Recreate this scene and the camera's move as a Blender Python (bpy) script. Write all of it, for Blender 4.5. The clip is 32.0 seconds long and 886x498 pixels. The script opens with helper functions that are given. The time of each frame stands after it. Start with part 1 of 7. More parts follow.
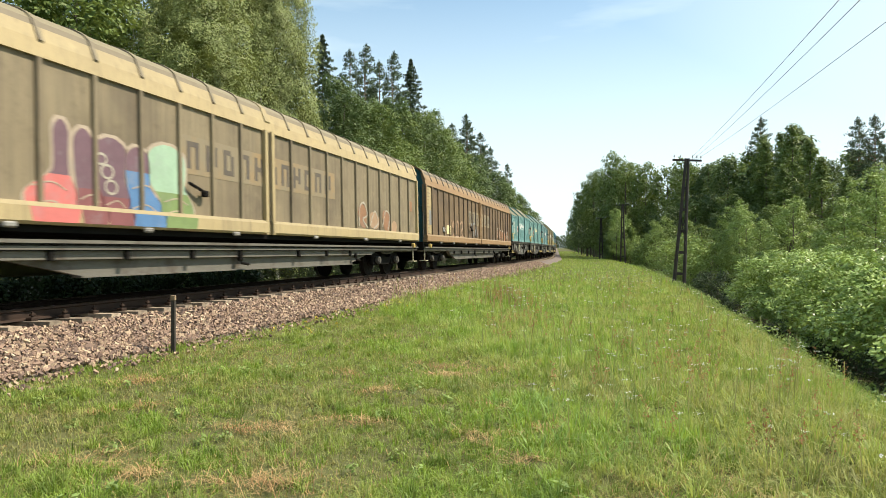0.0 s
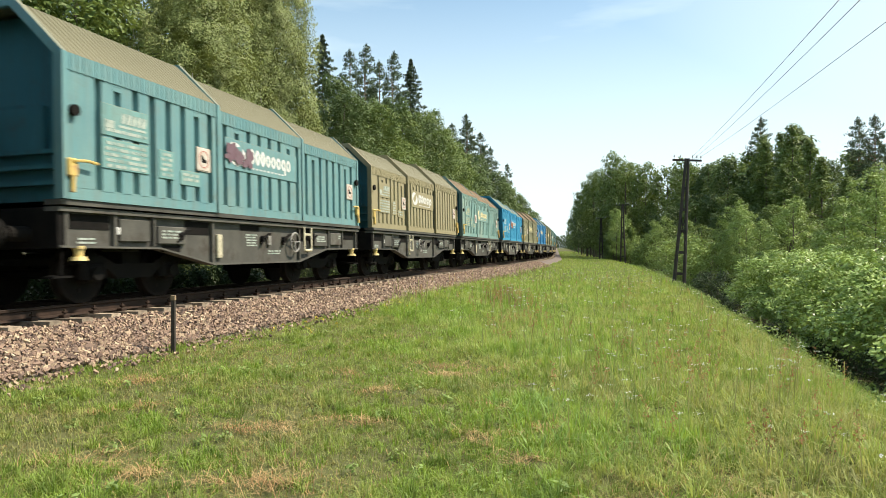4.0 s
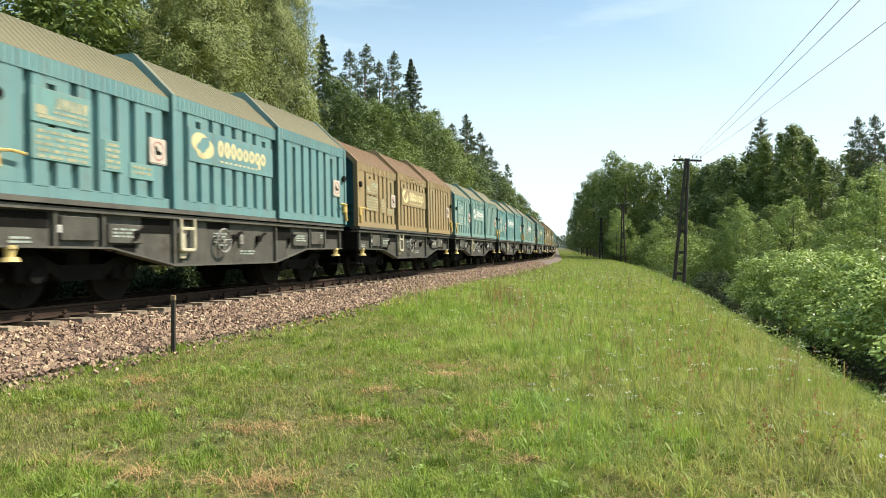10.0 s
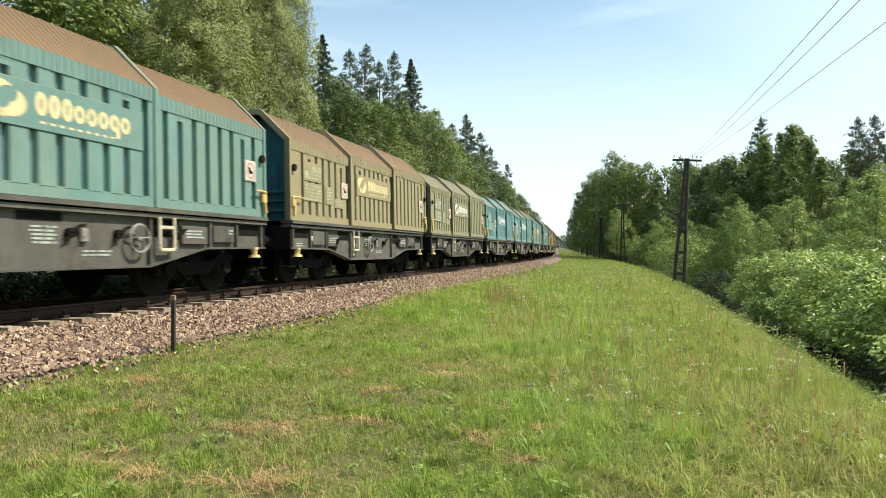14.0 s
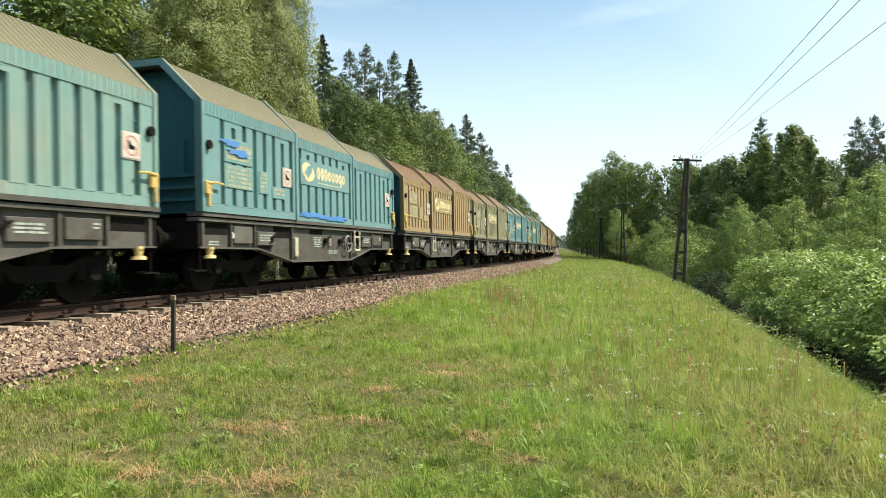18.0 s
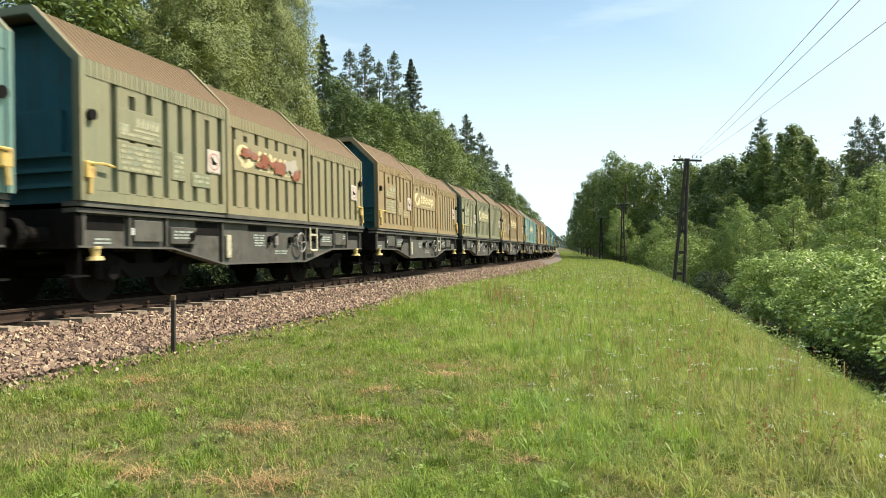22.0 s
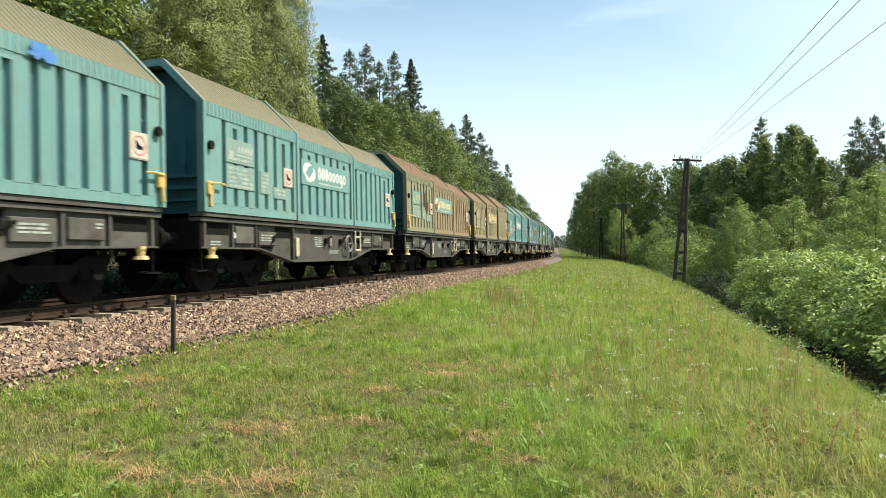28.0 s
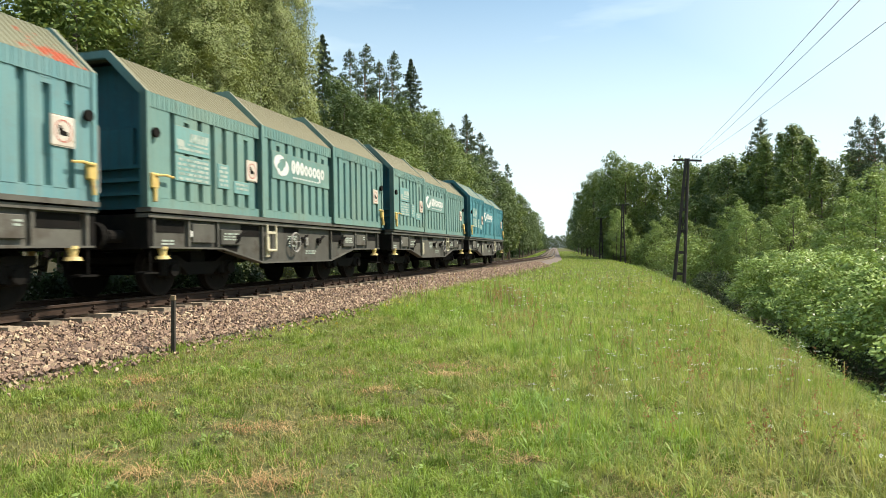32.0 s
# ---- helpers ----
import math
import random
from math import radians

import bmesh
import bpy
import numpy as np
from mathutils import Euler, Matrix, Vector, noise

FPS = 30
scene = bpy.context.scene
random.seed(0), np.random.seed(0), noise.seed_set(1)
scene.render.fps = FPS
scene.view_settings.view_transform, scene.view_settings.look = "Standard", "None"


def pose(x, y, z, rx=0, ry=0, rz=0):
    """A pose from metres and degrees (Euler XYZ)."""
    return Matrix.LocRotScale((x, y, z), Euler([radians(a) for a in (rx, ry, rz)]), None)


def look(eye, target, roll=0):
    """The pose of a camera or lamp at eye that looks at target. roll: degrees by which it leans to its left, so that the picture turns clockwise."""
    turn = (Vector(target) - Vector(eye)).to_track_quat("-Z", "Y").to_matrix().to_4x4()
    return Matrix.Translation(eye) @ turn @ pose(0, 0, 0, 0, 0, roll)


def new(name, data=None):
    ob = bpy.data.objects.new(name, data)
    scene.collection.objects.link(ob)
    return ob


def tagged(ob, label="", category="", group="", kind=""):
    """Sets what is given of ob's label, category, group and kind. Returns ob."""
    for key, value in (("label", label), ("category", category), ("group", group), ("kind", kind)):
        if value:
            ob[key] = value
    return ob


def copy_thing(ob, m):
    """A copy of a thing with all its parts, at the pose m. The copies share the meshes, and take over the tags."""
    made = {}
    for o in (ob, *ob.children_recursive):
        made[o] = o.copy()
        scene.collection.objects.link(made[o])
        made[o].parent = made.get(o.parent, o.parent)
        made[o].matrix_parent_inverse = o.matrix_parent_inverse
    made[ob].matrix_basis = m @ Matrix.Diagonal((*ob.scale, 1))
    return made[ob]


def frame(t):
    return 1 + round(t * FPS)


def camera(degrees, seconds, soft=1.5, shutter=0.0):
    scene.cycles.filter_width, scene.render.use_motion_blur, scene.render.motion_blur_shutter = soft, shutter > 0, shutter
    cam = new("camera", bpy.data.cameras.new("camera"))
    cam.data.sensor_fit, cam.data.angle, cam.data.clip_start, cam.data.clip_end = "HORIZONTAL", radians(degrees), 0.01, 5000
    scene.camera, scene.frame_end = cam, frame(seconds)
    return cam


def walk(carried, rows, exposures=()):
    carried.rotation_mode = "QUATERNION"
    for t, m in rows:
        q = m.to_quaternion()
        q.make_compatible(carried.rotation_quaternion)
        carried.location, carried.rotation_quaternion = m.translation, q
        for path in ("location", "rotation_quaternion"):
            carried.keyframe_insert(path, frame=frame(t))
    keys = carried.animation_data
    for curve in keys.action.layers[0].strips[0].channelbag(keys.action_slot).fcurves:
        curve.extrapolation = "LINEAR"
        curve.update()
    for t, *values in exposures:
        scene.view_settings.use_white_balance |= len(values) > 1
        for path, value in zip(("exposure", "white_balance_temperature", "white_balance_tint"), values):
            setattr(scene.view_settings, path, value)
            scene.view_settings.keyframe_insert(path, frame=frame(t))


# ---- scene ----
# ---- camera: it stands still on the grass shoulder beside the line ----
EYE = (0.0, 0.0, 0.811)
cam = camera(66.28, 32.0, soft=0.45, shutter=0.16)
VIEW = look(EYE, (0.0, 100.0, 0.811 + 0.307), -0.135)
walk(cam, [(0.0, VIEW), (32.0, VIEW)], exposures=[(0.0, 0.61), (32.0, 0.61)])

# ---- sky and sun ----
SUN_AZ, SUN_EL = radians(84), radians(53)      # clockwise from +Y, above the horizon
world = bpy.data.worlds.new("sky")
scene.world = world
world.use_nodes = True
wn, wl = world.node_tree.nodes, world.node_tree.links
sky = wn.new("ShaderNodeTexSky")
sky.sky_type, sky.sun_disc = "NISHITA", False
sky.sun_elevation, sky.sun_rotation = SUN_EL, SUN_AZ
sky.air_density, sky.dust_density, sky.ozone_density = 1.0, 0.3, 0.8
wn["Background"].inputs["Strength"].default_value = 0.114
# thin high cloud, thicker towards the horizon
wco = wn.new("ShaderNodeTexCoord").outputs["Generated"]
wsep = wn.new("ShaderNodeSeparateXYZ")
wl.new(wco, wsep.inputs[0])
wmap = wn.new("ShaderNodeMapping")
wmap.inputs["Scale"].default_value = (1.2, 1.0, 7.0)
wmap.inputs["Rotation"].default_value = (0.06, 0.10, 0.3)
wl.new(wco, wmap.inputs["Vector"])
wno = wn.new("ShaderNodeTexNoise")
wno.inputs["Scale"].default_value, wno.inputs["Detail"].default_value, wno.inputs["Roughness"].default_value = 1.7, 7.0, 0.55
wl.new(wmap.outputs["Vector"], wno.inputs["Vector"])
wr = wn.new("ShaderNodeMapRange")
for sock, v in zip(("From Min", "From Max", "To Min", "To Max"), (0.38, 0.76, 0.0, 0.62)):
    wr.inputs[sock].default_value = v
wl.new(wno.outputs["Fac"], wr.inputs["Value"])
wh = wn.new("ShaderNodeMapRange")
wh.interpolation_type = "SMOOTHSTEP"
for sock, v in zip(("From Min", "From Max", "To Min", "To Max"), (0.0, 0.50, 0.92, 0.0)):
    wh.inputs[sock].default_value = v
wl.new(wsep.outputs["Z"], wh.inputs["Value"])
wdot = wn.new("ShaderNodeVectorMath")
wdot.operation = "DOT_PRODUCT"
wl.new(wco, wdot.inputs[0])
wdot.inputs[1].default_value = (math.sin(SUN_AZ), math.cos(SUN_AZ), 0.0)
wg = wn.new("ShaderNodeMapRange")
wg.interpolation_type = "SMOOTHSTEP"
for sock, v in zip(("From Min", "From Max", "To Min", "To Max"), (0.05, 0.75, 0.0, 0.75)):
    wg.inputs[sock].default_value = v
wl.new(wdot.outputs["Value"], wg.inputs["Value"])
whs = wn.new("ShaderNodeMath")
whs.operation = "MAXIMUM"
wl.new(wg.outputs["Result"], whs.inputs[0])
wl.new(wh.outputs["Result"], whs.inputs[1])
wmx = wn.new("ShaderNodeMath")
wmx.operation = "MAXIMUM"
wl.new(wr.outputs["Result"], wmx.inputs[0])
wl.new(whs.outputs[0], wmx.inputs[1])
wcol = wn.new("ShaderNodeMix")
wcol.data_type = "RGBA"
wl.new(wmx.outputs[0], wcol.inputs[0])
wt = wn.new("ShaderNodeMix")
wt.data_type, wt.blend_type = "RGBA", "MULTIPLY"
wt.inputs[0].default_value = 1.0
wl.new(sky.outputs["Color"], wt.inputs[6])
wt.inputs[7].default_value = (0.84, 1.05, 1.02, 1.0)   # the clear air of the day, a little towards cyan
wl.new(wt.outputs[2], wcol.inputs[6])
wcol.inputs[7].default_value = (6.05, 7.0, 7.15, 1.0)
wl.new(wcol.outputs[2], wn["Background"].inputs["Color"])
sun = new("sun", bpy.data.lights.new("sun", "SUN"))
sun.data.energy, sun.data.angle, sun.data.color = 5.0, radians(0.55), (1.0, 0.892, 0.745)
SUN_DIR = Vector((math.sin(SUN_AZ) * math.cos(SUN_EL), math.cos(SUN_AZ) * math.cos(SUN_EL), math.sin(SUN_EL)))
sun.matrix_world = look(SUN_DIR * 60, (0, 0, 0))


# ---- materials ----
def graph(name):
    m = bpy.data.materials.new(name)
    m.use_nodes = True
    return m, m.node_tree.nodes, m.node_tree.links, m.node_tree.nodes["Principled BSDF"]


def noise_node(n, l, co, scale, detail=6.0, rough=0.6):
    t = n.new("ShaderNodeTexNoise")
    t.inputs["Scale"].default_value, t.inputs["Detail"].default_value, t.inputs["Roughness"].default_value = scale, detail, rough
    l.new(co, t.inputs["Vector"])
    return t.outputs["Fac"]


def ramp(n, l, fac, a, b):
    r = n.new("ShaderNodeMapRange")
    r.inputs["From Min"].default_value, r.inputs["From Max"].default_value = a, b
    l.new(fac, r.inputs["Value"])
    return r.outputs["Result"]


def blend(n, l, fac, c1, c2):
    x = n.new("ShaderNodeMix")
    x.data_type = "RGBA"
    if isinstance(fac, (int, float)):
        x.inputs[0].default_value = fac
    else:
        l.new(fac, x.inputs[0])
    for sock, c in ((x.inputs[6], c1), (x.inputs[7], c2)):
        if isinstance(c, tuple):
            sock.default_value = (*c, 1.0)
        else:
            l.new(c, sock)
    return x.outputs[2]


def times(n, l, a, b):
    x = n.new("ShaderNodeMath")
    x.operation = "MULTIPLY"
    for s, v in zip(x.inputs, (a, b)):
        if isinstance(v, (int, float)):
            s.default_value = v
        else:
            l.new(v, s)
    return x.outputs[0]


def surface(name, c1, c2, scale=3.0, rough=0.6, metal=0.0, bump=0.3, fine=40.0, stain=None, stain_scale=1.2, stain_at=(0.52, 0.66), per="", spread=0.5, spec=0.5):
    """A weathered surface: two tones at one scale, fine grain, and stains with a shape of their own."""
    m, n, l, p = graph(name)
    co = n.new("ShaderNodeTexCoord").outputs["Object"]
    big = noise_node(n, l, co, scale)
    small = noise_node(n, l, co, fine, 4.0)
    c = blend(n, l, ramp(n, l, big, 0.3, 0.7), c1, c2)
    c = blend(n, l, times(n, l, ramp(n, l, small, 0.35, 0.75), 0.35), c, tuple(v * 0.55 for v in c1))
    if stain:
        s = noise_node(n, l, co, stain_scale, 8.0, 0.7)
        c = blend(n, l, ramp(n, l, s, *stain_at), c, stain)
    if per:
        g = n.new("ShaderNodeNewGeometry").outputs["Random Per Island"] if per == "island" else n.new("ShaderNodeObjectInfo").outputs["Random"]
        h = n.new("ShaderNodeHueSaturation")
        l.new(c, h.inputs["Color"])
        l.new(ramp(n, l, g, 0.0, 1.0), h.inputs["Value"])
        mr = h.inputs["Value"].links[0].from_node
        mr.inputs["To Min"].default_value, mr.inputs["To Max"].default_value = 1 - spread, 1 + spread
        c = h.outputs["Color"]
    l.new(c, p.inputs["Base Color"])
    rr = ramp(n, l, big, 0.2, 0.8)
    rr.node.inputs["To Min"].default_value, rr.node.inputs["To Max"].default_value = max(rough - 0.1, 0.05), min(rough + 0.12, 1)
    l.new(rr, p.inputs["Roughness"])
    p.inputs["Metallic"].default_value = metal
    p.inputs["Specular IOR Level"].default_value = spec
    if bump:
        b = n.new("ShaderNodeBump")
        b.inputs["Strength"].default_value, b.inputs["Distance"].default_value = bump, 0.01
        l.new(small, b.inputs["Height"])
        l.new(b.outputs["Normal"], p.inputs["Normal"])
    return m


def leafy(name, c1, c2, c3, through_light=0.35, rough=0.5, scale=0.5, mottle=None):
    """Leaves or blades: each island has its own tone; some light passes through."""
    m, n, l, p = graph(name)
    rnd = n.new("ShaderNodeNewGeometry").outputs["Random Per Island"]
    co = n.new("ShaderNodeTexCoord").outputs["Object"]
    patch = noise_node(n, l, co, scale, 3.0)
    c = blend(n, l, ramp(n, l, rnd, -0.45, 1.45), c1, c2)
    c = blend(n, l, ramp(n, l, patch, 0.45, 0.66), c, c3)
    second = noise_node(n, l, co, scale * 3.7, 2.0)
    c = blend(n, l, times(n, l, ramp(n, l, second, 0.48, 0.66), 0.75), c, tuple(v * 0.55 for v in c1))
    if mottle:
        c = blend(n, l, times(n, l, ramp(n, l, noise_node(n, l, co, 5.5, 4.0), 0.5, 0.64), 0.7), c, mottle)
    l.new(c, p.inputs["Base Color"])
    p.inputs["Roughness"].default_value = rough
    p.inputs["Specular IOR Level"].default_value = 0.2
    tr = n.new("ShaderNodeBsdfTranslucent")
    h = n.new("ShaderNodeHueSaturation")
    h.inputs["Hue"].default_value, h.inputs["Saturation"].default_value, h.inputs["Value"].default_value = 0.48, 1.1, 1.3
    l.new(c, h.inputs["Color"])
    l.new(h.outputs["Color"], tr.inputs["Color"])
    mx = n.new("ShaderNodeMixShader")
    mx.inputs[0].default_value = through_light
    l.new(p.outputs[0], mx.inputs[1])
    l.new(tr.outputs[0], mx.inputs[2])
    l.new(mx.outputs[0], n["Material Output"].inputs["Surface"])
    return m


M = {}
M["soil"] = surface("grass_soil", (0.095, 0.105, 0.04), (0.14, 0.135, 0.06), 5.0, 0.95, bump=0.6, fine=25, stain=(0.20, 0.15, 0.085), stain_scale=0.8, stain_at=(0.60, 0.72), spec=0.05)
M["forest_floor"] = surface("forest_floor", (0.035, 0.034, 0.016), (0.06, 0.048, 0.025), 0.8, 0.95, bump=0.6, fine=12, spec=0.05)
M["ballast"] = surface("ballast", (0.12, 0.095, 0.08), (0.20, 0.16, 0.13), 14, 0.9, bump=1.0, fine=30)
M["stone"] = surface("crushed_stone", (0.19, 0.135, 0.10), (0.31, 0.235, 0.175), 6, 0.85, bump=0.5, fine=50)


def many_tones(m, tones):
    """Gives every loose piece of a mesh its own tone out of a row of (place, colour)."""
    n, l = m.node_tree.nodes, m.node_tree.links
    r = n.new("ShaderNodeValToRGB")
    while len(r.color_ramp.elements) < len(tones):
        r.color_ramp.elements.new(0.5)
    for e, (at, c) in zip(r.color_ramp.elements, tones):
        e.position, e.color = at, (*c, 1.0)
    l.new(n.new("ShaderNodeNewGeometry").outputs["Random Per Island"], r.inputs["Fac"])
    p = n["Principled BSDF"]
    old = p.inputs["Base Color"].links[0].from_socket
    l.new(blend(n, l, 0.22, r.outputs["Color"], old), p.inputs["Base Color"])


many_tones(M["stone"], [(0.0, (0.075, 0.05, 0.04)), (0.2, (0.155, 0.10, 0.076)), (0.46, (0.265, 0.172, 0.12)), (0.7, (0.35, 0.24, 0.16)), (0.9, (0.45, 0.34, 0.215)), (1.0, (0.58, 0.47, 0.32))])
M["sleeper"] = surface("old_concrete", (0.42, 0.34, 0.24), (0.27, 0.215, 0.155), 5, 0.9, bump=0.6, fine=60, stain=(0.13, 0.095, 0.07), stain_scale=4, stain_at=(0.5, 0.66), per="object", spread=0.3)
M["rail"] = surface("rusty_steel", (0.030, 0.020, 0.015), (0.058, 0.036, 0.025), 6, 0.75, 0.1, bump=0.4, fine=80, spec=0.2)
M["railhead"] = surface("worn_steel", (0.30, 0.26, 0.24), (0.20, 0.17, 0.15), 8, 0.42, 0.8, bump=0.1)
M["post"] = surface("dark_post", (0.03, 0.025, 0.02), (0.05, 0.04, 0.03), 8, 0.8, bump=0.4)
M["post_top"] = surface("pale_post_top", (0.30, 0.22, 0.13), (0.22, 0.16, 0.10), 20, 0.8)
M["pole"] = surface("tarred_pole_wood", (0.04, 0.032, 0.027), (0.075, 0.062, 0.052), 3, 0.85, bump=0.6, fine=30)
M["porcelain"] = surface("insulator_porcelain", (0.5, 0.5, 0.46), (0.35, 0.35, 0.33), 20, 0.25, bump=0)
M["wire"] = surface("weathered_wire", (0.10, 0.10, 0.10), (0.14, 0.13, 0.12), 5, 0.6, 0.5, bump=0)
M["frame"] = surface("grey_underframe_paint", (0.074, 0.071, 0.061), (0.138, 0.134, 0.113), 1.6, 0.65, bump=0.3, fine=50, stain=(0.066, 0.056, 0.045), stain_scale=1.7, per="object", spread=0.22, spec=0.2)
M["black"] = surface("black_iron", (0.007, 0.007, 0.0065), (0.017, 0.015, 0.013), 5, 0.85, bump=0.4, spec=0.08)
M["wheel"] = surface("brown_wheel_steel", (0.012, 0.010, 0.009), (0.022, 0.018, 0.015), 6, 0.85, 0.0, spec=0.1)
M["yellow"] = surface("dirty_yellow_paint", (0.66, 0.47, 0.12), (0.52, 0.37, 0.13), 9, 0.6, stain=(0.36, 0.20, 0.09), stain_scale=6)
M["lug"] = surface("pale_yellow_paint", (0.72, 0.58, 0.24), (0.60, 0.46, 0.18), 9, 0.6, stain=(0.30, 0.22, 0.10), stain_scale=9)
M["cream"] = surface("dirty_white_paint", (0.58, 0.54, 0.38), (0.44, 0.40, 0.28), 9, 0.6, stain=(0.22, 0.17, 0.11), stain_scale=9)
M["white"] = surface("white_marking", (0.72, 0.72, 0.68), (0.58, 0.57, 0.52), 7, 0.6)
M["gold"] = surface("yellowed_marking", (0.74, 0.63, 0.34), (0.60, 0.52, 0.28), 5, 0.6, stain=(0.42, 0.38, 0.22), stain_scale=4, stain_at=(0.56, 0.7))
M["faded"] = surface("faded_lettering", (0.46, 0.50, 0.43), (0.33, 0.38, 0.33), 6, 0.65, stain=(0.20, 0.27, 0.23), stain_scale=5, stain_at=(0.5, 0.6))
M["faded_gold"] = surface("faded_yellow_lettering", (0.46, 0.43, 0.27), (0.36, 0.35, 0.22), 6, 0.65, stain=(0.23, 0.26, 0.18), stain_scale=5, stain_at=(0.48, 0.6))
M["sign"] = surface("dirty_sign_enamel", (0.64, 0.60, 0.52), (0.52, 0.45, 0.36), 6, 0.5, stain=(0.34, 0.24, 0.15), stain_scale=7, stain_at=(0.56, 0.7))
M["worn_grey"] = surface("worn_grey_paint", (0.30, 0.29, 0.26), (0.20, 0.19, 0.17), 9, 0.6, stain=(0.10, 0.08, 0.06), stain_scale=8)
M["red"] = surface("sign_red", (0.46, 0.13, 0.09), (0.38, 0.16, 0.12), 7, 0.6)


# ---- mesh helpers ----
def mesh_object(name, bm, material, parent=None):
    me = bpy.data.meshes.new(name)
    bmesh.ops.recalc_face_normals(bm, faces=bm.faces)
    bm.to_mesh(me)
    bm.free()
    for m in (material if isinstance(material, (list, tuple)) else [material]):
        me.materials.append(m)
    ob = new(name, me)
    if parent is not None:
        ob.parent = parent
    return ob


def part(name, bm, material, parent, label=""):
    ob = mesh_object(name, bm, material, parent)
    return tagged(ob, label) if label else ob


def share(name, ob, parent, m):
    """Another part on the same mesh."""
    o = new(name, ob.data)
    o.parent = parent
    o.matrix_basis = m
    if "label" in ob:
        o["label"] = ob["label"]
    return o


def box(bm, x0, x1, y0, y1, z0, z1, mi=0):
    v = [bm.verts.new(c) for c in ((x0, y0, z0), (x1, y0, z0), (x1, y1, z0), (x0, y1, z0), (x0, y0, z1), (x1, y0, z1), (x1, y1, z1), (x0, y1, z1))]
    fs = [bm.faces.new([v[i] for i in q]) for q in ((3, 2, 1, 0), (4, 5, 6, 7), (0, 1, 5, 4), (1, 2, 6, 5), (2, 3, 7, 6), (3, 0, 4, 7))]
    for f in fs:
        f.material_index = mi
    return v


def soft_box(bm, x0, x1, y0, y1, z0, z1, r=0.01):
    v = box(bm, x0, x1, y0, y1, z0, z1)
    es = {e for a in v for e in a.link_edges}
    bmesh.ops.bevel(bm, geom=list(es), offset=r, segments=1, affect="EDGES")


def prism(bm, profile, a0, a1, axis="x", mi=0):
    """Extrudes a closed profile: (y, z) along x, (x, z) along y, (x, y) along z."""
    def at(p, a):
        return {"x": (a, p[0], p[1]), "y": (p[0], a, p[1]), "z": (p[0], p[1], a)}[axis]
    lo = [bm.verts.new(at(p, a0)) for p in profile]
    hi = [bm.verts.new(at(p, a1)) for p in profile]
    k = len(profile)
    fs = [bm.faces.new(lo[::-1]), bm.faces.new(hi)]
    fs += [bm.faces.new((lo[i], lo[(i + 1) % k], hi[(i + 1) % k], hi[i])) for i in range(k)]
    for f in fs:
        f.material_index = mi


def tube(bm, pts, r, n=6, taper=None):
    """A round bar along pts."""
    rings = []
    pts = [Vector(p) for p in pts]
    for i, p in enumerate(pts):
        d = (pts[min(i + 1, len(pts) - 1)] - pts[max(i - 1, 0)]).normalized()
        a = d.orthogonal().normalized()
        b = d.cross(a)
        q = r if taper is None else r + (taper - r) * i / (len(pts) - 1)
        rings.append([bm.verts.new(p + q * (math.cos(t) * a + math.sin(t) * b)) for t in (2 * math.pi * k / n for k in range(n))])
    for u, w in zip(rings, rings[1:]):
        off = min(range(n), key=lambda o: (u[0].co - w[o].co).length)
        for k in range(n):
            bm.faces.new((u[k], u[(k + 1) % n], w[(k + 1 + off) % n], w[(k + off) % n]))
    bm.faces.new(rings[0][::-1])
    bm.faces.new(rings[-1])


def disc(bm, c, r, h, axis="y", n=20, mi=0, r2=None):
    """A cylinder of height h centred on c."""
    lo, hi = [], []
    for k in range(n):
        t = 2 * math.pi * k / n
        for ring, off, rr in ((lo, -h / 2, r), (hi, h / 2, r if r2 is None else r2)):
            u, w = rr * math.cos(t), rr * math.sin(t)
            ring.append(bm.verts.new({"x": (c[0] + off, c[1] + u, c[2] + w), "y": (c[0] + u, c[1] + off, c[2] + w), "z": (c[0] + u, c[1] + w, c[2] + off)}[axis]))
    fs = [bm.faces.new(lo[::-1]), bm.faces.new(hi)]
    fs += [bm.faces.new((lo[k], lo[(k + 1) % n], hi[(k + 1) % n], hi[k])) for k in range(n)]
    for f in fs:
        f.material_index = mi


def raw_mesh(name, verts, faces_n, material, kind_size=4):
    """A mesh from arrays: verts (N, 3), every face kind_size corners in a row."""
    me = bpy.data.meshes.new(name)
    nv = len(verts)
    nf = nv // kind_size if faces_n is None else len(faces_n)
    loops = np.arange(nv, dtype=np.int32) if faces_n is None else np.asarray(faces_n, dtype=np.int32).ravel()
    me.vertices.add(nv)
    me.vertices.foreach_set("co", np.asarray(verts, dtype=np.float32).ravel())
    me.loops.add(len(loops))
    me.loops.foreach_set("vertex_index", loops)
    me.polygons.add(nf)
    me.polygons.foreach_set("loop_start", np.arange(nf, dtype=np.int32) * kind_size)
    me.polygons.foreach_set("loop_total", np.full(nf, kind_size, dtype=np.int32))
    me.update(calc_edges=True)
    me.materials.append(material)
    return me


# ---- the line: a curve that eases to a straight, then climbs a little ----
X0, TH0, K0, K1 = -9.397, 0.27077, -0.00042839, -6.3952e-06
S_LO, S_HI, STEP = -1400.0, 3200.0, 1.0
TURN_END, GRADE_FROM, GRADE = 127.0, 135.0, 0.0085
CANT = -0.0167


def heading(s):
    u = min(max(s, 0.0), TURN_END)
    return TH0 + K0 * u + K1 * u * u / 2


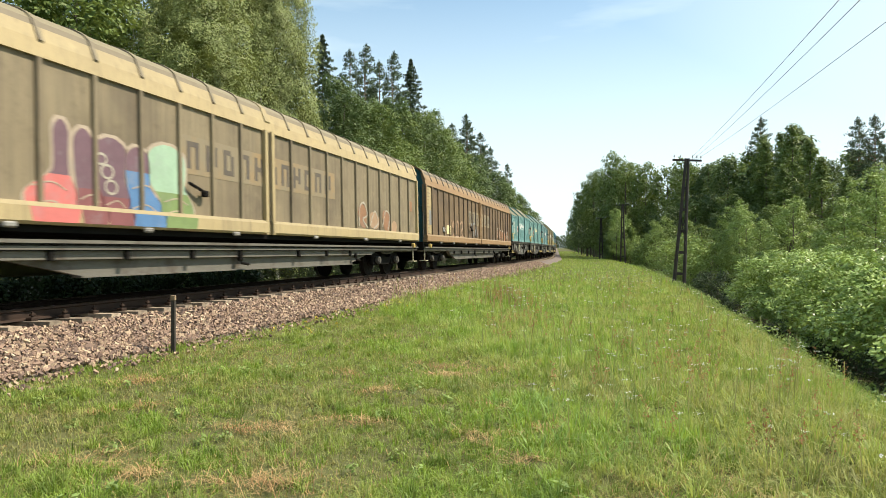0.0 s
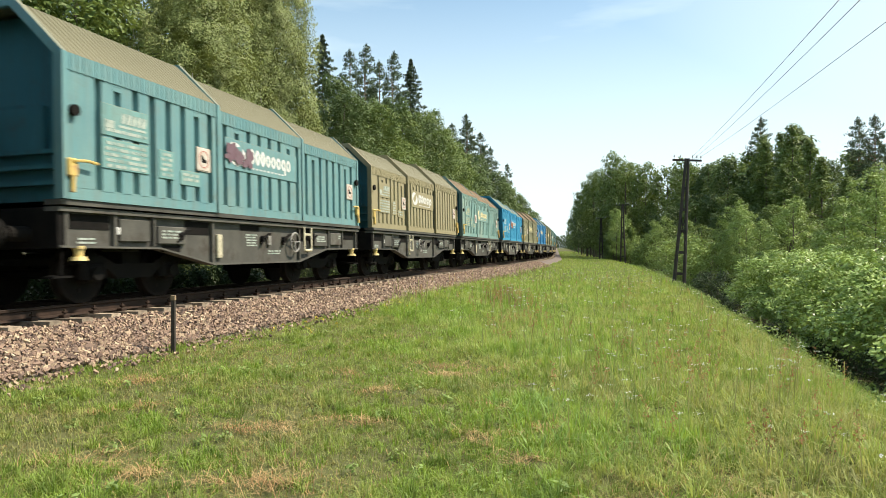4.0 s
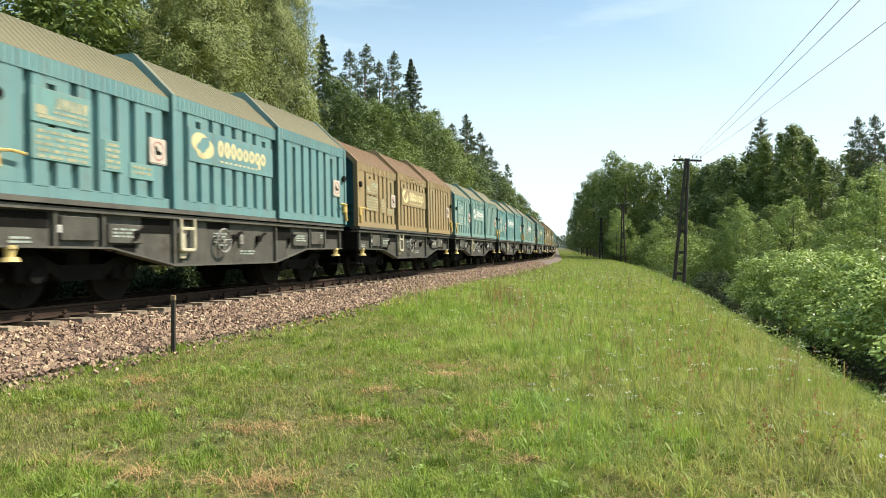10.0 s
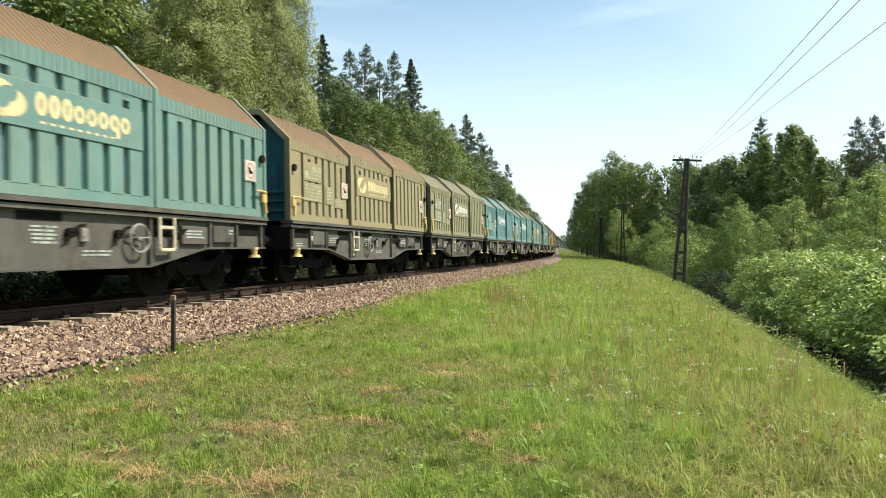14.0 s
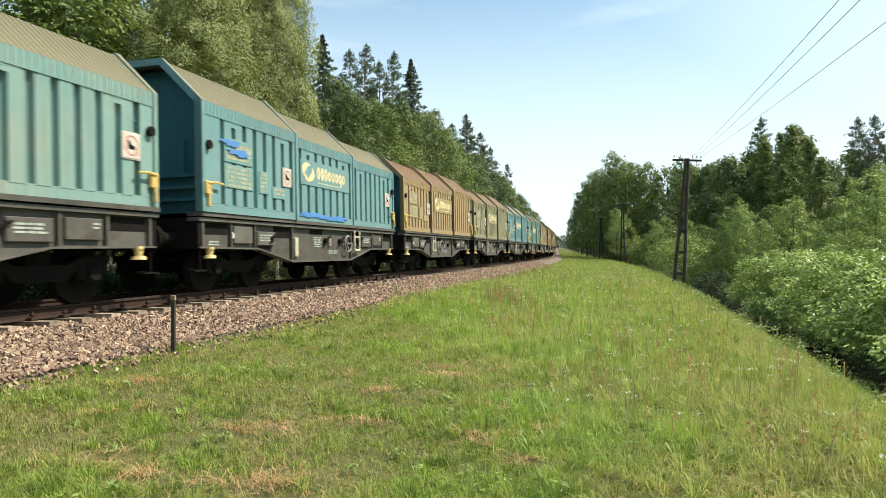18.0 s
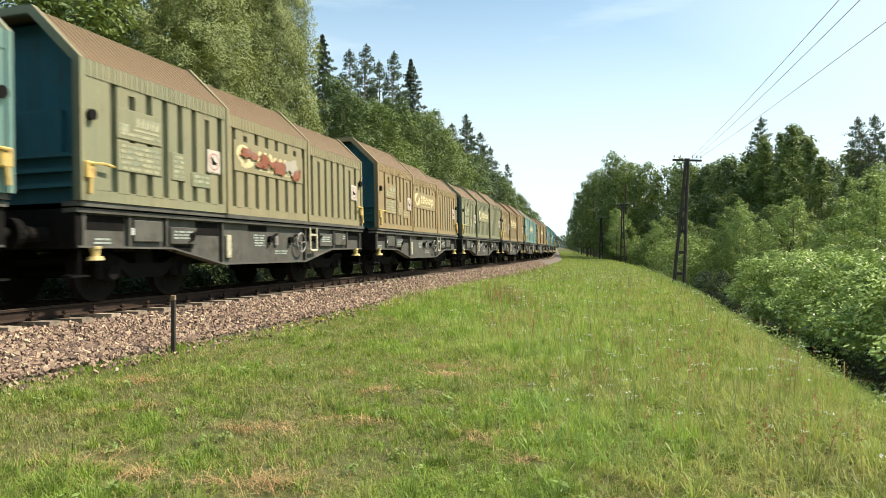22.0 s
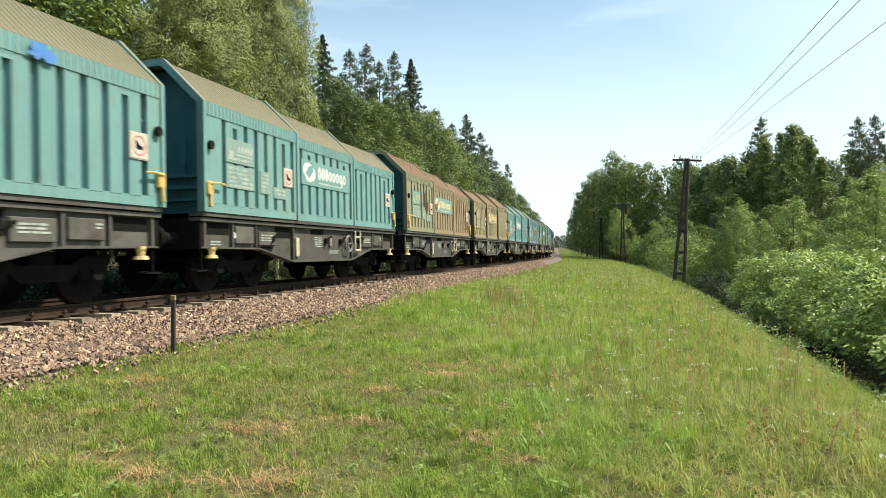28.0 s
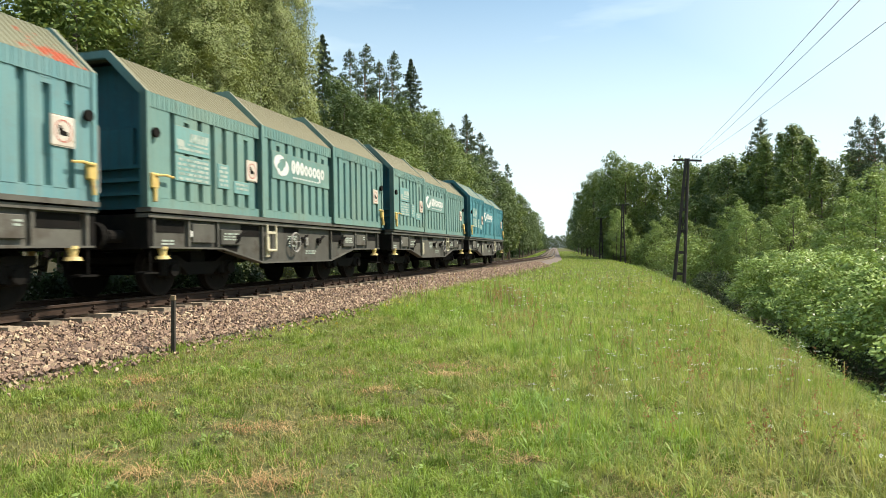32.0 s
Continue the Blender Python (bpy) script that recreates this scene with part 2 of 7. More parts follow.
def rise(s):
    u = min(max(s - GRADE_FROM, 0.0), 600.0)
    return GRADE * (u * u / (u + 60.0))


LINE = {}
px, py = X0, 0.0
for i in range(0, int(S_HI) + 1):
    LINE[i] = (px, py)
    h = heading(i + 0.5)
    px, py = px + math.sin(h), py + math.cos(h)
px, py = X0, 0.0
for i in range(0, int(S_LO) - 1, -1):
    LINE[i] = (px, py)
    h = heading(i - 0.5)
    px, py = px - math.sin(h), py - math.cos(h)


def on_line(s, lat=0.0, z=0.0):
    """A place beside the line: s metres along it, lat metres to the side of the camera, z over the rails."""
    i = math.floor(s)
    f = s - i
    (ax, ay), (bx, by) = LINE[i], LINE[i + 1]
    h = heading(s)
    return Vector((ax + f * (bx - ax) + lat * math.cos(h), ay + f * (by - ay) - lat * math.sin(h), z + rise(s)))


def canted(lat, z):
    """Across the track, tilted by the cant of the curve."""
    return lat * math.cos(CANT) + z * math.sin(CANT), z * math.cos(CANT) - lat * math.sin(CANT)


PROFILE = [(-900, -1.3), (-300, -1.3), (-80, -1.3), (-40, -1.2), (-25, -1.1), (-14, -1.0), (-9, -1.1), (-6.5, -1.25), (-4.6, -0.95), (-3.6, -0.72), (-2.6, -0.66), (0, -0.64), (2.5, -0.63),
           (3.2, -0.66), (4, -0.69), (5, -0.72), (6, -0.75), (7, -0.78), (8, -0.78), (9, -0.78), (10, -0.79), (10.8, -0.84), (11.5, -1.0), (12.2, -1.35), (13, -1.85), (14, -2.35), (15.5, -2.75),
           (18, -2.95), (22, -3.0), (40, -3.0), (90, -3.0), (300, -3.0), (1500, -3.0)]


LINE_S = np.arange(int(S_LO) + 1, int(S_HI))
LINE_XY = np.array([LINE[i] for i in LINE_S])
LINE_H = np.array([heading(i) for i in LINE_S])


def beside(x, y):
    """Arrays of places: how far along the line, and how far to its side."""
    s = np.asarray(y, dtype=float).copy()
    for _ in range(6):
        h = np.interp(s, LINE_S, LINE_H)
        dx, dy = x - np.interp(s, LINE_S, LINE_XY[:, 0]), y - np.interp(s, LINE_S, LINE_XY[:, 1])
        s = s + dx * np.sin(h) + dy * np.cos(h)
    return s, dx * np.cos(h) - dy * np.sin(h)


def land(s, lat, x, y):
    """Height of the ground; arrays or numbers."""
    near = np.clip((np.abs(lat - 0.2) - 3.0) / 0.8, 0, 1)
    wave = 0.028 * np.sin(0.9 * x + 0.5 * y + 1.0) * np.sin(0.7 * y - 0.4 * x) + 0.016 * np.sin(2.3 * x + 1.1 * y) + 0.010 * np.sin(3.1 * y - 2.2 * x + 2.0)
    u = np.clip(np.asarray(s) - GRADE_FROM, 0.0, 600.0)
    return np.interp(lat, [p[0] for p in PROFILE], [p[1] for p in PROFILE]) + near * wave + GRADE * u * u / (u + 60.0)


def ground_z(s, lat):
    p = on_line(s, lat)
    return float(land(s, lat, p.x, p.y)) - rise(s)


def build_ground():
    ss = [-1200, -700, -400, -200, -100, -50, -30, -20] + [i * 0.5 for i in range(-30, 60)] + list(range(30, 135, 2)) + list(range(135, 420, 9)) + [420, 500, 600, 800, 1200, 2000, 3100]
    lats = sorted({a for a, _ in PROFILE} | {i * 0.5 for i in range(6, 30)})
    bm = bmesh.new()
    rows = [[bm.verts.new(on_line(s, a, ground_z(s, a))) for a in lats] for s in ss]
    for r0, r1 in zip(rows, rows[1:]):
        for k in range(len(lats) - 1):
            f = bm.faces.new((r0[k], r0[k + 1], r1[k + 1], r1[k]))
            mid = (lats[k] + lats[k + 1]) / 2
            f.material_index = 0 if -2.8 < mid < 15 else 1
            f.smooth = True
    ob = mesh_object("ground", bm, [M["soil"], M["forest_floor"]])
    tagged(ob, "grassy earth shoulder falling to a wooded hollow", "ground", kind="structure")


def sweep(profile, ss, name, mats, pick=None):
    """A closed profile of (lat, z) swept along the line."""
    bm = bmesh.new()
    rows = [[bm.verts.new(on_line(s, *canted(a, z))) for a, z in profile] for s in ss]
    k = len(profile)
    for r0, r1 in zip(rows, rows[1:]):
        for i in range(k):
            f = bm.faces.new((r0[i], r0[(i + 1) % k], r1[(i + 1) % k], r1[i]))
            if pick:
                f.material_index = pick(i)
    bm.faces.new(rows[0])
    bm.faces.new(rows[-1][::-1])
    return mesh_object(name, bm, mats)


TRACK_S = [-600, -300, -150] + list(range(-100, 160, 4)) + list(range(160, 800, 40)) + [1000, 1500]


def build_track():
    bed = sweep([(-2.7, -0.80), (2.7, -0.80), (2.42, -0.62), (1.60, -0.37), (1.32, -0.35), (1.10, -0.27), (-1.10, -0.27), (-1.60, -0.37), (-2.42, -0.62)], TRACK_S, "ballast_bed", [M["ballast"]])
    tagged(bed, "crushed reddish stone ballast bed under the rails", "ballast", kind="structure")
    prof = [(-0.075, -0.172), (0.075, -0.172), (0.07, -0.158), (0.012, -0.14), (0.010, -0.05), (0.036, -0.038), (0.036, -0.006), (0.028, 0.0), (-0.028, 0.0), (-0.036, -0.006), (-0.036, -0.038), (-0.010, -0.05), (-0.012, -0.14), (-0.07, -0.158)]
    for side in (-1, 1):
        r = sweep([(side * 0.7535 + a, z) for a, z in prof], TRACK_S, "rail", [M["rail"], M["railhead"]], lambda i: 1 if i in (7,) else 0)
        tagged(r, "rusty steel rail with a worn bright running top", "rail", group="rails of the track", kind="structure")


build_ground()
build_track()


# ---- wagon paint: the coats that the train shows ----
def coat(name, paint, paint2, dust, dust_at, streak=0.5, fleck=None, fleck_at=(1.4, 0.63, 0.67), settled=(0.22, 0.19, 0.11), grime=0.62):
    """Faded paint under settled dust that runs down in streaks; dust lies thickest on what faces up."""
    m, n, l, p = graph(name)
    tc = n.new("ShaderNodeTexCoord").outputs["Object"]
    oi = n.new("ShaderNodeObjectInfo")
    off = n.new("ShaderNodeVectorMath")
    off.operation = "MULTIPLY_ADD"
    l.new(oi.outputs["Random"], off.inputs[0])
    off.inputs[1].default_value = (37.0, 11.0, 5.0)
    l.new(tc, off.inputs[2])
    co = off.outputs[0]
    mp = n.new("ShaderNodeMapping")
    mp.inputs["Scale"].default_value = (6.0, 6.0, 0.35)
    l.new(co, mp.inputs["Vector"])
    run = noise_node(n, l, mp.outputs["Vector"], 1.6, 6.0, 0.7)
    big = noise_node(n, l, co, 0.7, 5.0)
    fine = noise_node(n, l, co, 45.0, 3.0)
    c = blend(n, l, ramp(n, l, big, 0.35, 0.65), paint, paint2)
    c = blend(n, l, times(n, l, ramp(n, l, run, 0.35, 0.75), streak), c, dust)
    c = blend(n, l, ramp(n, l, noise_node(n, l, co, 0.45, 5.0), *dust_at), c, dust)
    c = blend(n, l, times(n, l, ramp(n, l, fine, 0.5, 0.8), 0.3), c, tuple(v * 0.6 for v in paint))
    # runs of brown water and dark blotches
    mp2 = n.new("ShaderNodeMapping")
    mp2.inputs["Scale"].default_value = (11.0, 11.0, 0.22)
    l.new(co, mp2.inputs["Vector"])
    runs = noise_node(n, l, mp2.outputs["Vector"], 1.3, 4.0, 0.6)
    c = blend(n, l, times(n, l, ramp(n, l, runs, 0.52, 0.78), grime), c, tuple(v * 0.45 + 0.02 for v in dust))
    blot = noise_node(n, l, co, 2.6, 7.0, 0.72)
    c = blend(n, l, times(n, l, ramp(n, l, blot, 0.54, 0.74), grime * 0.8), c, tuple(v * 0.5 + w for v, w in zip(dust, (0.035, 0.022, 0.01))))
    c = blend(n, l, times(n, l, ramp(n, l, blot, 0.42, 0.24), grime * 0.7), c, tuple(min(v * 1.35, 0.7) for v in paint2))
    up = n.new("ShaderNodeSeparateXYZ")
    l.new(n.new("ShaderNodeNewGeometry").outputs["Normal"], up.inputs[0])
    c = blend(n, l, times(n, l, ramp(n, l, up.outputs["Z"], 0.25, 0.7), 0.75), c, settled)
    if fleck:
        c = blend(n, l, ramp(n, l, noise_node(n, l, co, fleck_at[0], 9.0, 0.75), fleck_at[1], fleck_at[2]), c, fleck)
    l.new(c, p.inputs["Base Color"])
    p.inputs["Roughness"].default_value = 0.7
    p.inputs["Specular IOR Level"].default_value = 0.3
    b = n.new("ShaderNodeBump")
    b.inputs["Strength"].default_value, b.inputs["Distance"].default_value = 0.15, 0.01
    l.new(fine, b.inputs["Height"])
    l.new(b.outputs["Normal"], p.inputs["Normal"])
    return m


TEAL, TEAL2, DUST, TAN = (0.104, 0.218, 0.206), (0.146, 0.27, 0.244), (0.25, 0.24, 0.17), (0.285, 0.25, 0.145)
PAINT = {
    "teal": coat("teal_paint", TEAL, TEAL2, (0.20, 0.265, 0.20), (0.48, 0.85), 0.5),
    "aqua": coat("aqua_paint", (0.122, 0.282, 0.278), (0.158, 0.33, 0.31), (0.235, 0.305, 0.26), (0.55, 0.9), 0.4),
    "pale": coat("pale_teal_paint", (0.14, 0.285, 0.272), (0.19, 0.33, 0.295), (0.27, 0.315, 0.245), (0.45, 0.8), 0.45),
    "deep": coat("deep_teal_paint", (0.034, 0.185, 0.227), (0.050, 0.227, 0.260), (0.168, 0.235, 0.202), (0.6, 0.95), 0.45, grime=0.3),
    # rib recesses: less dusty paint, also darkened for the shade between the ribs
    "recess": coat("shade_tinted_recess_paint", (0.06, 0.18, 0.20), (0.08, 0.21, 0.22), (0.13, 0.17, 0.145), (0.55, 0.9), 0.35),
    "recess_clean_dim": coat("clean_dimmed_recess_paint", (0.075, 0.155, 0.15), (0.10, 0.18, 0.165), (0.13, 0.13, 0.085), (0.45, 0.8), 0.5),
    # wagon ends: teal with the shade on these faces mixed into it
    "end": coat("shade_dark_end_paint", (0.032, 0.145, 0.18), (0.046, 0.175, 0.21), (0.08, 0.135, 0.13), (0.6, 0.95), 0.25),
    "sea": coat("blue_teal_paint", (0.108, 0.248, 0.268), (0.138, 0.288, 0.29), (0.23, 0.28, 0.24), (0.6, 0.95), 0.45),
    "sky": coat("bright_blue_paint", (0.032, 0.25, 0.44), (0.042, 0.29, 0.46), (0.115, 0.285, 0.385), (0.65, 0.98), 0.15, grime=0.3),
    "blue": coat("royal_blue_paint", (0.024, 0.18, 0.385), (0.035, 0.215, 0.41), (0.13, 0.25, 0.35), (0.65, 0.98), 0.15, grime=0.3),
    "sage": coat("dusty_green_paint", (0.198, 0.226, 0.142), (0.232, 0.248, 0.15), TAN, (0.40, 0.75), 0.6),
    "tan": coat("dust_covered_paint", (0.268, 0.238, 0.13), (0.30, 0.256, 0.138), TAN, (0.25, 0.6), 0.7),
    "brown": coat("brown_dust_paint", (0.30, 0.245, 0.13), (0.265, 0.24, 0.138), (0.325, 0.235, 0.118), (0.3, 0.6), 0.6),
    "rust": coat("rust_patched_paint", (0.277, 0.235, 0.134), (0.235, 0.227, 0.143), (0.286, 0.218, 0.126), (0.3, 0.6), 0.6, fleck=(0.15, 0.06, 0.032), fleck_at=(1.1, 0.57, 0.62)),
}
ROOF = {
    "olive": coat("olive_dust_roof", (0.145, 0.138, 0.08), (0.175, 0.165, 0.098), (0.195, 0.175, 0.105), (0.3, 0.7), 0.5, settled=(0.175, 0.165, 0.098)),
    "brown": coat("brown_dust_roof", (0.150, 0.098, 0.050), (0.178, 0.115, 0.058), (0.19, 0.14, 0.076), (0.35, 0.75), 0.5, settled=(0.172, 0.112, 0.056)),
    "rust": coat("rusty_roof", (0.185, 0.106, 0.045), (0.155, 0.092, 0.042), (0.20, 0.135, 0.075), (0.35, 0.8), 0.5, settled=(0.155, 0.092, 0.047)),
    "teal": coat("dusty_teal_roof", (0.105, 0.185, 0.165), (0.135, 0.20, 0.165), (0.185, 0.19, 0.12), (0.35, 0.75), 0.5, settled=(0.14, 0.195, 0.155)),
    "redpatch": coat("red_patched_roof", (0.18, 0.165, 0.095), (0.21, 0.19, 0.11), (0.21, 0.185, 0.11), (0.4, 0.8), 0.4, fleck=(0.33, 0.07, 0.03), fleck_at=(0.55, 0.565, 0.585), settled=(0.17, 0.18, 0.12)),
}

WAGON_LEN = 12.04
HOODS = [(1.425, 3.43, 4.15), (1.475, 3.50, 4.27), (1.525, 3.57, 4.39)]   # half width, eaves, crown
CROWN_HALF, HOOD_BOTTOM = 0.70, 1.53
HOOD_X = [(-5.48, -1.80), (-1.80, 1.80), (1.80, 5.48)]


def hood_side(bm, x0, x1, w, ze, sgn, post0, post1):
    """Ribbed steel side: a sheet with proud ribs, bands and end posts."""
    def slab(a, b, lo, hi, z0, z1):
        box(bm, a, b, min(sgn * lo, sgn * hi), max(sgn * lo, sgn * hi), z0, z1)
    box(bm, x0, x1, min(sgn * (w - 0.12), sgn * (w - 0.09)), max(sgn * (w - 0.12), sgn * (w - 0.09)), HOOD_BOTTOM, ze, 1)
    slab(x0, x1, w - 0.095, w, HOOD_BOTTOM, HOOD_BOTTOM + 0.17)
    slab(x0, x1, w - 0.095, w, ze - 0.13, ze + 0.01)
    slab(x0, x0 + post0, w - 0.095, w + 0.004, HOOD_BOTTOM + 0.17, ze - 0.13)
    if post1 > 0.15:
        slab(x1 - post1, x1, w - 0.095, w + 0.004, HOOD_BOTTOM + 0.17, ze - 0.13)
    a, b = x0 + post0 + 0.15, x1 - post1
    n = max(int(round((b - a) / 0.41)), 1)
    step = (b - a) / n
    for i in range(n):
        r0, r1 = a + i * step, a + i * step + step - 0.15
        prism(bm, [(r0 - 0.035, sgn * (w - 0.09)), (r0, sgn * w), (r1, sgn * w), (r1 + 0.035, sgn * (w - 0.09))], HOOD_BOTTOM + 0.16, ze - 0.12, "z")
        # worn toes where the ribs meet the sill band
        slab(r0 - 0.01, r1 + 0.01, w - 0.005, w + 0.006, HOOD_BOTTOM + 0.155, HOOD_BOTTOM + 0.185)
        if i in (0, n - 2) and n > 4:
            # a framed slot: the gap beside this rib is closed at the top
            slab(r1 - 0.02, r1 + 0.17, w - 0.06, w + 0.002, ze - 0.33, ze - 0.20)
            slab(r1 - 0.02, r1 + 0.17, w - 0.06, w + 0.006, ze - 0.26, ze - 0.235)
    # the roof's ribs turned down over the eaves
    k = int((x1 - x0) / 0.12)
    d = (x1 - x0) / k
    slab(x0, x1, w, w + 0.010, ze - 0.22, ze + 0.015)
    for i in range(k):
        slab(x0 + (i + 0.38) * d, x0 + (i + 0.92) * d, w + 0.010, w + 0.019, ze - 0.226, ze + 0.02)


def hood_roof(bm, x0, x1, w, ze, zr):
    """Ribbed sheet bent over the crown; the ribs run across the wagon."""
    k = int((x1 - x0) / 0.12)
    xs = []
    for i in range(k):
        a, d = x0 + i * (x1 - x0) / k, (x1 - x0) / k
        xs += [(a, 0.0), (a + d * 0.30, 0.0), (a + d * 0.45, 1.0), (a + d * 0.85, 1.0)]
    xs.append((x1, 0.0))
    rows = []
    for x, o in xs:
        e = 0.016 * o
        prof = [(-w - e, ze), (-w - e * 0.8, ze + 0.02 + e * 0.4), (-CROWN_HALF - e, zr - 0.03 + e), (-CROWN_HALF + 0.08, zr + e), (0, zr + 0.03 + e), (CROWN_HALF - 0.08, zr + e), (CROWN_HALF + e, zr - 0.03 + e), (w + e * 0.8, ze + 0.02 + e * 0.4), (w + e, ze)]
        rows.append([bm.verts.new((x, y, z)) for y, z in prof])
    for u, v in zip(rows, rows[1:]):
        for i in range(len(u) - 1):
            bm.faces.new((u[i], u[i + 1], v[i + 1], v[i]))


def hood_hoop(bm, x0, x1, w, ze, zr, grow=0.035):
    """The stiff rim of a hood, from sill to sill over the roof."""
    def prof(g):
        return [(-w - g, HOOD_BOTTOM), (-w - g, ze + g * 0.5), (-CROWN_HALF - g * 0.5, zr + g), (CROWN_HALF + g * 0.5, zr + g), (w + g, ze + g * 0.5), (w + g, HOOD_BOTTOM)]
    rings = [[bm.verts.new((x, *q)) for q in prof(g)] for x, g in ((x0, grow), (x1, grow), (x1, -0.09), (x0, -0.09))]
    for r, t in zip(rings, rings[1:] + rings[:1]):
        for i in range(5):
            bm.faces.new((r[i], r[i + 1], t[i + 1], t[i]))
    for i in (0, 5):
        bm.faces.new([r[i] for r in rings])


def end_profile(w, ze, zr, lo):
    return [(-w, lo), (-w, ze), (-CROWN_HALF, zr), (CROWN_HALF, zr), (w, ze), (w, lo)]


def ring(bm, cx, cz, y, rx, rz, wid, dep, n=10, a0=0.0, a1=2 * math.pi, nv=None):
    """A flat band bent round a centre, on the side wall."""
    n = nv or n
    pts = [(math.cos(a0 + (a1 - a0) * i / n), math.sin(a0 + (a1 - a0) * i / n)) for i in range(n + 1)]
    rows = []
    for c, s in pts:
        rows.append([bm.verts.new((cx + c * (rx - q), yy, cz + s * (rz - q))) for q, yy in ((0, y), (0, y - dep), (wid, y - dep), (wid, y))])
    for u, v in zip(rows, rows[1:]):
        for i in range(4):
            bm.faces.new((u[i], u[(i + 1) % 4], v[(i + 1) % 4], v[i]))
    if a1 - a0 < 6.2:
        bm.faces.new(rows[0])
        bm.faces.new(rows[-1][::-1])


def crescent(bm, cx, cz, y, rx, rz, wid, a0, a1, n=12):
    """A band bent round a centre that thins to a point at both ends."""
    rows = []
    for i in range(n + 1):
        u = i / n
        q = wid * max(math.sin(math.pi * u) ** 0.8, 0.06)
        c, d = math.cos(a0 + (a1 - a0) * u), math.sin(a0 + (a1 - a0) * u)
        rows.append([bm.verts.new((cx + c * r, yy, cz + d * r * rz / rx)) for r, yy in ((rx, y), (rx, y - 0.006), (rx - q, y - 0.006), (rx - q, y))])
    for u, v in zip(rows, rows[1:]):
        for i in range(4):
            bm.faces.new((u[i], u[(i + 1) % 4], v[(i + 1) % 4], v[i]))
    bm.faces.new(rows[0])
    bm.faces.new(rows[-1][::-1])


def emblem(bm, x, z, y):
    """The company's mark as plain shapes: a split swirl, a row of blocks and rings, and a thin line of bars."""
    crescent(bm, x - 0.02, z + 0.03, y, 0.27, 0.19, 0.25, 0.75, 4.25)
    crescent(bm, x + 0.13, z - 0.05, y, 0.27, 0.19, 0.25, 3.85, 7.35)
    prism(bm, [(x - 0.20, z - 0.07), (x - 0.05, z - 0.10), (x + 0.10, z - 0.27), (x - 0.10, z - 0.22)], y - 0.006, y, "y")
    cx = x + 0.53
    for i in range(3):
        ring(bm, cx + 0.10, z + 0.015, y, 0.10, 0.165, 0.08, 0.006, n=12)
        cx += 0.22
    for i in range(5):
        ring(bm, cx + 0.10, z - 0.005, y, 0.105, 0.135, 0.07, 0.006, n=10)
        if i == 3:
            box(bm, cx + 0.13, cx + 0.205, y - 0.006, y, z - 0.23, z)
        cx += 0.23
    for i in range(9):
        box(bm, x + 0.62 + i * 0.16, x + 0.70 + i * 0.16, y - 0.004, y, z - 0.25, z - 0.215)


def wheelset(parent, x, z=0.46):
    ws = new("wheelset")
    ws.parent = parent
    ws.matrix_basis = pose(x, 0, z)
    bm = bmesh.new()
    disc(bm, (0, 0, 0), 0.08, 1.9, "y", 10)
    part("axle", bm, M["black"], ws)
    for s in (-1, 1):
        bm = bmesh.new()
        disc(bm, (0, s * 0.755, 0), 0.46, 0.13, "y", 28)
        disc(bm, (0, s * 0.70, 0), 0.49, 0.03, "y", 28)
        disc(bm, (0, s * 0.825, 0), 0.40, 0.012, "y", 28, 1)
        disc(bm, (0, s * 0.838, 0), 0.16, 0.05, "y", 16)
        for k in range(4):
            t = k * math.pi / 2
            box(bm, math.cos(t) * 0.27 - 0.03, math.cos(t) * 0.27 + 0.03, min(s * 0.83, s * 0.845), max(s * 0.83, s * 0.845), math.sin(t) * 0.27 - 0.03, math.sin(t) * 0.27 + 0.03)
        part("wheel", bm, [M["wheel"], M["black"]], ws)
    return ws


WHEELSETS = []


def bogie(parent, x):
    b = new("bogie")
    b.parent = parent
    b.matrix_basis = pose(x, 0, 0)
    bm = bmesh.new()
    for s in (-1, 1):
        y0, y1 = (0.93, 1.07) if s > 0 else (-1.07, -0.93)
        prism(bm, [(-1.25, 0.62), (-1.25, 0.74), (-0.75, 0.74), (-0.45, 0.60), (0.45, 0.60), (0.75, 0.74), (1.25, 0.74), (1.25, 0.62), (0.70, 0.58), (0.40, 0.36), (-0.40, 0.36), (-0.70, 0.58)], y0, y1, "y")
    box(bm, -0.22, 0.22, -1.0, 1.0, 0.45, 0.80)
    for e in (-1.2, 1.2):
        box(bm, e - 0.06, e + 0.06, -1.0, 1.0, 0.60, 0.70)
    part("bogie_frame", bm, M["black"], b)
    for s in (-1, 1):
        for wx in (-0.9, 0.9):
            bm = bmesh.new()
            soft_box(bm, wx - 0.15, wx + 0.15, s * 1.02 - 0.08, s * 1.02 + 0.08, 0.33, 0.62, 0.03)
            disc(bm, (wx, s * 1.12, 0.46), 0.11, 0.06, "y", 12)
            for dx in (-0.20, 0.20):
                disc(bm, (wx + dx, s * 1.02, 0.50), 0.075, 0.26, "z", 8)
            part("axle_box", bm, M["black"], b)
    for wx in (-0.9, 0.9):
        wheelset(b, wx)
    return b


